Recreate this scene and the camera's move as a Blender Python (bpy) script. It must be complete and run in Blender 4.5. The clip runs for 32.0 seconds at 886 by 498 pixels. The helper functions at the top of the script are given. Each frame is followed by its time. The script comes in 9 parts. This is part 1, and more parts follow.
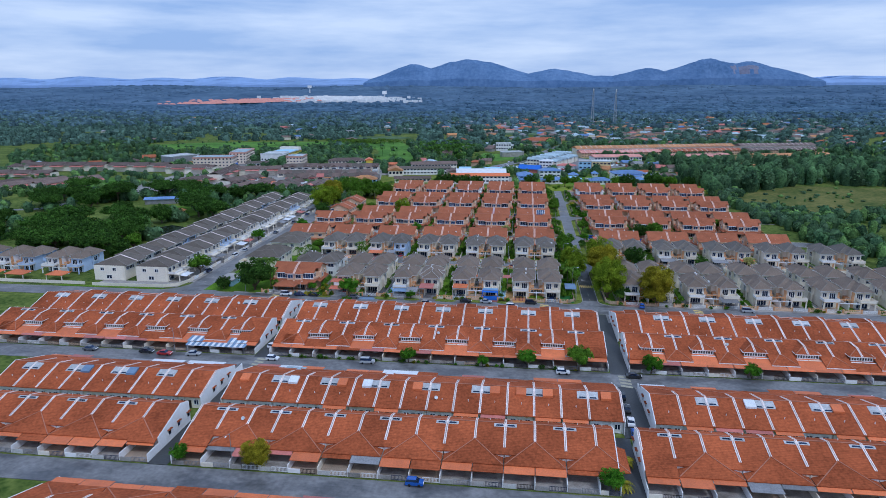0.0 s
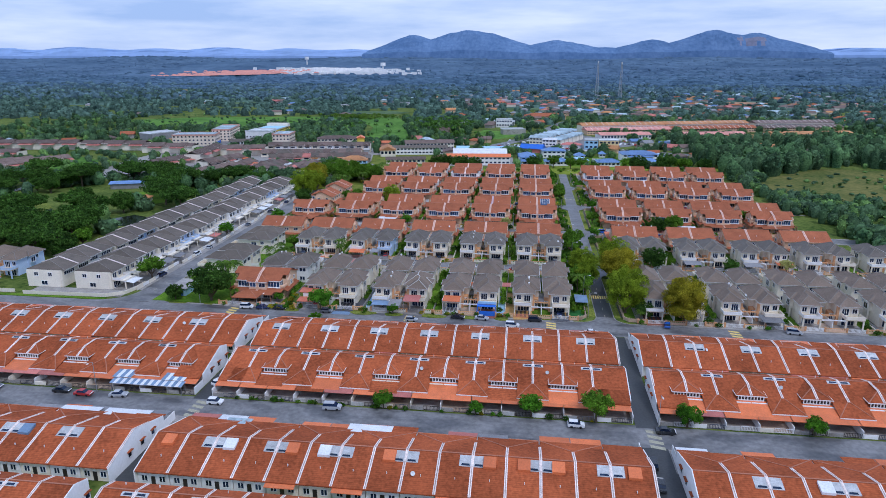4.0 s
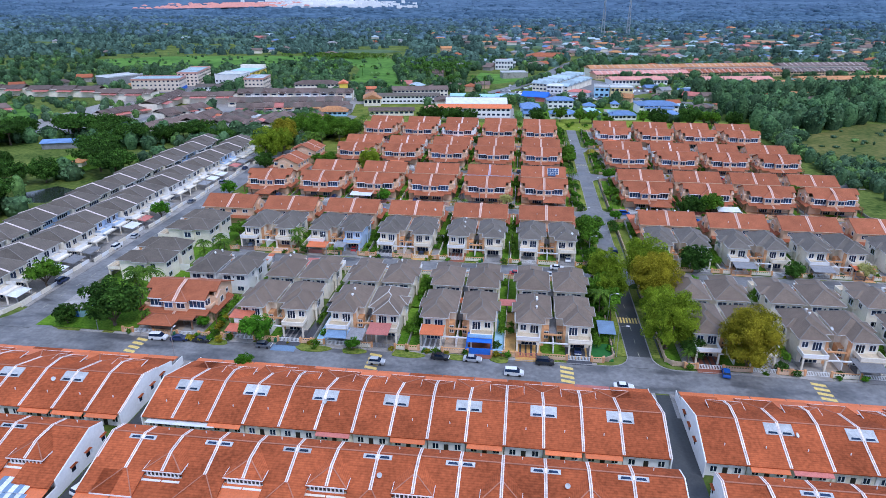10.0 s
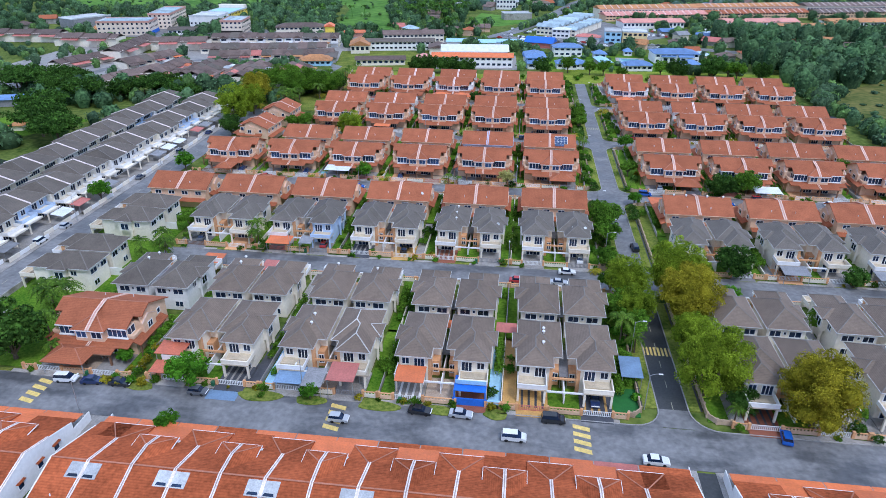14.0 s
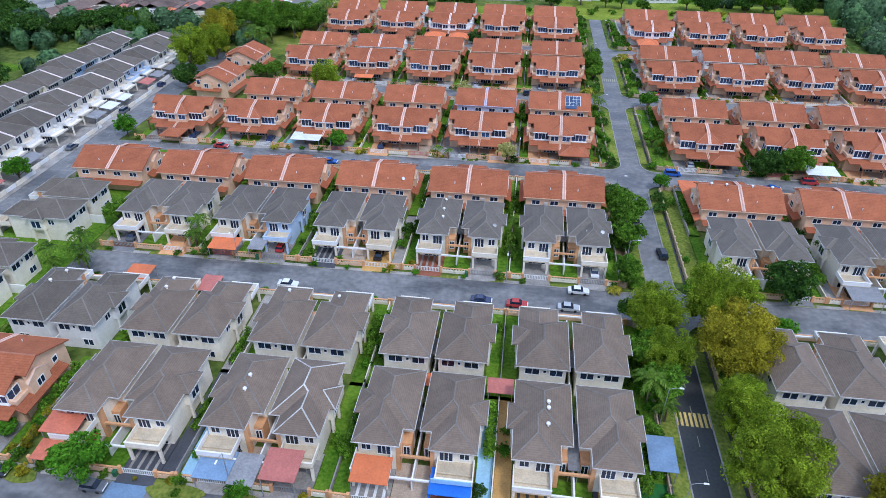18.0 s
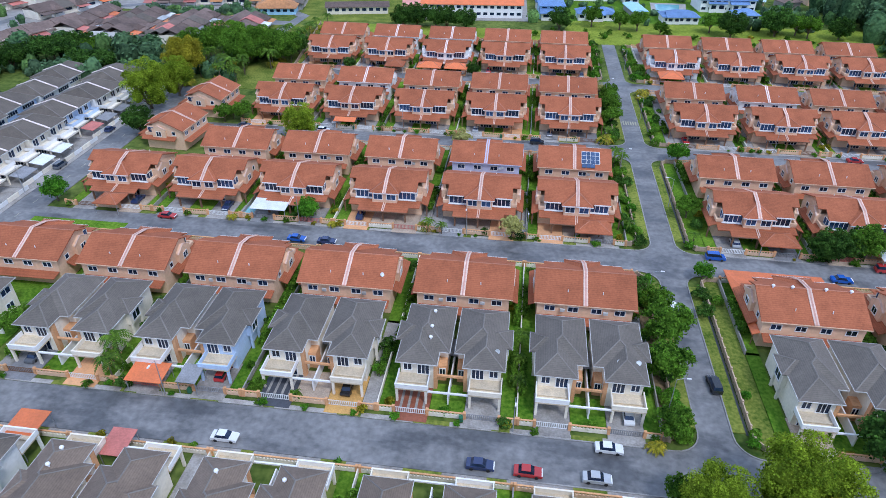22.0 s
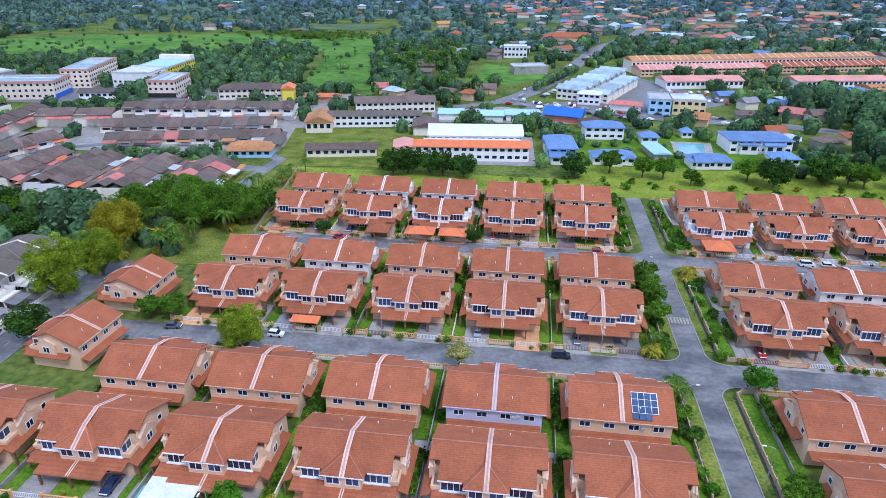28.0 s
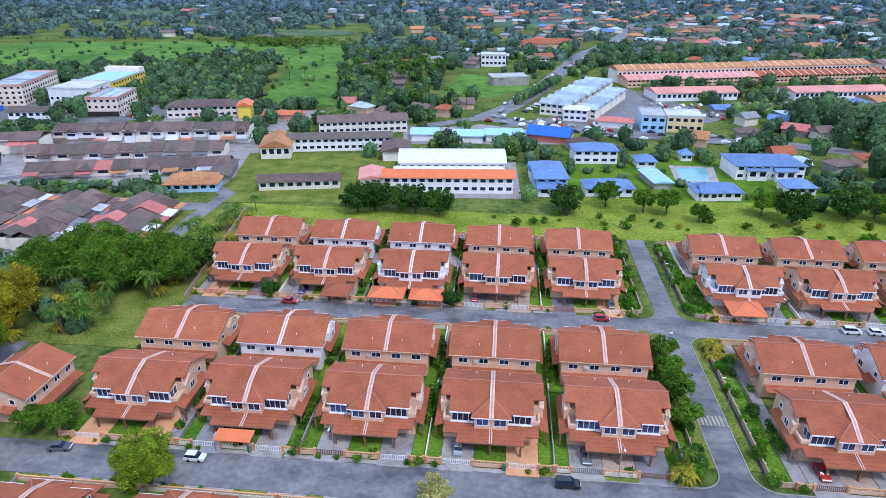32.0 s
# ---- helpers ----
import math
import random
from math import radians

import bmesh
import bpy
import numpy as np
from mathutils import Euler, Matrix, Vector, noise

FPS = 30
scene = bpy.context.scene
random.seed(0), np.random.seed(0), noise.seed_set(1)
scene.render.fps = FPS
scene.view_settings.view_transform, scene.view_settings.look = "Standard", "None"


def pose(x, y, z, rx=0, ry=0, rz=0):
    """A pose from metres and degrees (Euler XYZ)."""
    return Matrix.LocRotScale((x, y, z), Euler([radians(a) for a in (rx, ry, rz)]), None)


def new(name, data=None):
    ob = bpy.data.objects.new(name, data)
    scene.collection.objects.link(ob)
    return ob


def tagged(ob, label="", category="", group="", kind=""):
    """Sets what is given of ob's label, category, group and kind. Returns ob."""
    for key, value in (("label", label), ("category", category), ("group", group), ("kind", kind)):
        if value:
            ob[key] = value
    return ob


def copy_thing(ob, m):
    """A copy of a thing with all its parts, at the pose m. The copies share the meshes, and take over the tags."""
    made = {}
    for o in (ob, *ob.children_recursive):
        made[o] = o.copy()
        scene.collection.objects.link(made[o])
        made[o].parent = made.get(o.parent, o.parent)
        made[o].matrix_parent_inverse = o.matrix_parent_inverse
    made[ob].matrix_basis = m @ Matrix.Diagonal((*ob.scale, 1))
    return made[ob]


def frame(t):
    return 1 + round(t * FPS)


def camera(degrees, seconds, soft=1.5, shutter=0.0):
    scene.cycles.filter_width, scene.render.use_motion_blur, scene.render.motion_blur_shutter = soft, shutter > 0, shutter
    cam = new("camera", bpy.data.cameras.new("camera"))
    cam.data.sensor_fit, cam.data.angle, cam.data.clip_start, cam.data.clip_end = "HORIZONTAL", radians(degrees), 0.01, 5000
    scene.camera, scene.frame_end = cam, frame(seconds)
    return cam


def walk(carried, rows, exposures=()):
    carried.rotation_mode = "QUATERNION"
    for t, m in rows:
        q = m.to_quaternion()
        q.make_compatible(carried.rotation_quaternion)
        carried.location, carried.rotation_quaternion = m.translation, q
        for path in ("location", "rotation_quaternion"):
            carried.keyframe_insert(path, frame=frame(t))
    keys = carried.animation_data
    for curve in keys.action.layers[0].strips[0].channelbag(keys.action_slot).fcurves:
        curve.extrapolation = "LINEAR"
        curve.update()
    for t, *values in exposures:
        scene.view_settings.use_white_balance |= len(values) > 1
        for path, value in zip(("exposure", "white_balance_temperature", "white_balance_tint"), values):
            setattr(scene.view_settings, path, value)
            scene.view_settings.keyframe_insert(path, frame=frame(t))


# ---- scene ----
cam = camera(68.6, 32.0, soft=0.68)
METRES, EYE, TILT, LEAN, TURN = 319.6, 78.0, 0.0, 0.0, 7.2
ROWS = [
    (0.0, 0.0, 0.0, 0.0, -0.04, -13.76, 0.15),
    (0.5, 0.0014, 0.0158, 0.0004, -0.02, -14.01, 0.12),
    (1.0, 0.0028, 0.0315, 0.0007, -0.02, -14.25, 0.12),
    (1.5, 0.0045, 0.0473, 0.0012, -0.0, -14.55, 0.09),
    (2.0, 0.0062, 0.0633, 0.0016, 0.02, -14.84, 0.07),
    (2.5, 0.0078, 0.0793, 0.002, 0.03, -15.14, 0.07),
    (3.0, 0.0094, 0.0951, 0.0021, 0.04, -15.44, 0.06),
    (3.5, 0.0109, 0.111, 0.0025, 0.03, -15.75, 0.04),
    (5.5, 0.0164, 0.1743, 0.0039, -0.01, -17.25, -0.02),
    (6.0, 0.0174, 0.1902, 0.0042, -0.04, -17.63, -0.05),
    (6.5, 0.0185, 0.2058, 0.0046, -0.05, -18.04, -0.07),
    (7.0, 0.0193, 0.2214, 0.005, -0.09, -18.46, -0.1),
    (7.5, 0.0206, 0.2371, 0.0053, -0.1, -18.89, -0.11),
    (8.0, 0.0218, 0.2528, 0.0057, -0.12, -19.34, -0.13),
    (8.5, 0.0231, 0.2686, 0.0061, -0.13, -19.83, -0.14),
    (9.0, 0.0244, 0.2842, 0.0065, -0.14, -20.34, -0.15),
    (9.5, 0.0259, 0.2999, 0.0068, -0.14, -20.89, -0.16),
    (10.0, 0.0273, 0.3152, 0.0071, -0.13, -21.48, -0.15),
    (10.5, 0.0287, 0.3306, 0.0075, -0.12, -22.07, -0.16),
    (11.0, 0.0302, 0.345, 0.0077, -0.11, -22.64, -0.16),
    (11.5, 0.0317, 0.3603, 0.008, -0.1, -23.26, -0.18),
    (12.0, 0.0331, 0.376, 0.0084, -0.12, -23.92, -0.17),
    (12.5, 0.0346, 0.3915, 0.0088, -0.12, -24.64, -0.17),
    (13.0, 0.0361, 0.4072, 0.0093, -0.11, -25.37, -0.18),
    (13.5, 0.0374, 0.4227, 0.0098, -0.1, -26.01, -0.2),
    (14.0, 0.0387, 0.438, 0.0101, -0.1, -26.69, -0.22),
    (14.5, 0.0403, 0.4536, 0.0105, -0.05, -27.43, -0.25),
    (16.5, 0.048, 0.5149, 0.0134, 0.18, -30.87, -0.29),
    (17.0, 0.0496, 0.5301, 0.0135, 0.21, -31.76, -0.29),
    (17.5, 0.0513, 0.5455, 0.0138, 0.25, -32.77, -0.29),
    (18.0, 0.0527, 0.5614, 0.0139, 0.26, -33.54, -0.3),
    (18.5, 0.0539, 0.5776, 0.0144, 0.27, -33.55, -0.28),
    (19.0, 0.055, 0.5935, 0.0144, 0.26, -33.53, -0.3),
    (19.5, 0.056, 0.6094, 0.0144, 0.27, -33.53, -0.3),
    (20.0, 0.0569, 0.6251, 0.0146, 0.29, -33.53, -0.3),
    (20.5, 0.0575, 0.6405, 0.0147, 0.3, -33.52, -0.31),
    (21.0, 0.0582, 0.656, 0.0148, 0.33, -33.49, -0.33),
    (21.5, 0.0587, 0.6716, 0.0151, 0.33, -33.48, -0.33),
    (22.0, 0.0591, 0.687, 0.0151, 0.35, -33.48, -0.32),
    (22.5, 0.0593, 0.7028, 0.0156, 0.36, -33.45, -0.33),
    (23.0, 0.0598, 0.7191, 0.0164, 0.37, -32.69, -0.33),
    (23.5, 0.0599, 0.7347, 0.0166, 0.35, -29.14, -0.31),
    (24.0, 0.0604, 0.7499, 0.0159, 0.36, -27.5, -0.3),
    (24.5, 0.0608, 0.7658, 0.0167, 0.37, -27.12, -0.31),
    (25.0, 0.0613, 0.7812, 0.0165, 0.36, -24.8, -0.29),
    (25.5, 0.0618, 0.7968, 0.0167, 0.38, -24.74, -0.31),
    (27.5, 0.0638, 0.8588, 0.0176, 0.36, -24.64, -0.29),
    (28.0, 0.0643, 0.8746, 0.018, 0.36, -24.61, -0.29),
    (28.5, 0.0647, 0.8902, 0.0182, 0.36, -24.59, -0.3),
    (29.0, 0.0651, 0.9057, 0.0185, 0.36, -24.56, -0.29),
    (29.5, 0.0656, 0.921, 0.0186, -0.32, -24.54, -0.31),
    (30.0, 0.0659, 0.9363, 0.0191, -0.7, -24.53, -0.33),
    (30.5, 0.0669, 0.9514, 0.0192, -1.46, -24.53, -0.35),
    (31.0, 0.0677, 0.9664, 0.0196, -1.72, -24.54, -0.34),
    (31.5, 0.0688, 0.9815, 0.02, -1.7, -24.53, -0.32),
    (32.0, 0.0699, 0.9967, 0.0204, -1.69, -24.52, -0.3),
]
walk(cam, [(t, pose(0, 0, EYE, TILT, LEAN, TURN) @ pose(METRES * x, METRES * y, METRES * z, 90 + pitch, roll, yaw)) for t, x, y, z, yaw, pitch, roll in ROWS],
     [(0.0, 0.02, 5460, 11), (1.0, 0.06, 5640, 13), (3.0, 0.15, 5700, 14), (6.0, 0.35, 5680, 16), (9.0, 0.52, 5560, 16), (13.0, 0.59, 5600, 14), (17.0, 0.64, 5680, 12), (20.0, 0.58, 5640, 12), (24.0, 0.64, 5600, 13), (28.0, 0.70, 5640, 16), (32.0, 0.72, 5660, 18)])

# ---- world, sun and exposure ----
scene.view_settings.exposure = 0.0
SUN_ELEV, SUN_TURN = 56.0, 140.0
world = bpy.data.worlds.new("overcast_sky")
scene.world = world
world.use_nodes = True
wn, wl = world.node_tree.nodes, world.node_tree.links
background = wn["Background"]
sky = wn.new("ShaderNodeTexSky")
sky.sky_type, sky.sun_disc = 'NISHITA', False
sky.sun_elevation, sky.sun_rotation = radians(SUN_ELEV), radians(SUN_TURN)
sky.air_density, sky.dust_density, sky.ozone_density = 1.0, 1.5, 2.0
coord = wn.new("ShaderNodeTexCoord")
stretch = wn.new("ShaderNodeMapping")
stretch.inputs["Scale"].default_value = (2.2, 2.2, 15.0)
cloud_a = wn.new("ShaderNodeTexNoise")
cloud_a.inputs["Scale"].default_value, cloud_a.inputs["Detail"].default_value, cloud_a.inputs["Roughness"].default_value = 1.6, 8, 0.55
ramp = wn.new("ShaderNodeValToRGB")
ramp.color_ramp.elements[0].position, ramp.color_ramp.elements[0].color = 0.36, (4.1, 5.6, 8.4, 1)
ramp.color_ramp.elements[1].position, ramp.color_ramp.elements[1].color = 0.66, (8.0, 8.8, 10.2, 1)
cover = wn.new("ShaderNodeMixRGB")
cover.inputs["Fac"].default_value = 0.86
wl.new(coord.outputs["Generated"], stretch.inputs["Vector"])
wl.new(stretch.outputs["Vector"], cloud_a.inputs["Vector"])
wl.new(cloud_a.outputs["Fac"], ramp.inputs["Fac"])
wl.new(sky.outputs["Color"], cover.inputs["Color1"])
wl.new(ramp.outputs["Color"], cover.inputs["Color2"])
wl.new(cover.outputs["Color"], background.inputs["Color"])
background.inputs["Strength"].default_value = 0.087

sun = new("sun", bpy.data.lights.new("sun", "SUN"))
sun.data.energy, sun.data.angle, sun.data.color = 1.22, radians(11), (1.0, 0.96, 0.90)
sun.matrix_world = pose(0, 0, 200, 90 - SUN_ELEV, 0, 180 - SUN_TURN)


# ---- materials ----
def mat(name, base, rough=0.8, var=0.18, scale=0.25, fine=3.0, bump=0.25, metal=0.0, rnd=0.10, courses=0.0, depth=0.6, tint=None, sheen=0.5, island=0.0, thin=0.0):
    """A procedural surface: large stains, fine grain, relief and a slight change from piece to piece. courses: height
    in metres of tile rows, their lower lips painted as if shaded.
    """
    m = bpy.data.materials.new(name)
    m.use_nodes = True
    n, l = m.node_tree.nodes, m.node_tree.links
    shader = n["Principled BSDF"]
    geo = n.new("ShaderNodeNewGeometry")
    big, small = n.new("ShaderNodeTexNoise"), n.new("ShaderNodeTexNoise")
    big.inputs["Scale"].default_value, big.inputs["Detail"].default_value = scale, 6
    small.inputs["Scale"].default_value, small.inputs["Detail"].default_value = fine, 4
    for k in (big, small):
        l.new(geo.outputs["Position"], k.inputs["Vector"])
    add = n.new("ShaderNodeMath")
    add.operation = "ADD"
    l.new(big.outputs["Fac"], add.inputs[0])
    l.new(small.outputs["Fac"], add.inputs[1])
    spread = n.new("ShaderNodeMapRange")
    spread.inputs["From Min"].default_value, spread.inputs["From Max"].default_value = 0.72, 1.28
    l.new(add.outputs[0], spread.inputs["Value"])
    mix = n.new("ShaderNodeMixRGB")
    light = tint or tuple(min(1, c * (1 + var)) for c in base)
    mix.inputs["Color1"].default_value = (*(c * (1 - var) for c in base), 1)
    mix.inputs["Color2"].default_value = (*light, 1)
    l.new(spread.outputs[0], mix.inputs["Fac"])
    info = n.new("ShaderNodeObjectInfo")
    hsv = n.new("ShaderNodeHueSaturation")
    val = n.new("ShaderNodeMapRange")
    val.inputs["To Min"].default_value, val.inputs["To Max"].default_value = 1 - rnd, 1 + rnd
    l.new(info.outputs["Random"], val.inputs["Value"])
    value = val.outputs[0]
    if island:
        isl = n.new("ShaderNodeMapRange")
        isl.inputs["To Min"].default_value, isl.inputs["To Max"].default_value = 1 - island, 1 + island
        l.new(geo.outputs["Random Per Island"], isl.inputs["Value"])
        mul = n.new("ShaderNodeMath")
        mul.operation = "MULTIPLY"
        l.new(value, mul.inputs[0])
        l.new(isl.outputs[0], mul.inputs[1])
        value = mul.outputs[0]
    l.new(value, hsv.inputs["Value"])
    l.new(mix.outputs[0], hsv.inputs["Color"])
    colour = hsv.outputs[0]
    height = small.outputs["Fac"]
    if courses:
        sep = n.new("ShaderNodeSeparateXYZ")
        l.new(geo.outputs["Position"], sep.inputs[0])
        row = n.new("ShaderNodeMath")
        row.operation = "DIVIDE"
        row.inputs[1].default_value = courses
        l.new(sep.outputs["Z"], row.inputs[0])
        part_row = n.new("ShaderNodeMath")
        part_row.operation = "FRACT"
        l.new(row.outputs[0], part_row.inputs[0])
        # each course has a shade line painted along its lower lip
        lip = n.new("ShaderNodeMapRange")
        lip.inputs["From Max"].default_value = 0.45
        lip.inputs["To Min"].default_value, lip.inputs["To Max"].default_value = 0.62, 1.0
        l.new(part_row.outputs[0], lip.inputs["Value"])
        # multiplies that painted lip shade into the tile colour
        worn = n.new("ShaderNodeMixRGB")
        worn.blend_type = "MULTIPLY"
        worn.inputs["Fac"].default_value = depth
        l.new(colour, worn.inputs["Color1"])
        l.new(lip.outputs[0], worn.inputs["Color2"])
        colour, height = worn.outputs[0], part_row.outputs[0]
    l.new(colour, shader.inputs["Base Color"])
    shader.inputs["Roughness"].default_value, shader.inputs["Metallic"].default_value = rough, metal
    shader.inputs["Specular IOR Level"].default_value = sheen
    relief = n.new("ShaderNodeBump")
    relief.inputs["Strength"].default_value, relief.inputs["Distance"].default_value = bump, 0.05
    l.new(height, relief.inputs["Height"])
    l.new(relief.outputs[0], shader.inputs["Normal"])
    if thin:
        # a leaf: part of the light passes through it
        through_leaf, blend = n.new("ShaderNodeBsdfTranslucent"), n.new("ShaderNodeMixShader")
        blend.inputs["Fac"].default_value = thin
        l.new(colour, through_leaf.inputs["Color"])
        l.new(shader.outputs[0], blend.inputs[1])
        l.new(through_leaf.outputs[0], blend.inputs[2])
        l.new(blend.outputs[0], n["Material Output"].inputs["Surface"])
    return m


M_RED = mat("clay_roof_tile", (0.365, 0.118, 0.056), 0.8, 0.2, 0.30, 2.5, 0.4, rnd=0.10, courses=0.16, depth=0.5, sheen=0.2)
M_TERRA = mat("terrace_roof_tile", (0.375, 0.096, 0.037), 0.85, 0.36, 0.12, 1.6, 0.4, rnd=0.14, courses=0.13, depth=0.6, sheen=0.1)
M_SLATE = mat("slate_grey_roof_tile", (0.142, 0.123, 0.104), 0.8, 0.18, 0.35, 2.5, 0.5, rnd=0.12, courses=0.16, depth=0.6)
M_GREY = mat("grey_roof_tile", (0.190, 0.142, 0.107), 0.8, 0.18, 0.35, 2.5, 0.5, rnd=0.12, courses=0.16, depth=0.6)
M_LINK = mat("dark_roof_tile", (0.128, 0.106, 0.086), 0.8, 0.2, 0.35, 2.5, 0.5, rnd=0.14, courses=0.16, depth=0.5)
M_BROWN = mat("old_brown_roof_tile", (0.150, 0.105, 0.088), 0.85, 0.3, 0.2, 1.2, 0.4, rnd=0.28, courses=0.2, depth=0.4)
M_CAP = mat("mortared_ridge_cap", (0.40, 0.16, 0.095), 0.8, 0.2, 0.6, 4)
M_GCAP = mat("grey_ridge_cap", (0.195, 0.175, 0.155), 0.8, 0.2, 0.6, 4)
M_STRIP = mat("painted_party_wall_capping", (0.68, 0.49, 0.40), 0.7, 0.2, 0.5, 3, rnd=0.08)
M_STRIPW = mat("white_party_wall_capping", (0.80, 0.70, 0.66), 0.8, 0.25, 0.5, 3, rnd=0.08, sheen=0.2)
M_GROOVE = mat("dull_pink_capping_groove", (0.40, 0.30, 0.27), 0.85, 0.25, 0.5, 3, rnd=0.1, sheen=0.2)
M_PEACH = mat("peach_wall_paint", (0.74, 0.50, 0.335), 0.85, 0.10, 0.3, 2.0, 0.1, rnd=0.06)
M_CREAM = mat("cream_wall_paint", (0.82, 0.75, 0.63), 0.85, 0.10, 0.3, 2.0, 0.1, rnd=0.08)
M_WHITE = mat("white_wall_paint", (0.82, 0.81, 0.80), 0.8, 0.08, 0.3, 2.0, 0.1, rnd=0.05)
M_TRIM = mat("white_trim_paint", (0.80, 0.80, 0.80), 0.6, 0.08, 0.5, 4, 0.05, rnd=0.04)
M_ORANGE = mat("orange_wall_paint", (0.66, 0.35, 0.17), 0.85, 0.15, 0.4, 3, 0.2, rnd=0.08)
M_TIMBER = mat("brown_timber_post", (0.20, 0.105, 0.06), 0.7, 0.25, 0.8, 6, 0.3)
M_GLASS = mat("dark_blue_tinted_glass", (0.012, 0.024, 0.055), 0.12, 0.4, 0.4, 1.5, 0.02, rnd=0.5, sheen=0.45)
M_PANE = mat("blue_window_pane", (0.022, 0.052, 0.115), 0.15, 0.5, 0.4, 1.5, 0.02, rnd=0.6, sheen=0.5)
M_STRIPG = mat("weathered_white_gutter", (0.50, 0.49, 0.47), 0.7, 0.2, 0.5, 3, 0.1)
M_DARKPANEL = mat("dark_panel", (0.025, 0.02, 0.018), 0.5, 0.3, 0.5, 5)
M_BALC = mat("beige_balcony_tile", (0.60, 0.50, 0.36), 0.7, 0.18, 0.6, 4, 0.2, rnd=0.12)
M_NAVY = mat("dark_painted_steel_gate", (0.035, 0.045, 0.075), 0.5, 0.2, 0.6, 5, 0.1, rnd=0.3)
M_CONC = mat("stained_concrete", (0.34, 0.32, 0.30), 0.9, 0.25, 0.35, 3, 0.3, rnd=0.12)
M_PAVE = mat("tiled_car_porch", (0.42, 0.33, 0.25), 0.7, 0.22, 0.5, 4, 0.2, rnd=0.2)
M_ROAD = mat("worn_grey_asphalt", (0.200, 0.199, 0.203), 0.6, 0.32, 0.16, 0.9, 0.15, rnd=0.02, sheen=0.4, tint=(0.256, 0.254, 0.256))


def add_damp(m, dark, scale, low, high):
    """Darker, shinier damp and patched stretches over a surface."""
    n, l = m.node_tree.nodes, m.node_tree.links
    shader = n["Principled BSDF"]
    geo, place_map, damp = n.new("ShaderNodeNewGeometry"), n.new("ShaderNodeMapping"), n.new("ShaderNodeTexNoise")
    place_map.inputs["Scale"].default_value = scale
    damp.inputs["Scale"].default_value, damp.inputs["Detail"].default_value, damp.inputs["Roughness"].default_value = 1.0, 7, 0.62
    l.new(geo.outputs["Position"], place_map.inputs["Vector"])
    l.new(place_map.outputs["Vector"], damp.inputs["Vector"])
    edge = n.new("ShaderNodeMapRange")
    edge.inputs["From Min"].default_value, edge.inputs["From Max"].default_value = low, high
    l.new(damp.outputs["Fac"], edge.inputs["Value"])
    mix = n.new("ShaderNodeMixRGB")
    mix.blend_type = "MULTIPLY"
    mix.inputs["Color2"].default_value = (*dark, 1)
    old = shader.inputs["Base Color"].links[0].from_socket
    l.new(edge.outputs[0], mix.inputs["Fac"])
    l.new(old, mix.inputs["Color1"])
    l.new(mix.outputs[0], shader.inputs["Base Color"])
    gloss = n.new("ShaderNodeMapRange")
    gloss.inputs["To Min"].default_value, gloss.inputs["To Max"].default_value = 0.65, 0.32
    l.new(edge.outputs[0], gloss.inputs["Value"])
    l.new(gloss.outputs[0], shader.inputs["Roughness"])


add_damp(M_ROAD, (0.50, 0.51, 0.53), (0.07, 0.16, 0.1), 0.47, 0.60)
M_DARKROAD = mat("dark_asphalt", (0.046, 0.049, 0.052), 0.5, 0.3, 0.12, 2, 0.2, rnd=0.02)
M_KERB = mat("concrete_kerb", (0.30, 0.29, 0.28), 0.9, 0.25, 0.5, 4)
M_PAINT = mat("yellow_road_paint", (0.70, 0.52, 0.16), 0.7, 0.25, 1.5, 9, 0.1)
M_MARK = mat("white_road_paint", (0.7, 0.7, 0.68), 0.7, 0.25, 1.5, 9, 0.1)
add_damp(M_CONC, (0.6, 0.58, 0.55), (0.25, 0.25, 0.25), 0.48, 0.66)
M_LAND = mat("rough_green_land", (0.050, 0.105, 0.018), 0.95, 0.35, 0.05, 0.5, 0.6, tint=(0.175, 0.215, 0.05), sheen=0.06)
M_LAWN = mat("mown_lawn", (0.055, 0.165, 0.010), 0.95, 0.3, 0.12, 1.6, 0.6, tint=(0.17, 0.285, 0.028), sheen=0.06)
M_VERGE = mat("patchy_verge_grass", (0.085, 0.165, 0.020), 0.95, 0.35, 0.15, 1.6, 0.6, tint=(0.27, 0.29, 0.06), sheen=0.06)
M_FIELD = mat("bright_green_field", (0.060, 0.165, 0.024), 0.95, 0.25, 0.02, 0.15, 0.5, tint=(0.135, 0.27, 0.045), sheen=0.1)
M_SCRUB = mat("dry_scrub_grass", (0.075, 0.125, 0.028), 0.95, 0.3, 0.035, 0.3, 0.5, tint=(0.205, 0.185, 0.06), sheen=0.06)
M_EARTH = mat("bare_orange_earth", (0.42, 0.22, 0.11), 0.95, 0.25, 0.03, 0.3)
M_BARK = mat("grey_brown_bark", (0.13, 0.095, 0.065), 0.9, 0.3, 0.8, 6, 0.6)
M_LEAF = mat("mid_green_leaves", (0.048, 0.142, 0.014), 0.85, 0.5, 0.25, 1.2, 0.1, rnd=0.22, tint=(0.19, 0.37, 0.033), sheen=0.08, island=0.5, thin=0.33)
M_LEAFD = mat("dark_green_leaves", (0.024, 0.075, 0.015), 0.85, 0.5, 0.25, 1.2, 0.1, rnd=0.22, tint=(0.098, 0.210, 0.032), sheen=0.08, island=0.5, thin=0.3)
M_LEAFY = mat("olive_yellow_leaves", (0.190, 0.190, 0.014), 0.85, 0.4, 0.25, 1.2, 0.1, rnd=0.12, tint=(0.45, 0.40, 0.03), sheen=0.08, island=0.42, thin=0.38)
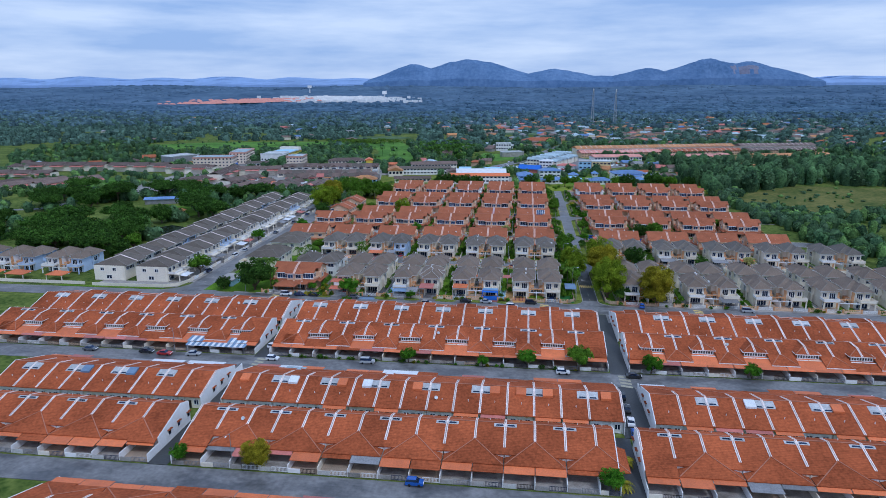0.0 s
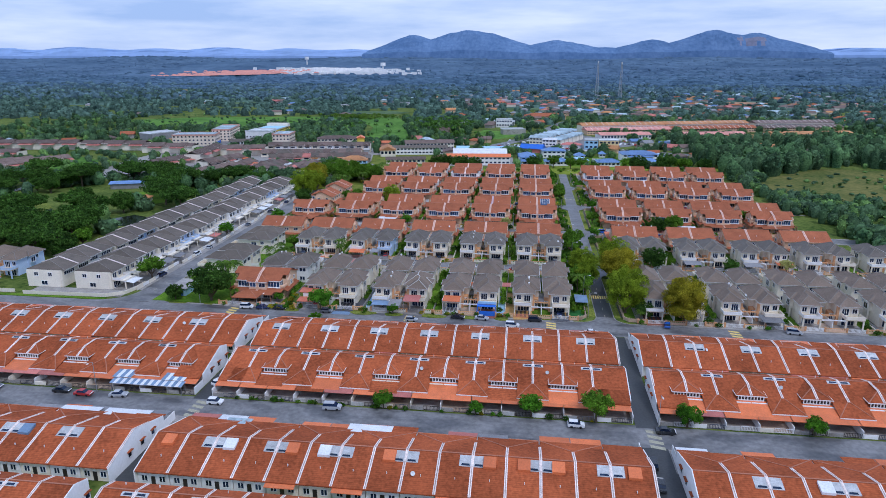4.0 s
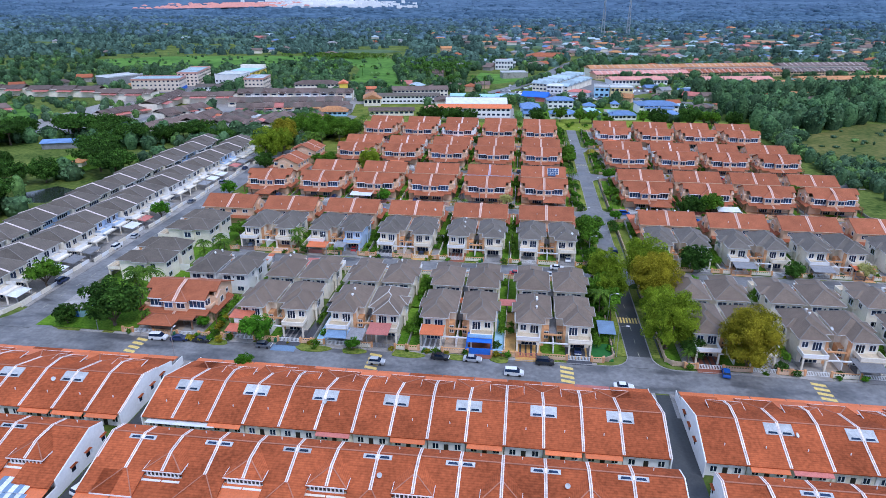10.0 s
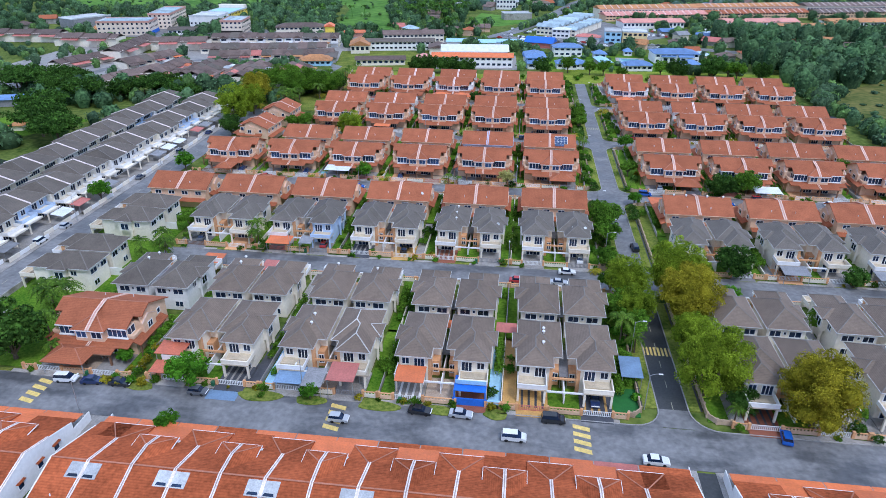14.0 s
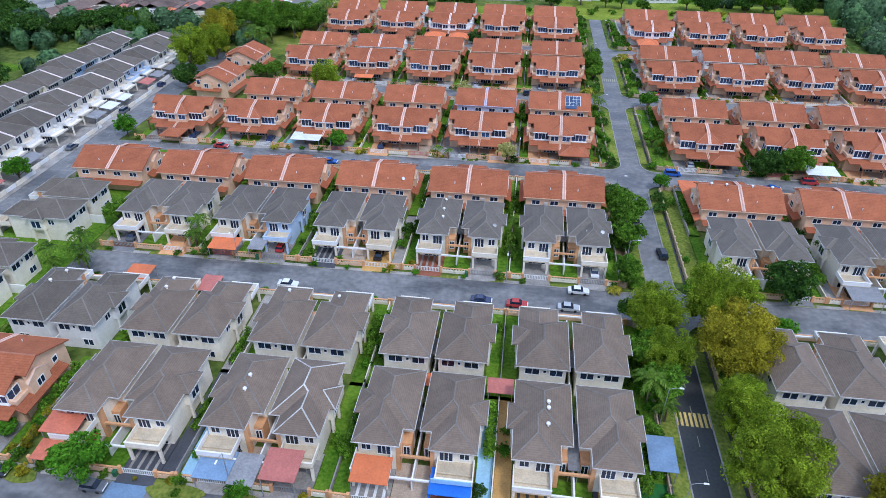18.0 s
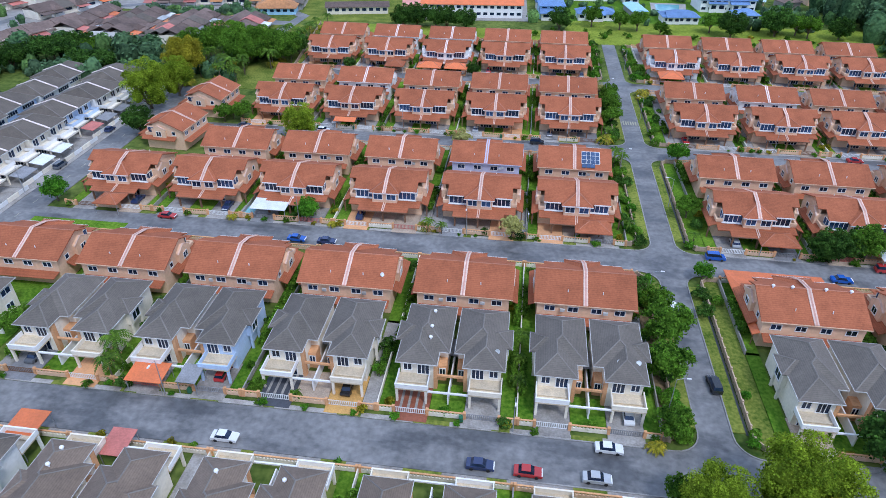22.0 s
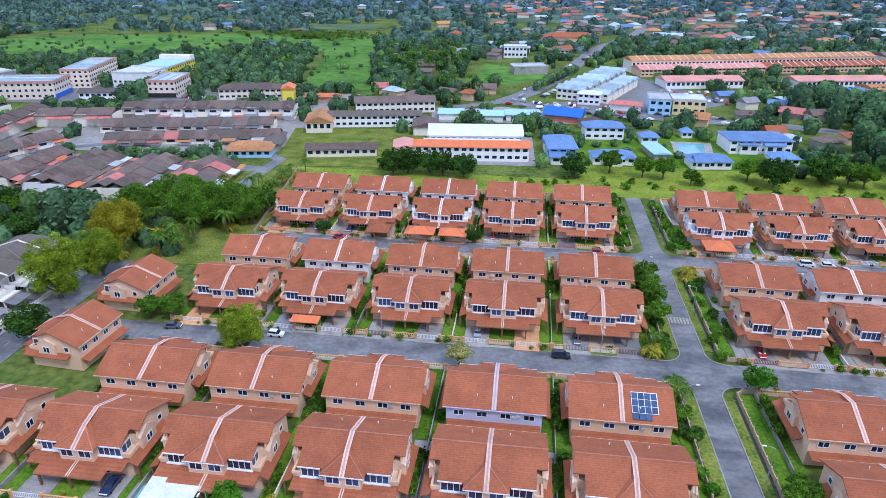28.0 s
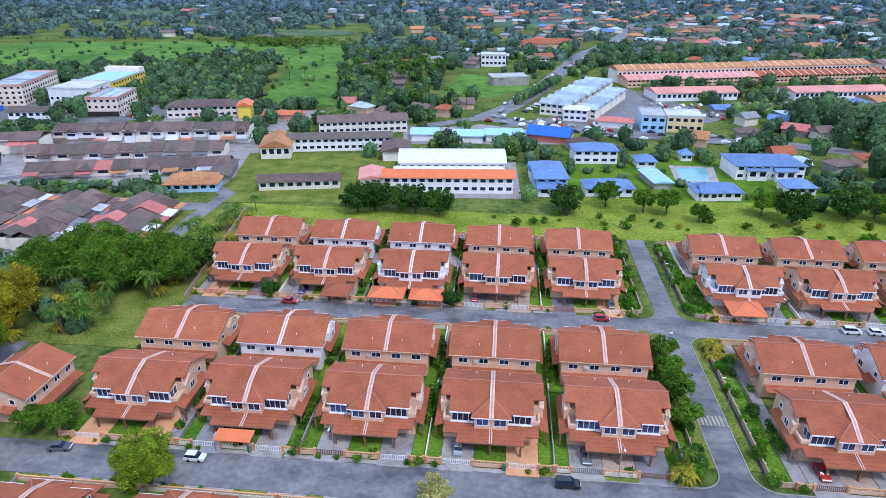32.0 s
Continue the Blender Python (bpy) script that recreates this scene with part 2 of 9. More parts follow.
M_LEAFB = mat("bright_green_leaves", (0.040, 0.160, 0.010), 0.85, 0.45, 0.25, 1.2, 0.1, rnd=0.2, tint=(0.135, 0.34, 0.024), sheen=0.08, island=0.45, thin=0.3)
M_LEAFP = mat("pale_green_leaves", (0.40, 0.41, 0.10), 0.6, 0.3, 0.25, 1.2, 0.1, rnd=0.1, tint=(0.60, 0.57, 0.20), sheen=0.3, island=0.3, thin=0.3)
M_PALM = mat("palm_fronds", (0.040, 0.120, 0.012), 0.7, 0.45, 0.4, 2, 0.1, rnd=0.25, tint=(0.16, 0.27, 0.028), sheen=0.15, island=0.4, thin=0.3)
# bluer band by band: distance haze is mixed into these base colours
M_WOODS = mat("hazed_forest_canopy", (0.043, 0.095, 0.083), 0.95, 0.5, 0.03, 0.25, 0.4, rnd=0.05, tint=(0.131, 0.215, 0.165), sheen=0.05, island=0.45)
M_WOODSB = mat("hazed_dense_canopy", (0.059, 0.113, 0.146), 0.95, 0.45, 0.02, 0.15, 0.3, rnd=0.05, tint=(0.127, 0.203, 0.227), sheen=0.05, island=0.38)
M_FARWOODS = mat("hazed_distant_canopy", (0.064, 0.125, 0.198), 0.95, 0.4, 0.006, 0.05, 0.1, rnd=0.05, tint=(0.127, 0.203, 0.289), sheen=0.0, island=0.12)
M_HAZEWOODS = mat("hazed_farthest_canopy", (0.080, 0.138, 0.225), 0.95, 0.3, 0.003, 0.02, 0.1, rnd=0.05, tint=(0.125, 0.192, 0.275), sheen=0.0, island=0.08)
M_WORN = mat("worn_pale_road_paint", (0.40, 0.38, 0.28), 0.7, 0.3, 1.5, 9, 0.1)
M_AWN = mat("orange_metal_awning", (0.66, 0.17, 0.055), 0.55, 0.15, 0.4, 3, 0.15, rnd=0.16)
M_AWNC = mat("coral_red_awning", (0.56, 0.155, 0.085), 0.6, 0.2, 0.4, 3, 0.15)
M_AWNR = mat("faded_red_awning", (0.50, 0.16, 0.13), 0.6, 0.2, 0.4, 3, 0.15, rnd=0.2)
M_AWNG = mat("grey_metal_awning", (0.22, 0.22, 0.23), 0.5, 0.25, 0.4, 3, 0.15, rnd=0.25)
M_AWNW = mat("white_polycarbonate_awning", (0.72, 0.74, 0.77), 0.5, 0.15, 0.4, 3, 0.1, rnd=0.08)
M_AWNB = mat("dusty_blue_awning", (0.17, 0.26, 0.39), 0.6, 0.2, 0.4, 3, 0.15, rnd=0.15)
M_VENT = mat("blue_grey_clerestory_panel", (0.46, 0.47, 0.48), 0.9, 0.25, 0.8, 4, 0.1, rnd=0.15)
M_SOLAR = mat("solar_cell_glass", (0.05, 0.085, 0.165), 0.25, 0.2, 0.8, 5, 0.02, rnd=0.2)
M_BLUE = mat("bright_blue_paint", (0.025, 0.15, 0.62), 0.6, 0.15, 0.5, 3, 0.1, rnd=0.06)
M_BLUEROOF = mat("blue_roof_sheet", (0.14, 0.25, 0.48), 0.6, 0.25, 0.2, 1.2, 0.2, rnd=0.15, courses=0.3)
M_LTBLUE = mat("pale_blue_paint", (0.36, 0.60, 0.78), 0.7, 0.12, 0.4, 3, 0.1, rnd=0.08)
M_YELLOW = mat("yellow_wall_paint", (0.80, 0.62, 0.08), 0.75, 0.1, 0.4, 3, 0.1)
M_PINK = mat("salmon_brick_band", (0.55, 0.30, 0.24), 0.8, 0.15, 0.4, 3, 0.1)
M_SHEET = mat("weathered_roof_sheet", (0.50, 0.52, 0.53), 0.55, 0.25, 0.15, 1.5, 0.2, rnd=0.2)
M_SHEETB = mat("pale_blue_grey_roof_sheet", (0.36, 0.46, 0.51), 0.6, 0.3, 0.2, 1.5, 0.2, rnd=0.25)
M_METAL = mat("galvanised_steel", (0.42, 0.43, 0.45), 0.45, 0.15, 1, 5, 0.1, metal=0.6)
M_POOL = mat("pool_water", (0.22, 0.48, 0.55), 0.08, 0.15, 0.4, 2, 0.3, sheen=0.8)
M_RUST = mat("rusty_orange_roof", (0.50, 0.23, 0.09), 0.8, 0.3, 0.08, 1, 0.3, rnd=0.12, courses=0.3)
M_SALMON = mat("salmon_roof_sheet", (0.62, 0.27, 0.22), 0.7, 0.2, 0.1, 1, 0.3, rnd=0.1)
M_TYRE = mat("black_rubber_tyre", (0.015, 0.015, 0.016), 0.85, 0.2, 2, 20)


# ---- building helpers ----
class Solid:
    """Collects the faces of one mesh part."""

    def __init__(self):
        self.v, self.f = [], []

    def add(self, verts, faces):
        k = len(self.v)
        self.v += [tuple(p) for p in verts]
        self.f += [tuple(k + i for i in face) for face in faces]
        return self

    def box(self, x0, x1, y0, y1, z0, z1):
        x0, x1, y0, y1 = min(x0, x1), max(x0, x1), min(y0, y1), max(y0, y1)
        return self.add([(x0, y0, z0), (x1, y0, z0), (x1, y1, z0), (x0, y1, z0), (x0, y0, z1), (x1, y0, z1), (x1, y1, z1), (x0, y1, z1)],
                        [(3, 2, 1, 0), (4, 5, 6, 7), (0, 1, 5, 4), (1, 2, 6, 5), (2, 3, 7, 6), (3, 0, 4, 7)])

    def slab(self, pts, thick):
        """A plate under a polygon of points, its sides upright."""
        n = len(pts)
        low = [(x, y, z - thick) for x, y, z in pts]
        area = sum(pts[i][0] * pts[(i + 1) % n][1] - pts[(i + 1) % n][0] * pts[i][1] for i in range(n))
        top, bottom = (tuple(range(n)), tuple(range(2 * n - 1, n - 1, -1)))
        sides = [(i, i + n, (i + 1) % n + n, (i + 1) % n) for i in range(n)]
        if area < 0:
            top, bottom, sides = top[::-1], bottom[::-1], [s[::-1] for s in sides]
        return self.add(list(pts) + low, [top, bottom] + sides)

    def hip(self, x0, x1, y0, y1, z0, h, axis="x", a=None, b=None, thick=0.18):
        """A hipped or gabled roof: eaves at z0, ridge h above, hips set back by a and b (0: a gable)."""
        if axis == "x":
            m, half = (y0 + y1) / 2, (y1 - y0) / 2
            a, b = half if a is None else a, half if b is None else b
            r0, r1 = (x0 + a, m, z0 + h), (x1 - b, m, z0 + h)
            ends = [(3, 0, 4), (1, 2, 5)]
            slopes = [(0, 1, 5, 4), (2, 3, 4, 5)]
        else:
            m, half = (x0 + x1) / 2, (x1 - x0) / 2
            a, b = half if a is None else a, half if b is None else b
            r0, r1 = (m, y0 + a, z0 + h), (m, y1 - b, z0 + h)
            ends = [(0, 1, 4), (2, 3, 5)]
            slopes = [(1, 2, 5, 4), (3, 0, 4, 5)]
        e = [(x0, y0, z0), (x1, y0, z0), (x1, y1, z0), (x0, y1, z0), r0, r1] + [(x, y, z0 - thick) for x, y in ((x0, y0), (x1, y0), (x1, y1), (x0, y1))]
        return self.add(e, slopes + ends + [(9, 8, 7, 6), (6, 7, 1, 0), (7, 8, 2, 1), (8, 9, 3, 2), (9, 6, 0, 3)])

    def bar(self, p, q, w=0.2, h=0.12):
        """A straight bar from p to q, w wide and h high, standing on that line."""
        p, q = Vector(p), Vector(q)
        d = (q - p).normalized()
        side = d.cross(Vector((0, 0, 1)))
        side = side.normalized() * w / 2 if side.length > 1e-4 else Vector((w / 2, 0, 0))
        up = side.cross(d).normalized() * h
        pts = [p - side, p + side, p + side + up, p - side + up, q - side, q + side, q + side + up, q - side + up]
        return self.add(pts, [(0, 1, 2, 3), (7, 6, 5, 4), (1, 0, 4, 5), (2, 1, 5, 6), (3, 2, 6, 7), (0, 3, 7, 4)])

    def run(self, pts, w=0.2, h=0.12):
        """One unbroken bar along a line of points."""
        k = len(self.v)
        pts = [Vector(p) for p in pts]
        for i, p in enumerate(pts):
            d = (pts[min(i + 1, len(pts) - 1)] - pts[max(i - 1, 0)]).normalized()
            side = d.cross(Vector((0, 0, 1))).normalized() * w / 2
            up = side.cross(d).normalized() * h
            self.v += [tuple(p - side), tuple(p + side), tuple(p + side + up), tuple(p - side + up)]
        for i in range(len(pts) - 1):
            a, b = k + 4 * i, k + 4 * i + 4
            self.f += [(a + (e + 1) % 4, a + e, b + e, b + (e + 1) % 4) for e in range(4)]
        e = k + 4 * (len(pts) - 1)
        self.f += [(k, k + 1, k + 2, k + 3), (e + 3, e + 2, e + 1, e)]
        return self

    def tube(self, pts, radii, n=7):
        """A tapered tube through points."""
        rings = []
        for i, (p, r) in enumerate(zip(pts, radii)):
            p = Vector(p)
            d = (Vector(pts[min(i + 1, len(pts) - 1)]) - Vector(pts[max(i - 1, 0)])).normalized()
            s = d.orthogonal().normalized()
            u = d.cross(s)
            rings.append([p + r * (math.cos(6.2832 * k / n) * s + math.sin(6.2832 * k / n) * u) for k in range(n)])
        faces = [(i * n + k, i * n + (k + 1) % n, (i + 1) * n + (k + 1) % n, (i + 1) * n + k) for i in range(len(rings) - 1) for k in range(n)]
        faces += [tuple(range(n - 1, -1, -1)), tuple(range((len(rings) - 1) * n, len(rings) * n))]
        return self.add([p for ring in rings for p in ring], faces)


def mesh_of(name, solid, material, smooth=False):
    me = bpy.data.meshes.new(name)
    me.from_pydata(solid.v, [], solid.f)
    me.materials.append(material)
    if smooth:
        me.polygons.foreach_set("use_smooth", [True] * len(me.polygons))
    me.update()
    return me


def part(name, solid, material, parent, label="", smooth=False):
    ob = new(name, mesh_of(name, solid, material, smooth))
    ob.parent = parent
    if label:
        ob["label"] = label
    return ob


def thing(name, label, category, group="", kind="", at=None):
    ob = new(name)
    ob.empty_display_size = 0.5
    tagged(ob, label, category, group, kind)
    if at is not None:
        ob.matrix_world = at
    return ob


def solid_thing(name, solid, material, label, category, group="", kind="", at=None):
    ob = new(name, mesh_of(name, solid, material))
    tagged(ob, label, category, group, kind)
    if at is not None:
        ob.matrix_world = at
    return ob


def window(parent, side, c, u0, u1, z0, z1, bars=1, pane=None, frame_mat=None, name="window"):
    """A framed window with recessed tinted panes on a wall: side -y, +y, -x or +x; c is the wall's face; u0 to u1 along it."""
    sign = -1 if side[0] == "-" else 1
    t, m = 0.13, 0.05
    cols = [u0 - t, u0]
    for k in range(bars):
        mid = u0 + (u1 - u0) * (k + 1) / (bars + 1)
        cols += [mid - m, mid + m]
    cols += [u1, u1 + t]
    rows = [z0 - t, z0, z1, z1 + t]
    n = len(cols)

    def at(u, d, z):
        return (u, c + sign * d, z) if side[1] == "y" else (c + sign * d, u, z)

    s = Solid()
    s.v = [at(u, 0.10, z) for z in rows for u in cols]
    faces, panes = [], []
    for j in range(3):
        for i in range(n - 1):
            q = (j * n + i, j * n + i + 1, (j + 1) * n + i + 1, (j + 1) * n + i)
            if j == 1 and i % 2 == 1:
                k = len(s.v)
                s.v += [at(cols[i], 0.03, rows[1]), at(cols[i + 1], 0.03, rows[1]), at(cols[i + 1], 0.03, rows[2]), at(cols[i], 0.03, rows[2])]
                faces += [(q[e], q[(e + 1) % 4], k + (e + 1) % 4, k + e) for e in range(4)]
                panes.append((k, k + 1, k + 2, k + 3))
            else:
                faces.append(q)
    rim = [0, n - 1, 4 * n - 1, 3 * n]
    k = len(s.v)
    s.v += [at(cols[0], 0, rows[0]), at(cols[-1], 0, rows[0]), at(cols[-1], 0, rows[3]), at(cols[0], 0, rows[3])]
    faces += [(rim[(e + 1) % 4], rim[e], k + e, k + (e + 1) % 4) for e in range(4)]
    s.f = faces + panes
    if (side in ("-y", "+x")) is False:
        s.f = [f[::-1] for f in s.f]
    w = part(name, s, frame_mat or M_TRIM, parent)
    w.data.materials.append(pane or M_GLASS)
    for face in w.data.polygons[len(faces):]:
        face.material_index = 1
    return w


def join(ob, solid, material):
    """Adds small fittings with a material of their own to a part's mesh (caps, ribs, pipes too small to lift away)."""
    me = ob.data
    old = Solid()
    old.v, old.f = [tuple(v.co) for v in me.vertices], [tuple(q.vertices) for q in me.polygons]
    marks = [q.material_index for q in me.polygons]
    slots = [m for m in me.materials]
    n = len(old.f)
    old.add(solid.v, solid.f)
    fresh = bpy.data.meshes.new(me.name)
    fresh.from_pydata(old.v, [], old.f)
    for m in slots + [material]:
        fresh.materials.append(m)
    for i, q in enumerate(fresh.polygons):
        q.material_index = marks[i] if i < n else len(slots)
    fresh.update()
    ob.data = fresh
    bpy.data.meshes.remove(me)
    return ob


def ridge_caps(ob, lines, material, w=0.2, h=0.1):
    """Mortared caps along the ridges and hips of a roof, welded to its corners."""
    me = ob.data
    s = Solid()
    s.v, s.f = [tuple(v.co) for v in me.vertices], [tuple(q.vertices) for q in me.polygons]
    marks, slots, n = [q.material_index for q in me.polygons], [m for m in me.materials], len(me.polygons)
    tops = {}

    def node(p):
        k = min(range(len(me.vertices)), key=lambda i: (Vector(s.v[i]) - p).length)
        if k not in tops:
            tops[k] = len(s.v)
            s.v.append((s.v[k][0], s.v[k][1], s.v[k][2] + h))
        return k, tops[k]

    for p, q in lines:
        p, q = Vector(p), Vector(q)
        side = (q - p).cross(Vector((0, 0, 1))).normalized() * w / 2
        (a, ta), (b, tb) = node(p), node(q)
        k = len(s.v)
        s.v += [tuple(p - side + Vector((0, 0, 0.02))), tuple(p + side + Vector((0, 0, 0.02))), tuple(q - side + Vector((0, 0, 0.02))), tuple(q + side + Vector((0, 0, 0.02)))]
        s.f += [(k, ta, tb, k + 2), (ta, k + 1, k + 3, tb), (k, a, ta), (a, k + 1, ta), (b, k + 2, tb), (k + 3, b, tb)]
    fresh = bpy.data.meshes.new(me.name)
    fresh.from_pydata(s.v, [], s.f)
    for m in slots + [material]:
        fresh.materials.append(m)
    for i, q in enumerate(fresh.polygons):
        q.material_index = marks[i] if i < n else len(slots)
    fresh.update()
    ob.data = fresh
    bpy.data.meshes.remove(me)
    return ob


# ---- ground and roads ----
def rise(x, y):
    """Height of the land: level round the estate, low ridges far off."""
    k = max(0.0, (y - 2300) / 2500)
    return 122 * k ** 1.5 + (10 * math.sin(x / 310 + 1.0) * math.sin(y / 270) * min(1.0, k * 3) if k > 0 else 0.0)


def land():
    s = Solid()
    xs = [-4950, -4300, -3700, -3200, -2700, -2300, -1900, -1500, -1100, -700, -400, -200, 0, 200, 400, 700, 1100, 1500, 1900, 2300, 2700, 3200, 3700, 4300, 4950]
    ys = [-900, -300, 0, 300, 600, 900, 1200, 1500, 1800, 2100, 2400, 2700, 3000, 3300, 3600, 3900, 4200, 4500, 4800, 4950]
    n = len(xs)
    s.add([(x, y, rise(x, y) - 0.12) for y in ys for x in xs],
          [(j * n + i, j * n + i + 1, (j + 1) * n + i + 1, (j + 1) * n + i) for j in range(len(ys) - 1) for i in range(n - 1)])
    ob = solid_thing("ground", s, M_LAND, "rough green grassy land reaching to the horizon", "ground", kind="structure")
    # farther strips of ground take the forest colours with haze painted in
    for m in (M_WOODS, M_WOODSB, M_FARWOODS, M_HAZEWOODS):
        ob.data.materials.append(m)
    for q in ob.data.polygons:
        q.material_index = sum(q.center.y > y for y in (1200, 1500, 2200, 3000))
    return ob


land()

STREETS = {"R0": (107.5, 115.8), "R1": (166.2, 175.0), "R2": (225.0, 234.8), "SA": (283.4, 292.2), "SB": (341.6, 350.0), "SC": (400.0, 408.2), "SD": (458.4, 466.2)}
SIDE = (23.2, 28.8)        # the straight side road
LINK = (-136.3, -127.6)    # the road along the linked houses


def road_piece(name, polys, material, label, z=0.0):
    s = Solid()
    for poly in polys:
        s.slab([(x, y, z) for x, y in poly], 0.2)
    return solid_thing(name, s, material, label, "road", kind="structure")


def rect(x0, x1, y0, y1):
    return [(x0, y0), (x1, y0), (x1, y1), (x0, y1)]


def fillet(x, y, sx, sy, r):
    """The rounded corner patch of a junction whose corner is at x, y and opens towards sx, sy."""
    pts = [(x, y)] + [(x + sx * r * (1 - math.sin(a)), y + sy * r * (1 - math.cos(a))) for a in [math.pi / 2 * k / 6 for k in range(7)]]
    return pts if sx * sy < 0 else pts[::-1]


for k, (key, x0, x1) in enumerate((("R0", -260, 240), ("R1", -260, 240), ("R2", -300, 260))):
    y0, y1 = STREETS[key]
    road_piece("road", [rect(x0, x1, y0, y1)], M_ROAD, "worn grey asphalt street between terraces with damp patches")
for key, x0 in (("SA", -108), ("SB", -127.8), ("SC", -116), ("SD", -104)):
    y0, y1 = STREETS[key]
    road_piece("road", [rect(x0, 152 if key in ("SA", "SB") else 146, y0, y1)], M_ROAD, "narrow grey asphalt residential street with patches", 0.004)
side_polys = [rect(*SIDE, 235.0, 519)]
for key in ("SA", "SB", "SC", "SD"):
    y0, y1 = STREETS[key]
    for sx, x in ((-1, SIDE[0]), (1, SIDE[1])):
        side_polys += [fillet(x, y0, sx, -1, 4.2), fillet(x, y1, sx, 1, 4.2)]
side_polys += [fillet(SIDE[0], 234.8, -1, 1, 5), fillet(SIDE[1], 234.8, 1, 1, 5)]
road_piece("road", side_polys, M_ROAD, "straight grey asphalt side road with rounded junction corners", 0.008)
road_piece("road", [rect(*LINK, 235.0, 452), fillet(LINK[0], 234.8, -1, 1, 11), fillet(LINK[1], 234.8, 1, 1, 11)], M_ROAD, "long grey asphalt road beside the linked houses", 0.008)
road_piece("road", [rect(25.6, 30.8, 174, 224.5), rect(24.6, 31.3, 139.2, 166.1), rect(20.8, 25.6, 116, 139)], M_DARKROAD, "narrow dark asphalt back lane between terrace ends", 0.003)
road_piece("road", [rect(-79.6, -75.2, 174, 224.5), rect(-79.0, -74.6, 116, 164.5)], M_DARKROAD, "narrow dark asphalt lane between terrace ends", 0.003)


# damp stretch, made darker still to paint in the shade of the trees
road_piece("road", [rect(SIDE[0] + 0.1, SIDE[1] - 0.1, 240.0, 282.6)], M_DARKROAD, "dark damp asphalt stretch with tree shade painted in", 0.0125)


# painted road bumps: six slanting yellow bars across the street
def road_bump(x, y0, y1, lean, turned=False, material=M_PAINT):
    s = Solid()
    n = 8 if turned else 4
    for k in range(n):
        y = y0 + (y1 - y0) * (k + 0.5) / n
        d = (y1 - y0) / n * 0.28
        q = [(x - 1.5, y - d + lean, 0.028), (x + 1.5, y - d - lean, 0.028), (x + 1.5, y + d - lean, 0.028), (x - 1.5, y + d + lean, 0.028)]
        if turned:
            q = [(b[1], b[0], b[2]) for b in q][::-1]
        s.slab(q, 0.015)
    return solid_thing("road_bump_marking", s, material, "slanting yellow bars painted across the street", "road marking", "road bump markings", "structure")


for x in (-36.2, 8.6, -95.5, 63.5):
    road_bump(x, 226.3, 233.8, 0.35)
road_bump(258.6, 22.9, 29.1, 0.0, True)
road_bump(427.0, 22.9, 29.1, 0.0, True, M_WORN)
road_bump(-76.5, 165.5, 173.5, 0.35, False, M_WORN)
road_bump(29.0, 165.5, 173.5, 0.35, False, M_WORN)


def dashes(x, ys, length=2.2, w=0.12):
    s = Solid()
    for y in ys:
        s.box(x - w / 2, x + w / 2, y, y + length, 0.0, 0.018)
    return solid_thing("centre_line", s, M_WORN, "worn white dashed centre line on asphalt", "road marking", kind="structure")


dashes(26.0, [240 + 6.5 * k for k in range(6)])
dashes(-132.0, [246 + 7 * k for k in range(26)])


def kerb_run(points):
    s = Solid()
    for p, q in zip(points, points[1:]):
        s.bar((*p, 0.0), (*q, 0.0), 0.22, 0.14)
    return solid_thing("kerb", s, M_KERB, "low concrete kerb along the roadside verge", "kerb", kind="structure")


def corner(x, y, sx, sy, r):
    return [(x + sx * r * (1 - math.sin(a)), y + sy * r * (1 - math.cos(a))) for a in [math.pi / 2 * k / 6 for k in range(7)]]


for (a, b) in (("R2", "SA"), ("SA", "SB"), ("SB", "SC"), ("SC", "SD")):
    ya, yb = STREETS[a][1], STREETS[b][0]
    for sx, x in ((-1, SIDE[0]), (1, SIDE[1])):
        r = 5 if a == "R2" else 4.2
        low, high = corner(x, ya, sx, 1, r), corner(x, yb, sx, -1, 4.2)
        kerb_run([(x + sx * 30, ya)] + low[::-1][:1] + low[::-1][1:] + high + [(x + sx * 30, yb)] if low[0][1] > low[-1][1] else
                 [(x + sx * 30, ya)] + low + high[::-1] + [(x + sx * 30, yb)])

# verges of patchy grass along the streets, a hand above the asphalt
for key in ("R2", "SA", "SB", "SC", "SD"):
    y0, y1 = STREETS[key]
    for x0, x1 in ((-120 if key == "R2" else -100, SIDE[0] - 7.5), (SIDE[1] + 9.5, 148)):
        for ya, yb in ((y1 + 0.12, y1 + 1.1),) + (() if key == "R2" else ((y0 - 1.1, y0 - 0.12),)):
            solid_thing("pavement", Solid().box(x0, x1, ya, yb, -0.1, 0.05), M_CONC, "stained concrete strip between street and garden walls", "pavement", kind="structure")
            n = int((x1 - x0) / 11.7)
            patches = Solid()
            for k in range(n):
                a0 = x0 + (x1 - x0) * k / n
                b0 = a0 + (2.0 + (k * 37 + int(ya)) % 5)
                patches.box(a0, b0, ya + 0.02, yb - 0.02, 0, 0.09)
            solid_thing("verge", patches, M_VERGE, "patches of grass verge before the garden walls", "verge", kind="structure")
for (a, b) in (("R2", "SA"), ("SA", "SB"), ("SB", "SC"), ("SC", "SD")):
    ya, yb = STREETS[a][1] + 5.2, STREETS[b][0] - 4.4
    solid_thing("verge", Solid().box(SIDE[0] - 3.2, SIDE[0] - 0.12, ya, yb, -0.1, 0.08), M_VERGE, "green grass verge along the side road", "verge", kind="structure")
    solid_thing("verge", Solid().box(SIDE[1] + 0.12, SIDE[1] + 2.6, ya, yb, -0.1, 0.08), M_VERGE, "green grass verge along the side road", "verge", kind="structure")

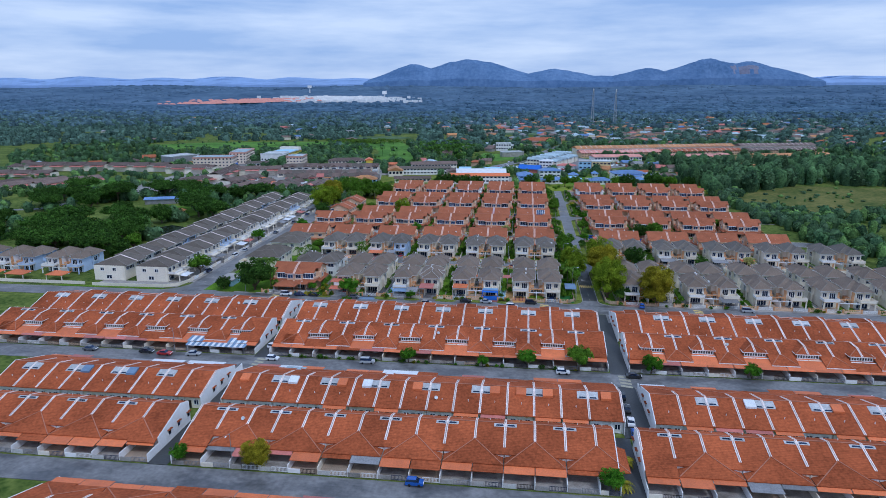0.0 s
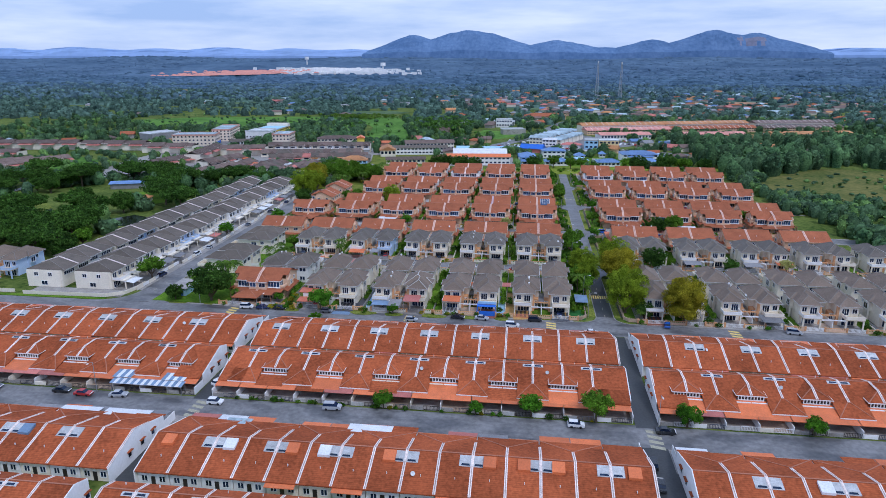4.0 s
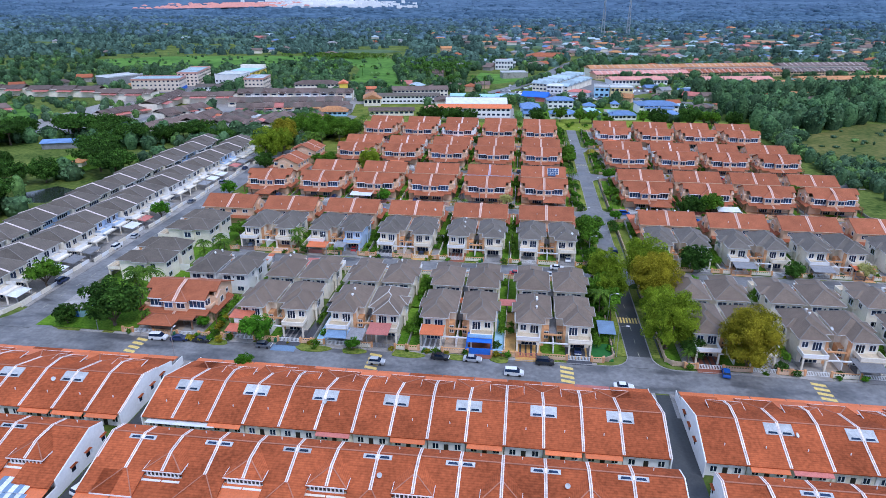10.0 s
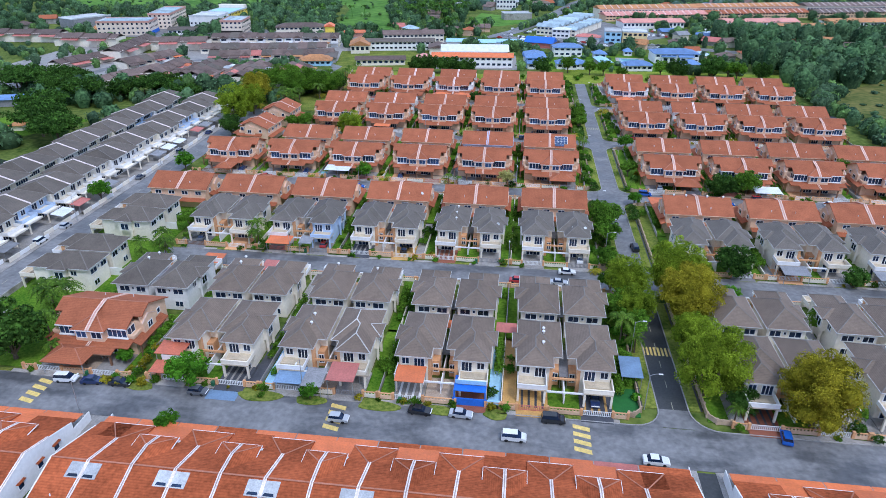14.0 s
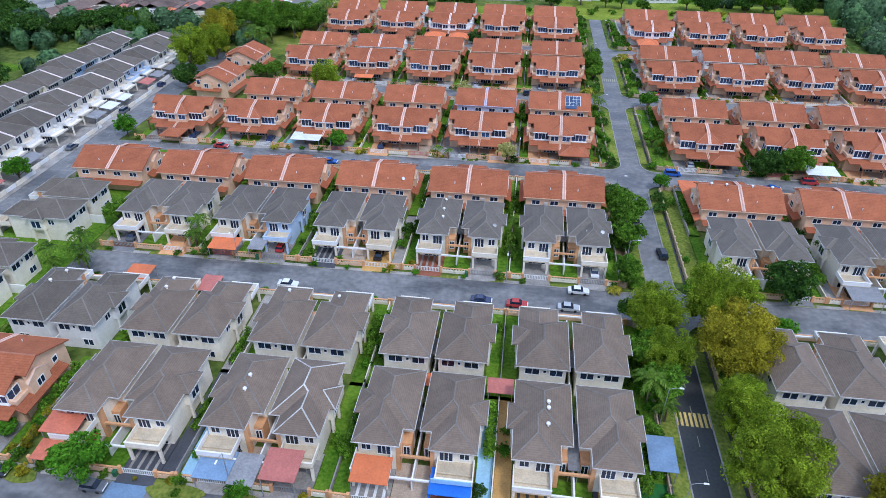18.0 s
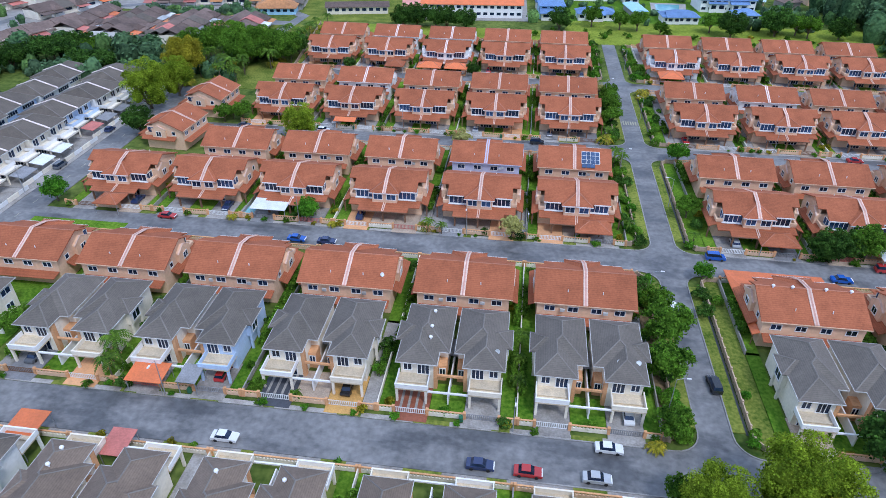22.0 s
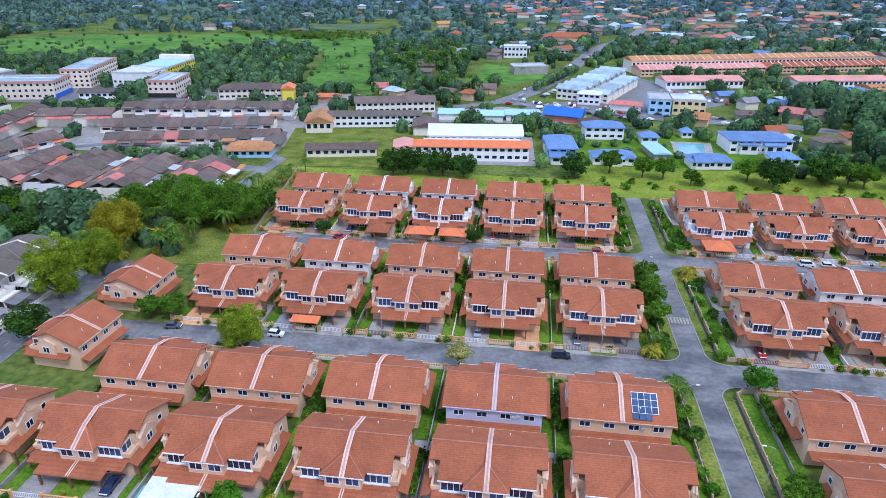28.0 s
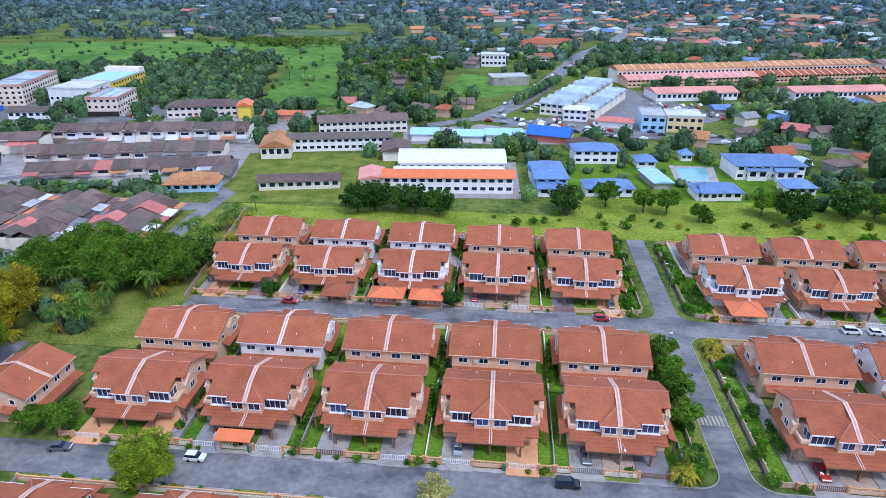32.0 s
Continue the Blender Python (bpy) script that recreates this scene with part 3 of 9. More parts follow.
# rounded grass mounds between the driveways, and a pale apron before one gate
for k, (x, y, a, b) in enumerate(((-52.0, 233.9, 4.4, 1.5), (-42.0, 233.9, 3.0, 1.4), (-28.9, 234.0, 4.0, 1.5), (-17.2, 234.2, 3.4, 1.3), (-76.5, 233.9, 3.0, 1.3), (-6.8, 234.2, 2.2, 1.2))):
    ring = [(x + a * (1 + 0.12 * math.sin(3 * q + k)) * math.cos(q), y + b * (1 + 0.1 * math.sin(2 * q + k)) * math.sin(q), 0.14) for q in [math.tau * j / 22 for j in range(22)]]
    solid_thing("verge", Solid().slab(ring, 0.3), M_VERGE, "rounded grass verge between two driveways", "verge", kind="structure")
solid_thing("gate_apron", Solid().box(-62.2, -56.2, 231.9, 234.7, -0.1, 0.03), M_AWNB, "pale blue-grey concrete apron before a gate", "pavement", kind="structure")

M_BARE = mat("bare_brown_earth", (0.155, 0.125, 0.060), 0.95, 0.3, 0.2, 1.6, 0.5, tint=(0.27, 0.19, 0.11), sheen=0.06)
# lawns and brick walls of the corner gardens along the side road
M_BRICKW = mat("tan_block_garden_wall", (0.46, 0.34, 0.24), 0.85, 0.25, 1.2, 8, 0.4, rnd=0.1)
for (a, b) in (("R2", "SA"), ("SA", "SB"), ("SB", "SC"), ("SC", "SD"), ("SD", "")):
    ya, yb = STREETS[a][1] + (1.8 if a != "R2" else 2.2), (STREETS[b][0] - 1.8 if b else 514)
    for sx, wx, hx in ((-1, SIDE[0] - 3.4, 17.4), (1, SIDE[1] + 2.9, 35.5)):
        x0, x1 = sorted((wx, hx))
        solid_thing("corner_lawn", Solid().box(x0, x1, ya + 0.4, yb - 0.4, -0.1, 0.06), (M_BARE if sx < 0 else M_VERGE) if a == "SA" else M_LAWN, "bare brown earth of a corner garden" if a == "SA" and sx < 0 else "green lawn of a corner garden", "lawn", kind="structure")
        pts = [(hx, ya), (wx - sx * -1.4, ya), (wx, ya + 1.6), (wx, yb - 1.6), (wx + sx * 1.4, yb), (hx, yb)]
        s = Solid()
        for p, q in zip(pts, pts[1:]):
            s.bar((*p, 0), (*q, 0), 0.2, 1.15)
            n = max(1, int(math.dist(p, q) / 2.6))
            for k in range(n):
                c = (p[0] + (q[0] - p[0]) * k / n, p[1] + (q[1] - p[1]) * k / n)
                s.box(c[0] - 0.2, c[0] + 0.2, c[1] - 0.2, c[1] + 0.2, 0, 1.35)
        solid_thing("garden_wall", s, M_BRICKW, "tan block garden wall with pillars along the side road", "wall", kind="structure")
        # the drain is a flat strip; its hollow is drawn by dark colour alone
        drain = SIDE[0] - 2.9 if sx < 0 else SIDE[1] + 2.35
        solid_thing("drain", Solid().box(drain - 0.2, drain + 0.2, ya + 3, yb - 3, 0.05, 0.092), M_DARKROAD, "flat dark strip marking the drain beside the wall", "drain", kind="structure")

# concrete yards before the terraces
for x0, x1, y0, y1 in ((-175, 27, 216.4, 224.9), (30, 118, 216.4, 224.9), (-140, 23, 157.5, 166.1), (31, 92, 157.5, 166.1), (-92, -27, 99.5, 107.4)):
    solid_thing("terrace_yard", Solid().box(x0, x1, y0, y1, -0.1, 0.02), M_CONC, "stained concrete yards before the terraced houses", "yard", kind="structure")


# ---- houses ----
def grey_pair(name, label, wall=None, wall2=None, rear=False, tiles=None, pale=False):
    """Two mirrored two-storey houses with grey hipped roofs, balconies over the car porches and an orange entrance. Front at -y."""
    root = thing(name, label, "house", "grey-roofed semi-detached houses")
    for s, paint in ((-1, wall or M_CREAM), (1, wall2 or wall or M_CREAM)):
        u = lambda a: s * a
        body = Solid().box(u(0.9), u(8.6), -2.4, 7.5, 0, 6.3).box(u(2.4), u(8.6), -6.8, -2.4, 0, 6.3)
        part("wall", body, paint, root)
        part("wing_wall", Solid().box(u(8.6), u(9.5), -1.4, 2.3, 3.1, 6.3).box(u(9.0), u(9.45), -1.3, -0.9, 0, 3.1).box(u(9.0), u(9.45), 1.8, 2.2, 0, 3.1), paint, root)
        x0, x1 = sorted((u(0.45), u(9.25)))
        slate, caps = tiles or M_GREY, M_STRIPG if pale and s > 0 else M_GCAP
        roof = part("roof", Solid().hip(x0, x1, -4.3, 8.2, 6.45, 2.55, "y", 4.4, 4.4), slate, root, "dark grey tiled hipped roof")
        m = u(4.85)
        ridge_caps(roof, [((m, 0.1, 9.0), (m, 3.8, 9.0)), ((m, 0.1, 9.0), (u(0.45), -4.3, 6.45))] + [((m, 3.8, 9.0), (cx, 8.2, 6.45)) for cx in (x0, x1)], caps, 0.24, 0.11)
        join(roof, Solid().bar((u(5.72), -0.77, 8.47), (m, 0.1, 9.0), 0.24, 0.1), caps)
        f0, f1 = sorted((u(2.2), u(9.25)))
        front = part("front_roof", Solid().hip(f0, f1, -7.7, -0.5, 6.435, 2.043, "y", 3.6, 0.0), slate, root)
        m2 = u(5.725)
        ridge_caps(front, [((m2, -4.1, 8.478), (m2, -0.5, 8.478))] + [((m2, -4.1, 8.478), (cx, -7.7, 6.435)) for cx in (f0, f1)], caps, 0.24, 0.11)
        wx0, wx1 = sorted((u(5.4), u(10.2)))
        wing = part("wing_roof", Solid().hip(wx0, wx1, -2.1, 3.0, 6.5, 1.3, "x", 0.0 if s > 0 else 2.5, 2.5 if s > 0 else 0.0), slate, root)
        hx = u(10.2)
        ridge_caps(wing, [((u(7.7), 0.45, 7.8), (hx, -2.1, 6.5)), ((u(7.7), 0.45, 7.8), (hx, 3.0, 6.5))], caps, 0.22, 0.1)
        i0, i1, o0, o1 = u(0.35), u(0.45), u(9.25), u(9.35)
        g = Solid().box(*sorted((u(2.1), o1)), -7.8, -7.7, 6.30, 6.44).box(x0 - 0.1, x1 + 0.1, 8.2, 8.3, 6.30, 6.44).box(*sorted((i0, u(2.2))), -4.4, -4.3, 6.30, 6.44)
        g.box(*sorted((i0, i1)), -4.3, 8.2, 6.30, 6.44).box(*sorted((u(2.1), u(2.2))), -7.7, -4.4, 6.30, 6.44).box(*sorted((o0, o1)), -7.7, -2.1, 6.30, 6.44).box(*sorted((o0, o1)), 3.0, 8.2, 6.30, 6.44)
        g.box(*sorted((u(10.2), u(10.3))), -2.2, 3.1, 6.32, 6.49)
        part("gutter", g, M_STRIPG, root, "white gutter round the eaves")
        # balcony on posts over the car porch
        balcony = part("balcony", Solid().box(u(3.4), u(8.9), -10.7, -6.82, 3.05, 3.32), M_BALC, root, "beige tiled balcony over the car porch")
        rail = Solid().box(u(3.34), u(8.96), -10.76, -10.48, 4.2, 4.3).box(u(3.4), u(8.9), -10.7, -10.54, 3.33, 4.25).box(u(3.4), u(3.56), -10.53, -6.83, 3.33, 4.25).box(u(8.74), u(8.9), -10.53, -6.83, 3.33, 4.25)
        join(balcony, Solid().box(u(3.7), u(8.6), -9.3, -9.05, 3.32, 3.62), M_BALC)
        part("parapet", rail, M_WHITE if s < 0 else paint, balcony, "cream balcony parapet")
        for p in (3.5, 8.45) if not rear else (8.45,):
            part("front_post", Solid().box(u(p), u(p + 0.4), -10.6, -10.2, 0, 3.04), paint, root)
        # orange entrance wall
        bands = Solid().box(u(0.95), u(2.38), -4.6, -2.42, 0, 3.5)
        for z in (0.8, 1.6, 2.4, 3.1):
            bands.box(u(0.92), u(2.36), -4.66, -4.59, z, z + 0.10)
        part("entrance_wall", bands, M_ORANGE, root, "orange banded entrance wall")
        part("corner_pier", Solid().box(u(2.26), u(2.9), -6.86, -6.0, 0, 6.2), M_ORANGE, root, "orange banded pier beside the balcony")
        # windows; the rear houses turn their backs to the street before them
        side = "-x" if s < 0 else "+x"
        v = lambda a, b: (min(u(a), u(b)), max(u(a), u(b)))
        if rear:
            window(root, "+y", 7.52, *v(1.5, 3.6), 4.3, 5.55, 1)
            window(root, "+y", 7.52, *v(5.4, 7.7), 4.3, 5.55, 1)
            window(root, "+y", 7.52, *v(4.25, 4.7), 4.8, 5.4, 0)
            window(root, "+y", 7.52, *v(5.4, 7.2), 1.0, 2.3, 1)
        else:
            window(root, "-y", -6.82, *v(3.7, 5.6), 3.45, 5.5, 2, name="balcony_door")
            window(root, "-y", -6.82, *v(6.7, 8.0), 4.1, 5.5, 1)
            window(root, "-y", -6.82, *v(4.0, 7.6), 0.15, 2.4, 3, name="sliding_door")
            window(root, "-y", -4.67, *v(1.2, 2.1), 1.1, 2.9, 1)
        window(root, side, u(9.52), -0.6, 1.5, 3.7, 5.4, 1)
        window(root, side, u(8.62), 3.0, 4.4, 4.3, 5.5, 1)
    part("link_beam", Solid().box(-3.5, 3.5, -10.55, -10.25, 2.75, 3.04), M_TRIM, root)
    if not rear:
        part("entrance_beam", Solid().box(-2.3, 2.3, -6.75, -6.4, 2.9, 3.3), M_ORANGE, root)
    part("party_wall", Solid().box(-0.12, 0.12, -10.2, 10.4, 0, 2.2), M_WHITE, root)
    part("passage_roof", Solid().box(-0.88, 0.88, -1.0, 3.5, 2.6, 2.72), M_AWNG, root)
    return root


def red_pair(name, label, wall=None, strip=None, rear=False):
    """A two-storey semi-detached pair under one red gabled roof with a hipped centre bay and a tiled car porch. Front at -y."""
    paint = wall or M_PEACH
    strip = strip or M_STRIP
    root = thing(name, label, "house", "red-roofed semi-detached houses")
    body = Solid().box(-9.0, 9.0, -2.7, 7.2, 0, 6.25).box(-7.5, 7.5, -5.6, -2.7, 0, 6.5).box(-9.0, -7.5, -5.6, -2.7, 0, 4.3).box(7.5, 9.0, -5.6, -2.7, 0, 4.3)
    body.box(-3.1, 3.1, -7.0, -5.6, 3.3, 6.35)
    ry, rz, ez, fy, by = 0.4, 9.3, 6.55, -6.1, 7.75
    zf = lambda y: rz - (rz - ez) * (ry - y) / (ry - fy)
    roof = part("rear_roof", Solid().slab([(-9.7, ry, rz), (9.7, ry, rz), (9.7, by, 6.35), (-9.7, by, 6.35)], 0.22), M_RED, root, "red clay tiled roof slope")
    front = Solid().slab([(-7.9, fy, ez), (7.9, fy, ez), (7.9, -2.9, zf(-2.9)), (9.7, -2.9, zf(-2.9)), (9.7, ry, rz), (-9.7, ry, rz), (-9.7, -2.9, zf(-2.9)), (-7.9, -2.9, zf(-2.9))], 0.22)
    froof = part("front_roof", front, M_RED, root)
    bay = Solid().hip(-3.7, 3.7, -7.45, -1.5, 6.45, 1.95, "y", 4.0, 0.0)
    broof = part("bay_roof", bay, M_RED, root)
    caps = Solid()
    for s in (-1, 1):
        caps.bar((s * 3.7, -7.45, 6.45), (0, -3.45, 8.4), 0.2, 0.07)
    join(broof, caps, M_CAP)
    ridge_caps(roof, [((-9.7, ry, rz), (9.7, ry, rz))], M_CAP, 0.34, 0.12)
    gab = body
    for s in (-1, 1):
        gab.add([(s * 9.0, -2.7, 6.24), (s * 9.0, 7.2, 6.24), (s * 9.0, 7.2, 6.45), (s * 9.0, ry, rz - 0.3), (s * 9.0, -2.7, zf(-2.7) - 0.25),
                 (s * 8.8, -2.7, 6.24), (s * 8.8, 7.2, 6.24), (s * 8.8, 7.2, 6.45), (s * 8.8, ry, rz - 0.3), (s * 8.8, -2.7, zf(-2.7) - 0.25)],
                [(0, 1, 2, 3, 4), (9, 8, 7, 6, 5), (0, 5, 6, 1), (1, 6, 7, 2), (2, 7, 8, 3), (3, 8, 9, 4), (4, 9, 5, 0)])
    part("wall", body, paint, root)
    # capping of the party wall, two pale bands over the roof
    line = [(0, by, 6.36), (0, ry, rz + 0.01), (0, -3.45, 8.42), (0, -7.45, 6.47)]
    capping = part("party_wall_capping", Solid().run(line, 0.86, 0.12), strip, root, "pale painted capping over the party wall")
    join(capping, Solid().run([(x, y, z + 0.06) for x, y, z in line], 0.30, 0.09), M_PINK)
    part("rear_gutter", Solid().box(-9.7, 9.7, by, by + 0.1, 6.15, 6.31), paint, root)
    fascia = Solid().box(-7.9, -3.95, fy - 0.12, fy, ez - 0.25, ez - 0.02).box(3.95, 7.9, fy - 0.12, fy, ez - 0.25, ez - 0.02)
    fascia.box(-3.75, 3.75, -7.55, -7.45, 6.28, 6.43)
    part("fascia", fascia, M_TRIM, root)
    for s in (-1, 1):
        a = lambda p, q: (min(s * p, s * q), max(s * p, s * q))
        side = "-x" if s < 0 else "+x"
        if rear:
            window(root, "+y", 7.22, *a(1.3, 3.1), 4.35, 5.4, 1)
            window(root, "+y", 7.22, *a(5.7, 7.5), 4.35, 5.4, 1)
            if s > 0:
                part("rear_canopy", Solid().slab([(-8.8, 7.22, 3.2), (8.8, 7.22, 3.2), (8.8, 9.4, 2.8), (-8.8, 9.4, 2.8)], 0.1), M_RED, root)
        else:
            window(root, "-y", -5.62, *a(3.3, 7.35), 4.25, 6.15, 3, pane=M_PANE, name="bay_window")
            window(root, "-y", -7.02, *a(0.6, 2.7), 4.55, 5.9, 1, pane=M_PANE)
            window(root, "-y", -5.62, *a(1.0, 4.4), 0.15, 2.4, 3, name="sliding_door")
        window(root, side, s * 7.52, -5.4, -2.9, 4.4, 6.0, 1, pane=M_PANE, name="corner_window")
        planter = part("planter", Solid().box(*a(7.6, 9.1), -5.75, -5.3, 4.31, 4.9).box(*a(8.7, 9.1), -5.3, -2.75, 4.31, 4.9), paint, root)
        bay = Solid().box(*a(9.0, 9.75), -2.9, 1.6, 3.2, 6.15)
        bay.add([(s * 9.0, -2.9, 6.15), (s * 9.75, -2.9, 6.15), (s * 9.75, 1.6, 6.15), (s * 9.0, 1.6, 6.15), (s * 9.0, -0.65, 7.3), (s * 9.75, -0.65, 7.3)], [(1, 2, 5), (0, 4, 3), (0, 1, 5, 4), (2, 3, 4, 5)])
        sb = part("side_bay", bay, paint, root, "projecting side bay with a small gable")
        join(sb, Solid().bar((s * 9.66, -3.2, 6.08), (s * 9.66, -0.65, 7.38), 0.34, 0.10).bar((s * 9.66, -0.65, 7.38), (s * 9.66, 1.9, 6.08), 0.34, 0.10), strip)
        window(root, side, s * 9.77, -1.4, 0.1, 4.2, 5.5, 1)
        window(root, side, s * 9.02, 3.6, 4.6, 4.6, 5.6, 0)
        # side canopy and its posts
        lean = Solid().slab([(s * 9.02, -6.6, 4.05), (s * 10.7, -6.6, 3.3), (s * 10.7, 4.8, 3.3), (s * 9.02, 4.8, 4.05)][::s], 0.18)
        part("side_canopy", lean, M_RED, root, "narrow red tiled side canopy")
        for y in (() if rear else (-6.3,)):
            part("side_post", Solid().box(*a(10.25, 10.55), y, y + 0.3, 0, 3.14), M_TIMBER, root)
        if not rear:
            part("car_porch_post", Solid().box(*a(5.4, 5.75), -10.0, -9.65, 0, 2.88), M_TIMBER, root)
        part("vent_pipe", Solid().tube([(s * 3.3, 5.1, 7.25), (s * 3.3, 5.1, 7.9)], [0.09, 0.09], 8), M_TRIM, root)
    if not rear:
        part("window_ledge", Solid().box(-7.7, -3.12, -5.95, -5.62, 3.92, 4.1), M_TRIM, root)
        part("window_ledge", Solid().box(3.12, 7.7, -5.95, -5.62, 3.92, 4.1), M_TRIM, root)
    # car porch roof, lower tiles
    porch = Solid().slab([(-6.2, -10.3, 3.05), (6.2, -10.3, 3.05), (6.2, -8.3, 3.42), (8.9, -8.3, 3.42), (8.9, -5.62, 3.9), (-8.9, -5.62, 3.9), (-8.9, -8.3, 3.42), (-6.2, -8.3, 3.42)], 0.2)
    proof = part("car_porch_roof", porch, M_RED, root, "low red tiled car porch roof")
    join(proof, Solid().bar((-0.2, -10.3, 3.07), (-0.2, -7.1, 3.66), 0.2, 0.1).bar((0.2, -10.3, 3.07), (0.2, -7.1, 3.66), 0.2, 0.1), strip)
    part("car_porch_post", Solid().box(-0.2, 0.2, -10.0, -9.6, 0, 2.88), M_TIMBER, root)
    join(proof, Solid().box(-6.2, 6.2, -10.42, -10.3, 2.83, 3.05), M_TIMBER)
    return root


def place(ob, x, y, turn=0.0, z=0.0):
    return copy_thing(ob, pose(x, y, z, 0, 0, turn))


def drop_template(ob):
    for o in (*ob.children_recursive, ob):
        bpy.data.objects.remove(o)


COLS = [-88.1, -64.7, -41.1, -17.7, 5.7]
RCOLS = [47.2, 70.6, 94.0, 117.4, 140.8]
LG, LR = "two-storey cream semi-detached pair with grey tiled hip roofs", "two-storey peach semi-detached pair with red tiled roof and car porch"
BLUE_PAINT = mat("powder_blue_paint", (0.50, 0.62, 0.82), 0.8, 0.1)
H = "semi_detached_house"
grey, grey_rear = grey_pair(H, LG), grey_pair(H, LG, rear=True)
grey_white = grey_pair(H, "two-storey white-painted semi-detached pair with dark slate hip roofs", M_WHITE, M_WHITE, True, M_LINK)
grey_blue = grey_pair(H, "two-storey semi-detached pair, one half pale blue, with grey hip roofs", M_CREAM, BLUE_PAINT, False, M_SLATE)
grey_pale = grey_pair(H, "two-storey cream semi-detached pair with grey hip roofs, one with whitened ridges", pale=True)
slate = grey_pair(H, "two-storey cream semi-detached pair with slate-grey tiled hip roofs", tiles=M_SLATE)
red, red_rear = red_pair(H, LR), red_pair(H, LR, rear=True)
red_white = red_pair(H, "two-storey white semi-detached pair with red tiled roof and car porch", M_WHITE, M_STRIPW)
red_white_rear = red_pair(H, "two-storey white semi-detached pair seen with red tiled roof", M_WHITE, M_STRIPW, True)
red_mauve_rear = red_pair(H, "two-storey lilac-painted semi-detached pair with red tiled roof", mat("lilac_wall_paint", (0.52, 0.55, 0.72), 0.8, 0.1), mat("lilac_capping", (0.50, 0.50, 0.66), 0.7, 0.1), True)

PAIRS = []      # house, x, y, turn of every plot, for gardens, fences and cars
for x in COLS[1:]:
    PAIRS.append((grey_pale if x == -41.1 else grey, x, 249.2, 0))
for i, x in enumerate(COLS):
    PAIRS.append((grey_white if i == 0 else grey_rear, x, 268.8, 180))
for i, x in enumerate(COLS):
    PAIRS.append((grey_blue if i == 1 else slate, x, 307.2, 0))
for x in [-111.5] + COLS:
    PAIRS.append((red_rear, x, 327.0, 180))
    PAIRS.append((red, x, 364.6, 0))
for i, x in enumerate(COLS):
    PAIRS.append((red_mauve_rear if i == 3 else red_rear, x, 385.2, 180))
    PAIRS.append((red, x, 422.6, 0))
    PAIRS.append((red_white_rear if i == 1 else red_rear, x, 443.2, 180))
    PAIRS.append((red_white if i == 2 else red, x, 480.6, 0))
    PAIRS.append((red_white_rear if i in (1, 2) else red_rear, x, 501.4, 180))
for i, x in enumerate(RCOLS):
    PAIRS.append((grey, x, 249.2, 0))
    PAIRS.append((grey_rear, x, 268.8, 180))
    PAIRS.append((slate, x, 307.2, 0))
    if i < 4:
        PAIRS.append((red_rear, x, 327.0, 180))
        PAIRS.append((red, x, 364.6, 0))
        PAIRS.append((red_rear, x, 385.2, 180))
        PAIRS.append((red, x, 422.6, 0))
        PAIRS.append((red_white_rear if i == 1 else red_rear, x, 443.2, 180))
        PAIRS.append((red_white if i == 0 else red, x, 480.6, 0))
        PAIRS.append((red_rear, x, 501.4, 180))
PLOTS = [(x, y, turn, kind in (grey, grey_pale, slate, grey_rear, grey_white, grey_blue)) for kind, x, y, turn in PAIRS]
for kind, x, y, turn in PAIRS:
    place(kind, x, y, turn)
place(red, -91.0, 249.0, 0)
PLOTS.append((-91.0, 249.0, 0, False))
for o in (grey, grey_pale, slate, grey_rear, grey_white, grey_blue, red, red_rear, red_white, red_white_rear, red_mauve_rear):
    drop_template(o)


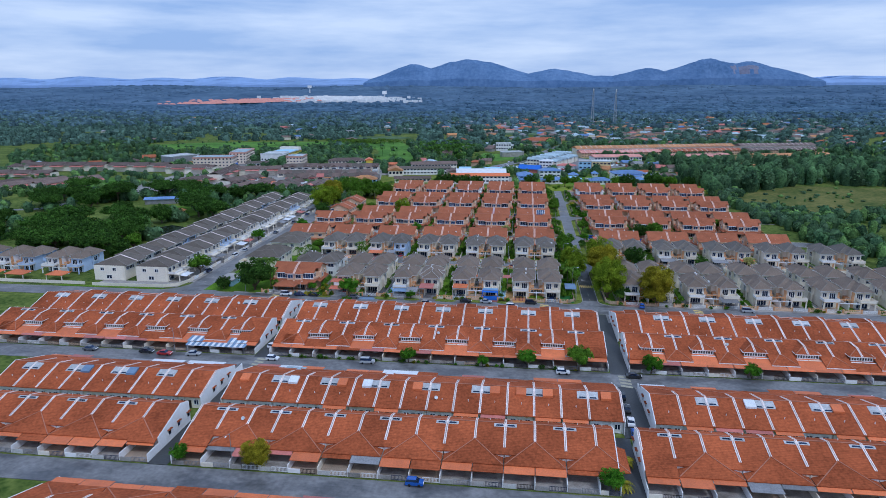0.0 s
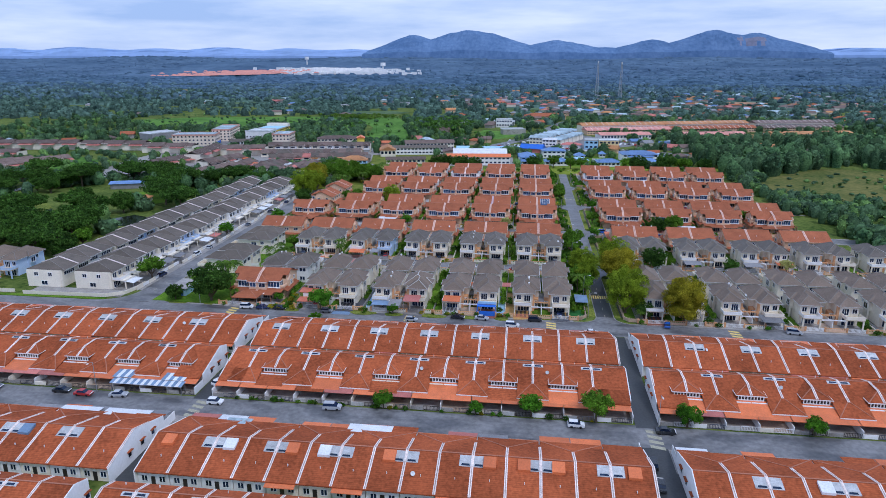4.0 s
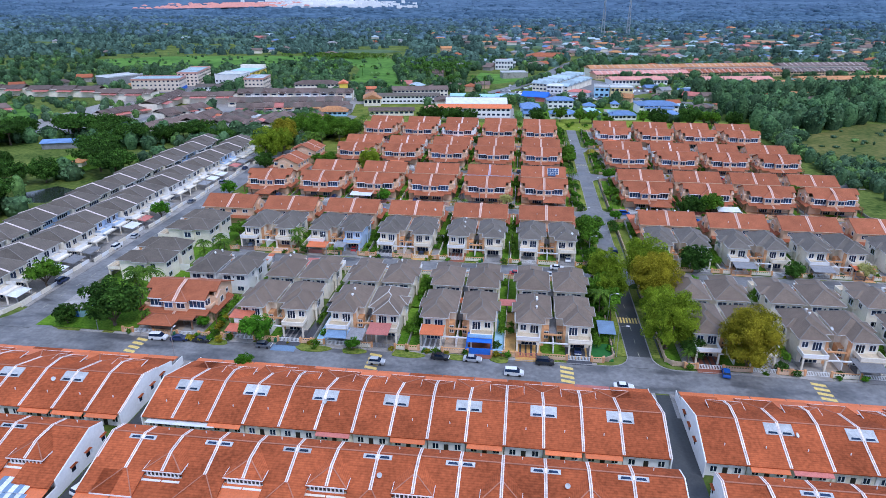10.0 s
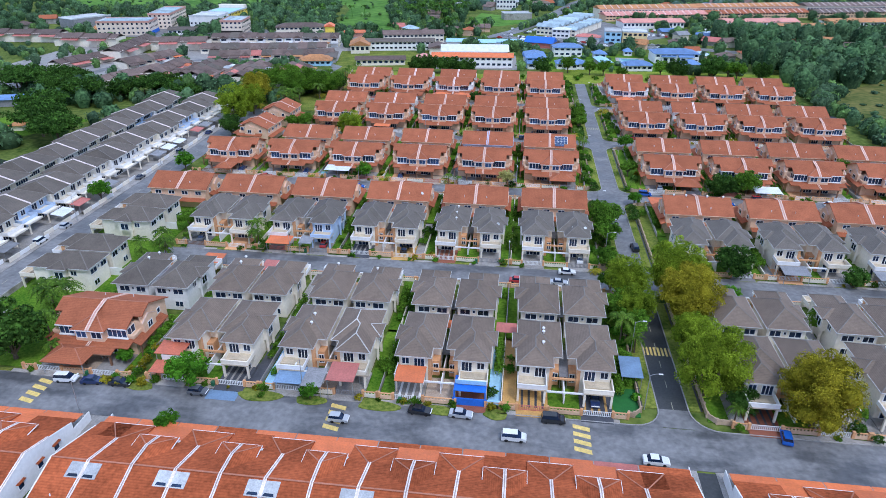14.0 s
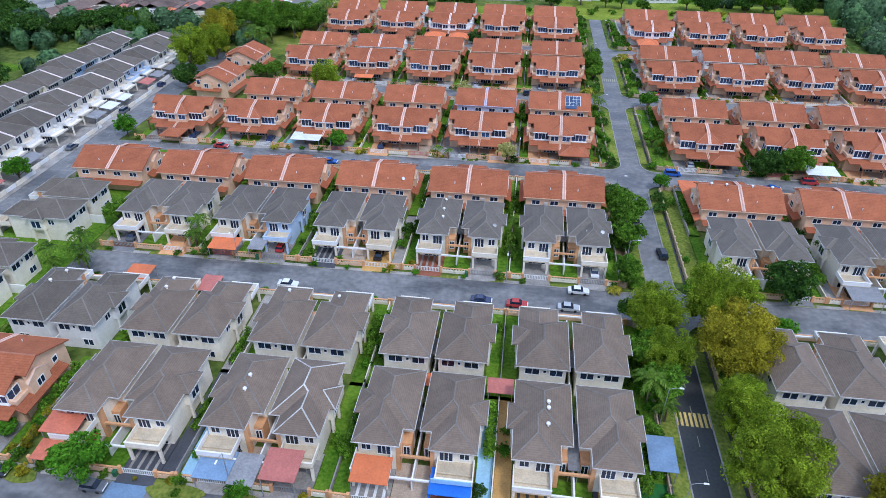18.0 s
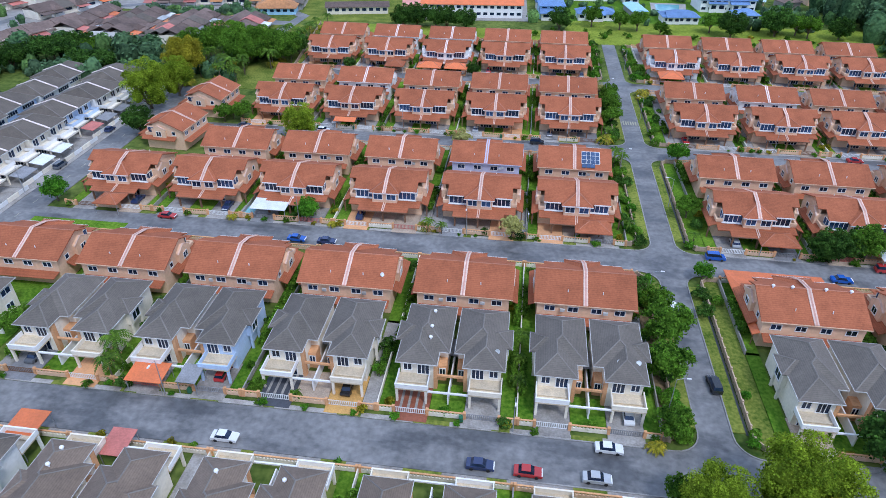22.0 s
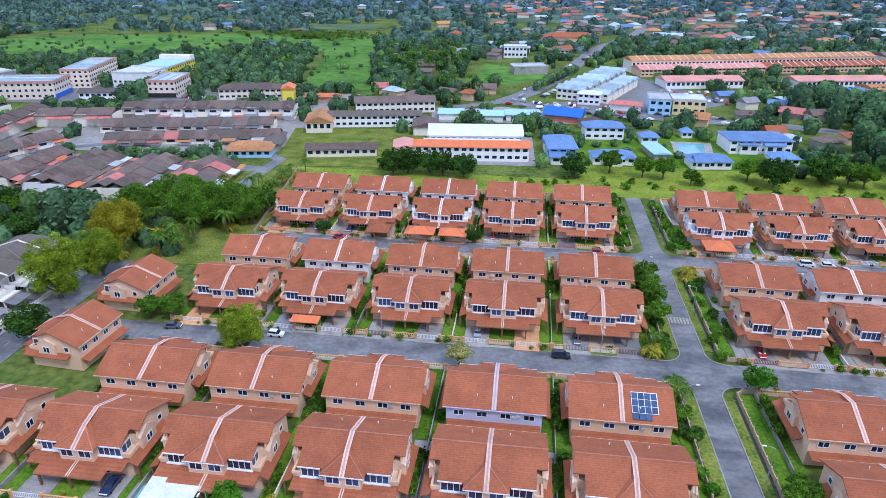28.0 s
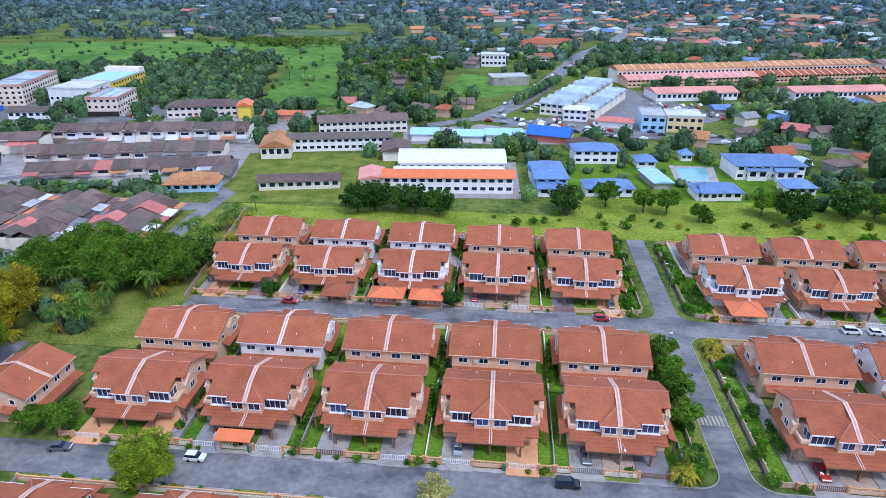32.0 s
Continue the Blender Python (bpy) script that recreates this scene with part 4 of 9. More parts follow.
# ---- single-storey terraces ----
def terrace_unit(w, rear, feature, style, rng, end, shows_front):
    """One house of a terrace, from the party wall at x=0 to x=w, front at -y, ridge over y=0. rear: length of the rear slope.
    feature: vent, dormer, hip or nothing over the party wall at x=0. end: 1 or -1 where a gable end closes the row."""
    root = thing("terraced_house", "single-storey terraced house with orange-red tiled roof and car porch", "house", "single-storey terraced houses")
    front = 7.4 if style == "A" else 8.8
    k = 0.285
    zr, zb, zf = 6.3, 6.3 - 0.31 * rear, 6.3 - k * front
    paint = M_WHITE if rng.random() < 0.75 else M_CREAM
    side = [(-8.6, 0), (rear - 0.7, 0), (rear - 0.7, zb - 0.15), (-1.8, zb - 0.15), (-1.8, 3.5), (-8.6, 3.5)]
    part("wall", Solid().add([(0.10, y, z) for y, z in side] + [(w - 0.10, y, z) for y, z in side], [(5, 4, 3, 2, 1, 0), (6, 7, 8, 9, 10, 11)] + [(i, (i + 1) % 6, (i + 1) % 6 + 6, i + 6) for i in range(6)]), paint, root)
    rr = part("rear_roof", Solid().slab([(0, 0, zr), (w, 0, zr), (w, rear, zb), (0, rear, zb)], 0.2), M_TERRA, root)
    fr = part("front_roof", Solid().slab([(0, -front, zf), (w, -front, zf), (w, 0, zr), (0, 0, zr)], 0.2), M_TERRA, root)
    join(fr, Solid().bar((0, 0, zr), (w, 0, zr), 0.28, 0.09), M_CAP)
    line = [(0, rear - 0.15, zb + 0.03), (0, 0, zr + 0.01)]
    if feature != "dormer":
        end_y = 7.0 if feature == "vent" else 5.4
        line.append((0, -end_y, zr - k * end_y + 0.01))
    else:
        line += [(0, -4.2, 6.25), (0, -7.7, 4.96)]
    capping = part("party_wall_capping", Solid().run(line, 0.54, 0.11), M_STRIPW, root, "white double capping over the party wall")
    join(capping, Solid().run([(x, y, z + 0.06) for x, y, z in line], 0.15, 0.06), M_GROOVE)
    if feature == "vent":
        # flat clerestory under the ridge: pale panel, its openings' shade in dark plates below
        sg, kk = (1, 0.31) if rear > 8 else (-1, k)
        deep = 2.9 if sg > 0 else 1.3
        y0, y1 = sg * 0.4, sg * deep
        z0, z1 = zr - kk * 0.4 + 0.06, zr - kk * deep + 0.10
        pts = [(-2.5, y0, z0), (2.5, y0, z0), (2.5, y1, z1), (-2.5, y1, z1)]
        v = part("clerestory_vent", Solid().slab(pts, 0.4), M_VENT, root, "blue-grey clerestory panel laid flat on the roof")
        openings = Solid()
        for c in (-1.25, 1.25):
            openings.slab([(c - 0.85, y1 - sg * 0.15, z1 + 0.07), (c + 0.85, y1 - sg * 0.15, z1 + 0.07), (c + 0.7, y1 - sg * 0.6, z1 + kk * 0.45 + 0.07), (c - 0.7, y1 - sg * 0.6, z1 + kk * 0.45 + 0.07)][::sg], 0.05)
        join(v, openings, M_GLASS)
        join(v, Solid().bar((0, y1, z1), (0, y0, z0), 0.34, 0.12), M_STRIPW)
    if feature == "dormer":
        y0, z0, h = -7.8, 4.9, 1.33
        d = part("dormer_roof", Solid().hip(-3.4, 3.4, y0, 0.2, z0, h, "y", 3.6, 0.0), M_TERRA, root, "hipped dormer roof over a white slatted opening")
        join(d, Solid().box(-3.5, 3.5, y0 - 0.08, y0, z0 - 0.16, z0 + 0.02).box(-3.48, -3.4, y0, y0 + 2.6, z0 - 0.14, z0 + 0.02).box(3.4, 3.48, y0, y0 + 2.6, z0 - 0.14, z0 + 0.02), M_TRIM)
        join(d, Solid().bar((-3.4, y0, z0), (0, y0 + 3.6, z0 + h), 0.2, 0.08).bar((3.4, y0, z0), (0, y0 + 3.6, z0 + h), 0.2, 0.08), M_CAP)
        if shows_front:
            # a near-black plate stands in for the unlit space behind the slats
            part("dormer_back", Solid().box(-2.75, 2.75, y0 + 0.32, y0 + 1.4, 3.5, z0 - 0.17), M_DARKPANEL, d)
            slats = Solid().box(-2.9, 2.9, y0 + 0.08, y0 + 0.3, 3.62, 3.78).box(-2.9, 2.9, y0 + 0.08, y0 + 0.3, z0 - 0.28, z0 - 0.17)
            for i in range(9):
                x = -2.8 + i * 0.7
                slats.box(x - 0.09, x + 0.09, y0 + 0.1, y0 + 0.28, 3.78, z0 - 0.28)
            part("dormer_slats", slats, M_TRIM, d)
        part("porch_awning", Solid().slab([(-3.5, -13.0, 2.52), (3.5, -13.0, 2.52), (3.5, -7.55, 3.62), (-3.5, -7.55, 3.62)], 0.1), rng.choice((M_AWN, M_AWN, M_AWN, M_TERRA, M_TERRA)), root, "sloping metal car porch awning")
    if style == "A" and feature != "dormer" and end >= 0:
        part("front_end_roof", Solid().slab([(-3.7, -11.9, zf - 0.285 * (11.9 - front)), (3.7, -11.9, zf - 0.285 * (11.9 - front)), (3.7, -front, zf), (-3.7, -front, zf)], 0.2), M_TERRA, root, "long tiled roof slope down to the porch")
        ze = zf - 0.285 * (11.9 - front)
        join(root.children[-1], Solid().bar((0, -6.6, 6.3 - 0.285 * 6.6 + 0.01), (-3.7, -11.85, ze + 0.03), 0.2, 0.08).bar((0, -6.6, 6.3 - 0.285 * 6.6 + 0.01), (3.7, -11.85, ze + 0.03), 0.2, 0.08), M_CAP)
        join(root.children[-1], Solid().box(-3.75, 3.75, -12.0, -11.9, ze - 0.2, ze + 0.02), M_TRIM)
    elif feature == "hip" or (style == "B" and feature == "" and end >= 0):
        wide = 6.3
        y0 = -11.9 if style == "A" else -11.4
        x0, x1 = -wide, wide
        z0, h = 2.95, 2.05
        d = part("front_hip_roof", Solid().hip(x0, x1, y0, -2.4, z0, h, "y", wide, 0.0), M_TERRA, root)
        join(d, Solid().bar((x0, y0, z0), (0, y0 + wide, z0 + h), 0.2, 0.07).bar((x1, y0, z0), (0, y0 + wide, z0 + h), 0.2, 0.07), M_CAP)
    # front of the house under the porch
    if shows_front:
        window(root, "-y", -8.62, 0.8, 2.6, 0.9, 2.2, 1)
        part("porch_wall", Solid().box(-0.08, 0.08, -15.0, -8.6, 0, 1.7), paint, root)
        part("porch_floor", Solid().box(0.1, w - 0.1, -15.0, -8.62, -0.05, 0.06), M_PAVE if rng.random() < 0.35 else M_CONC, root)
        fy = -15.1
        part("garden_wall", Solid().box(0.1, w * 0.42, fy, fy + 0.15, 0, 1.0), rng.choice((M_CONC, M_CREAM, M_CONC, M_WHITE, M_STRIPG)), root)
        gate = Solid().box(w * 0.44, w - 0.15, fy + 0.03, fy + 0.10, 1.05, 1.15).box(w * 0.44, w - 0.15, fy + 0.03, fy + 0.10, 0.12, 0.2)
        for i in range(12):
            x = w * 0.45 + (w * 0.54 - 0.25) * i / 11
            gate.box(x, x + 0.07, fy + 0.03, fy + 0.09, 0.2, 1.05)
        part("gate", gate, rng.choice((M_AWNG, M_DARKPANEL, M_NAVY, M_DARKPANEL, M_TRIM, M_NAVY)), root)
    else:
        window(root, "+y", rear - 0.68, 0.9, 2.0, 1.0, 2.2, 1)
        window(root, "+y", rear - 0.68, w - 2.1, w - 1.0, 1.0, 2.2, 1)
        part("rear_door", Solid().box(w / 2 - 0.4, w / 2 + 0.45, rear - 0.69, rear - 0.62, 0.05, 2.05), M_DARKPANEL, root)
        if rng.random() < 0.4:
            part("rear_awning", Solid().slab([(0.3, rear - 0.4, zb - 0.1), (w - 0.3, rear - 0.4, zb - 0.1), (w - 0.3, rear + 1.0, zb - 0.45), (0.3, rear + 1.0, zb - 0.45)], 0.08), rng.choice((M_AWN, M_AWN, M_AWNR, M_AWN)), root, "rear metal awning")
        if style == "B" and rng.random() < 0.3:
            part("skylight_cover", Solid().slab([(w * 0.3, 0.8, zr + 0.25), (w * 0.3 + 2.4, 0.8, zr + 0.25), (w * 0.3 + 2.4, 3.2, zr - 0.45), (w * 0.3, 3.2, zr - 0.45)], 0.5), rng.choice((M_AWN, M_AWNW, M_AWNB, M_AWN)), root, "raised metal roof cover")
    a = rng.choice((M_AWN, M_AWN, M_AWN, M_AWNR, M_AWN, M_TERRA, M_AWNG if style == "B" else M_AWN, M_AWNW if style == "B" and rng.random() < 0.5 else M_AWN))
    deep = 13.9 if style == "A" else rng.choice((12.4, 13.6, 14.2))
    part("awning", Solid().slab([(0.1, -deep, 2.42), (w - 0.1, -deep, 2.42), (w - 0.1, -11.3, 2.76), (0.1, -11.3, 2.76)], 0.08), a, root, "narrow metal awning along the porch")
    join(rr, Solid().box(w * 0.45, w * 0.45 + 0.14, rear * 0.6, rear * 0.6 + 0.14, zr - 0.31 * rear * 0.6 - 0.1, zr - 0.31 * rear * 0.6 + 0.42), M_TRIM)
    if end:
        x = w if end > 0 else -0.2
        f = 10.5
        zs = zr - k * f + 0.05
        g = Solid().add([(x, -f, 0), (x, rear, 0), (x, rear, zb + 0.05), (x, 0, zr + 0.12), (x, -f, zs), (x + 0.2, -f, 0), (x + 0.2, rear, 0), (x + 0.2, rear, zb + 0.05), (x + 0.2, 0, zr + 0.12), (x + 0.2, -f, zs)],
                        [(0, 4, 3, 2, 1), (5, 6, 7, 8, 9), (0, 1, 6, 5), (1, 2, 7, 6), (2, 3, 8, 7), (3, 4, 9, 8), (4, 0, 5, 9)])
        gw = part("gable_wall", g, M_WHITE, root, "white gable end wall")
        join(gw, Solid().box(x, x + 0.15, -15.0, -f, 0, 2.0), M_WHITE)
        for y in (-6.5, -2.5, 2.0):
            window(root, "+x" if end > 0 else "-x", x + 0.21 if end > 0 else x - 0.01, y, y + 1.1, 1.6, 2.7, 0)
            join(gw, Solid().box(x + 0.2 if end > 0 else x - 0.5, x + 0.7 if end > 0 else x, y - 0.3, y + 1.4, 2.9, 3.0), M_TERRA)
        part("front_end_roof", Solid().slab([(0, -11.9, zf - 0.285 * (11.9 - front)), (w, -11.9, zf - 0.285 * (11.9 - front)), (w, -front, zf), (0, -front, zf)], 0.2), M_TERRA, root)
    return root


def terrace(strips, x_end, y, turn, rear, style, seed, vents=0):
    """A row of terraced houses; strips: where the party walls stand, in world x; each house runs from one strip to the next, the last to x_end."""
    rng = random.Random(seed)
    xs = sorted(strips) + [x_end]
    for i, (x, nx) in enumerate(zip(xs, xs[1:])):
        n = i if turn == 0 else i + 1
        first, last = i == 0, i == len(xs) - 2
        kind = "vent" if n % 2 == vents else ("dormer" if style == "A" else ("hip" if turn == 0 else ""))
        if turn == 0:
            u = terrace_unit(nx - x, rear, "" if first else kind, style, rng, 1 if last else (-1 if first else 0), True)
            u.matrix_world = pose(x, y, 0)
        else:
            u = terrace_unit(nx - x, rear, "" if last else kind, style, rng, 1 if first else (-1 if last else 0), False)
            u.matrix_world = pose(nx, y, 0, 0, 0, 180)


W1, W2 = 6.43, 7.15
mid34 = [16.8 - W2 * k for k in range(13)] + [-75.2]
mid12 = [16.6 - W1 * k for k in range(14)] + [-73.6]
right34 = [31.0 + W2 * k for k in range(12)]
left34 = [-80.0 - W2 * k for k in range(1, 14)]
right2 = [31.5 + W1 * k for k in range(9)]
right1 = [25.8 + W1 * k for k in range(9)]
left12 = [-79.2 - W1 * k for k in range(1, 10)]
terrace(mid34, 25.0, 190.7, 0, 3.4, "A", 1, vents=1)
terrace(mid34, 25.0, 208.6, 180, 9.6, "A", 2, vents=1)
terrace(right34, right34[-1] + W2, 190.7, 0, 3.4, "A", 3, vents=0)
terrace(right34, right34[-1] + W2, 208.6, 180, 9.6, "A", 4, vents=0)
terrace(left34, -80.0, 190.7, 0, 3.4, "A", 5, vents=1)
terrace(left34, -80.0, 208.6, 180, 9.6, "A", 6, vents=1)
terrace(mid12, 20.5, 131.4, 0, 3.4, "B", 7, vents=1)
terrace(mid12, 24.5, 149.8, 180, 9.4, "B", 8, vents=0)
terrace(right1, right1[-1] + W1, 131.4, 0, 3.4, "B", 9, vents=1)
terrace(right2, right2[-1] + W1, 149.8, 180, 9.4, "B", 10, vents=0)
terrace(left12, -79.2, 131.4, 0, 3.4, "B", 11, vents=1)
terrace(left12, -79.2, 149.8, 180, 9.4, "B", 12, vents=1)
terrace([-92 + W1 * k for k in range(10)], -92 + W1 * 10, 91.5, 180, 9.4, "B", 13, vents=0)


# ---- linked two-storey houses along the western road ----
def linked_house(w, first=False, paint=M_CREAM, facing=1):
    """One house of the linked row, along y from 0 to w, front at +x, ridge over x=0."""
    root = thing("linked_house", "two-storey cream linked house with dark grey tiled roof", "house", "linked houses along the road")
    part("wall", Solid().box(-6.6, 6.4, 0.05, w - 0.05, 0, 6.3), paint, root)
    # half of a hipped roof over two houses; its hip end is at y=0, or at y=w for the second house
    m = lambda y: y if first else w - y
    e = [(0, m(3.4), 9.0), (0, m(w), 9.0), (7.6, m(0.25), 6.5), (7.6, m(w), 6.5), (-7.4, m(0.25), 6.5), (-7.4, m(w), 6.5)]
    e += [(x, y, 6.3) for x, y, z in e[2:]]
    half = Solid().add(e, [(0, 2, 3, 1), (0, 1, 5, 4), (0, 4, 2), (1, 3, 5), (2, 6, 7, 3), (4, 5, 9, 8), (2, 4, 8, 6), (3, 7, 9, 5), (6, 8, 9, 7)])
    if not first:
        half.f = [f[::-1] for f in half.f]
    roof = part("roof", half, M_LINK, root, "dark grey-brown tiled hipped roof")
    ridge_caps(roof, [(e[0], e[1]), (e[0], e[2]), (e[0], e[4])], M_GCAP, 0.28, 0.1)
    y0, y1 = sorted((m(0.25), m(w)))
    part("gutter", Solid().box(7.6, 7.74, y0, y1, 6.30, 6.48), M_STRIPG, root)
    if facing > 0:
        bal = part("balcony", Solid().box(6.42, 11.4, 0.9, w - 1.3, 3.0, 3.22).box(11.2, 11.4, 0.9, w - 1.3, 3.22, 3.5), M_CREAM, root, "cream flat porch roof with a raised edge")
        part("parapet", Solid().box(9.4, 9.54, 0.8, w - 0.8, 3.26, 4.2).box(6.42, 9.4, 0.8, 0.94, 3.26, 4.2).box(6.42, 9.4, w - 0.94, w - 0.8, 3.26, 4.2), M_WHITE if paint is M_CREAM else paint, bal)
        part("porch_post", Solid().box(10.9, 11.25, 1.0, 1.35, 0, 2.99), M_CREAM, root)
        window(root, "+x", 6.42, 1.2, 3.2, 3.5, 5.5, 1, name="balcony_door")
        window(root, "+x", 6.42, 4.6, 6.2, 4.0, 5.5, 1)
        window(root, "+x", 6.42, 1.2, 5.0, 0.2, 2.4, 3, name="sliding_door")
        part("garden_wall", Solid().box(15.8, 16.0, 0.1, w * 0.5, 0, 1.3), M_CREAM, root)
        part("gate", Solid().box(15.85, 15.95, w * 0.52, w - 0.1, 0.1, 1.25), M_TRIM, root)
        part("porch_floor", Solid().box(6.42, 15.8, 0.1, w - 0.1, -0.05, 0.06), M_CONC, root)
    else:
        window(root, "+x", 6.42, 1.2, 6.6, 4.3, 5.5, 4)
    return root


for row, (rx, facing, y_start, n) in enumerate(((-154.6, 1, 245.2, 24), (-173.6, -1, 245.2, 24))):
    halves = [linked_house(8.05, k % 2 == 0, (M_CREAM, M_WHITE, BLUE_PAINT)[k // 2], facing) for k in range(6)]
    for k in range(n):
        place(halves[k % 2 + 2 * (0, 1, 0, 2, 0, 0, 1, 0, 0, 2, 1, 0)[k // 2 % 12]], rx + (0.8 if k % 4 < 2 else -0.8), y_start + 8.05 * k)
    for o in halves:
        drop_template(o)
    for k in range(0, n + 1):
        if k % 2 == 1:
            s = Solid().bar((0, 0, 9.02), (7.6, 0, 6.52), 0.42, 0.24).bar((0, 0, 9.02), (-7.4, 0, 6.52), 0.42, 0.24)
            solid_thing("party_wall_capping", s, M_STRIPW, "white capping over the party wall of linked houses", "capping", "cappings of the linked houses", "structure", pose(rx, y_start + 8.05 * k, 0) @ pose(0.8 if k % 4 < 2 else -0.8, 0, 0))
    for y, sgn in ((y_start - 0.2, -1), (y_start + 8.05 * n + 0.2, 1)):
        g = Solid().add([(rx - 6.6, y, 0), (rx + 6.4, y, 0), (rx + 6.4, y, 6.3), (rx - 6.6, y, 6.3)], [(0, 1, 2, 3)])
        g.add([(rx - 6.6, y + 0.2, 0), (rx + 6.4, y + 0.2, 0), (rx + 6.4, y + 0.2, 6.3), (rx - 6.6, y + 0.2, 6.3)], [(3, 2, 1, 0)])
        solid_thing("end_wall", g, M_CREAM, "cream gable end wall of linked houses", "wall", kind="structure")
        if sgn < 0:
            e = thing("end_windows", "windows in the gable end of the linked row", "window", kind="structure")
            window(e, "-y", y - 0.02, rx - 3.5, rx - 2.0, 4.2, 5.4, 1)
            window(e, "-y", y - 0.02, rx + 2.0, rx + 3.4, 4.2, 5.4, 1)
            window(e, "-y", y - 0.02, rx - 1.0, rx + 1.2, 0.8, 2.2, 1)
solid_thing("pavement", Solid().box(-139.6, -136.4, 246, 440, -0.1, 0.06), M_CONC, "stained concrete apron before the gates of the linked houses", "pavement", kind="structure")
# sheet awnings that hang before some of the linked porches
ar = random.Random(4)
for k in range(24):
    if ar.random() < 0.55:
        a = ar.choice((M_AWNG, M_AWNW, M_AWNR, M_SHEET, M_AWNG, M_AWNW, M_AWNG, M_SHEET))
        y = 245.2 + 8.05 * k
        root = thing("porch_awning", "sheet awning hung before the porch of a linked house", "awning", "porch awnings")
        part("sheet", Solid().slab([(-143.4, y + 0.8, 3.05), (-139.4, y + 0.8, 2.5), (-139.4, y + 6.9, 2.5), (-143.4, y + 6.9, 3.05)], 0.08), a, root)
        part("frame", Solid().box(-139.7, -139.6, y + 1.0, y + 1.1, 0, 2.5).box(-139.7, -139.6, y + 6.6, y + 6.7, 0, 2.5), M_METAL, root)
# corner garden of the linked row
wall = Solid()
for p, q in zip([(-176, 237), (-145, 237.5), (-139.8, 241), (-138.6, 246)], [(-145, 237.5), (-139.8, 241), (-138.6, 246), (-138.6, 252)]):
    wall.bar((*p, 0), (*q, 0), 0.18, 1.3)
solid_thing("garden_wall", wall, M_CREAM, "cream rendered garden wall round the corner plot", "wall", kind="structure")
solid_thing("yard", Solid().box(-176, -140, 238.5, 245, -0.1, 0.05), M_CONC, "concrete yard beside the corner house", "yard", kind="structure")
solid_thing("verge", Solid().box(-190, -144, 235.2, 236.8, -0.1, 0.09), M_LAWN, "green grass verge outside the garden wall", "verge", kind="structure")

# two pairs turned towards the western road
west = grey_pair("semi_detached_house", "two-storey cream semi-detached pair facing the western road", rear=True, tiles=M_LINK)
for x, y in ((-114.6, 275.0), (-114.6, 303.4)):
    place(west, x, y, -90)
edge = grey_pair("semi_detached_house", "two-storey white semi-detached pair with brown-grey hip roofs by the western trees", M_WHITE, BLUE_PAINT)
for x, y, turn in ((-201.0, 262.0, 0), (-224.5, 262.0, 0), (-248.0, 262.0, 0)):
    place(edge, x, y, turn)
drop_template(edge)
drop_template(west)


# two narrower red-roofed houses turned towards the western road
villa = red_pair("detached_house", "two-storey peach house with red tiled roof facing the western road", rear=True)
for x, y, turn in ((-113.9, 394.0, -94), (-113.6, 419.4, -92)):
    copy_thing(villa, pose(x, y, 0, 0, 0, turn) @ Matrix.Diagonal((0.78, 0.95, 1.0, 1.0)))
drop_template(villa)

# yard, drain wall and low store between the western road and the first houses
solid_thing("yard", Solid().box(-127.2, -102.5, 236.6, 345.0, -0.1, 0.03), M_LAWN, "green yard grass beside the western road", "lawn", kind="structure")
solid_thing("garden_wall", Solid().box(-126.2, -126.0, 246.0, 340.0, 0, 1.4), M_CONC, "stained concrete boundary wall along the western road", "wall", kind="structure")
store = thing("store", "low store with a grey flat roof and blue doors", "shed")
part("wall", Solid().box(-123.5, -117.5, 242.0, 252.0, 0, 2.6), M_LTBLUE, store)
part("roof", Solid().box(-124.0, -117.0, 241.6, 252.4, 2.6, 2.75), M_CONC, store)
part("door", Solid().box(-122.6, -118.6, 241.9, 241.99, 0.1, 2.2), M_BLUE, store)

for x, y, w in ((-196, 243.5, 8), (-214, 243.0, 9), (-226, 243.5, 7), (-244, 243.0, 9)):
    root = thing("porch_roof", "orange tiled porch roof on posts", "porch", "orange porch roofs")
    part("roof", Solid().hip(-w / 2, w / 2, -3, 3, 2.7, 1.3, "x"), M_AWN, root)
    for sx in (-1, 1):
        part("post", Solid().box(sx * (w / 2 - 0.5) - 0.12, sx * (w / 2 - 0.5) + 0.12, -2.7, -2.46, 0, 2.7), M_CREAM, root)
    root.matrix_world = pose(x, y, 0)
solid_thing("garden_wall", Solid().box(-262, -180, 238.0, 238.2, 0, 1.3), M_CREAM, "cream garden wall along the street", "wall", kind="structure")


# ---- gardens, fences and yards ----
rng = random.Random(77)
PAVES = (M_CONC, M_PAVE, M_CONC, M_AWNG, M_ORANGE, M_CONC)


M_SLATEPAVE = mat("dark_slate_paving", (0.060, 0.064, 0.078), 0.6, 0.2, 0.5, 4, 0.2)
M_HONEY = mat("honey_yellow_tiles", (0.52, 0.30, 0.09), 0.6, 0.2, 0.5, 4, 0.2)
M_REDTILE = mat("red_brown_floor_tiles", (0.26, 0.085, 0.045), 0.6, 0.2, 0.5, 4, 0.2)
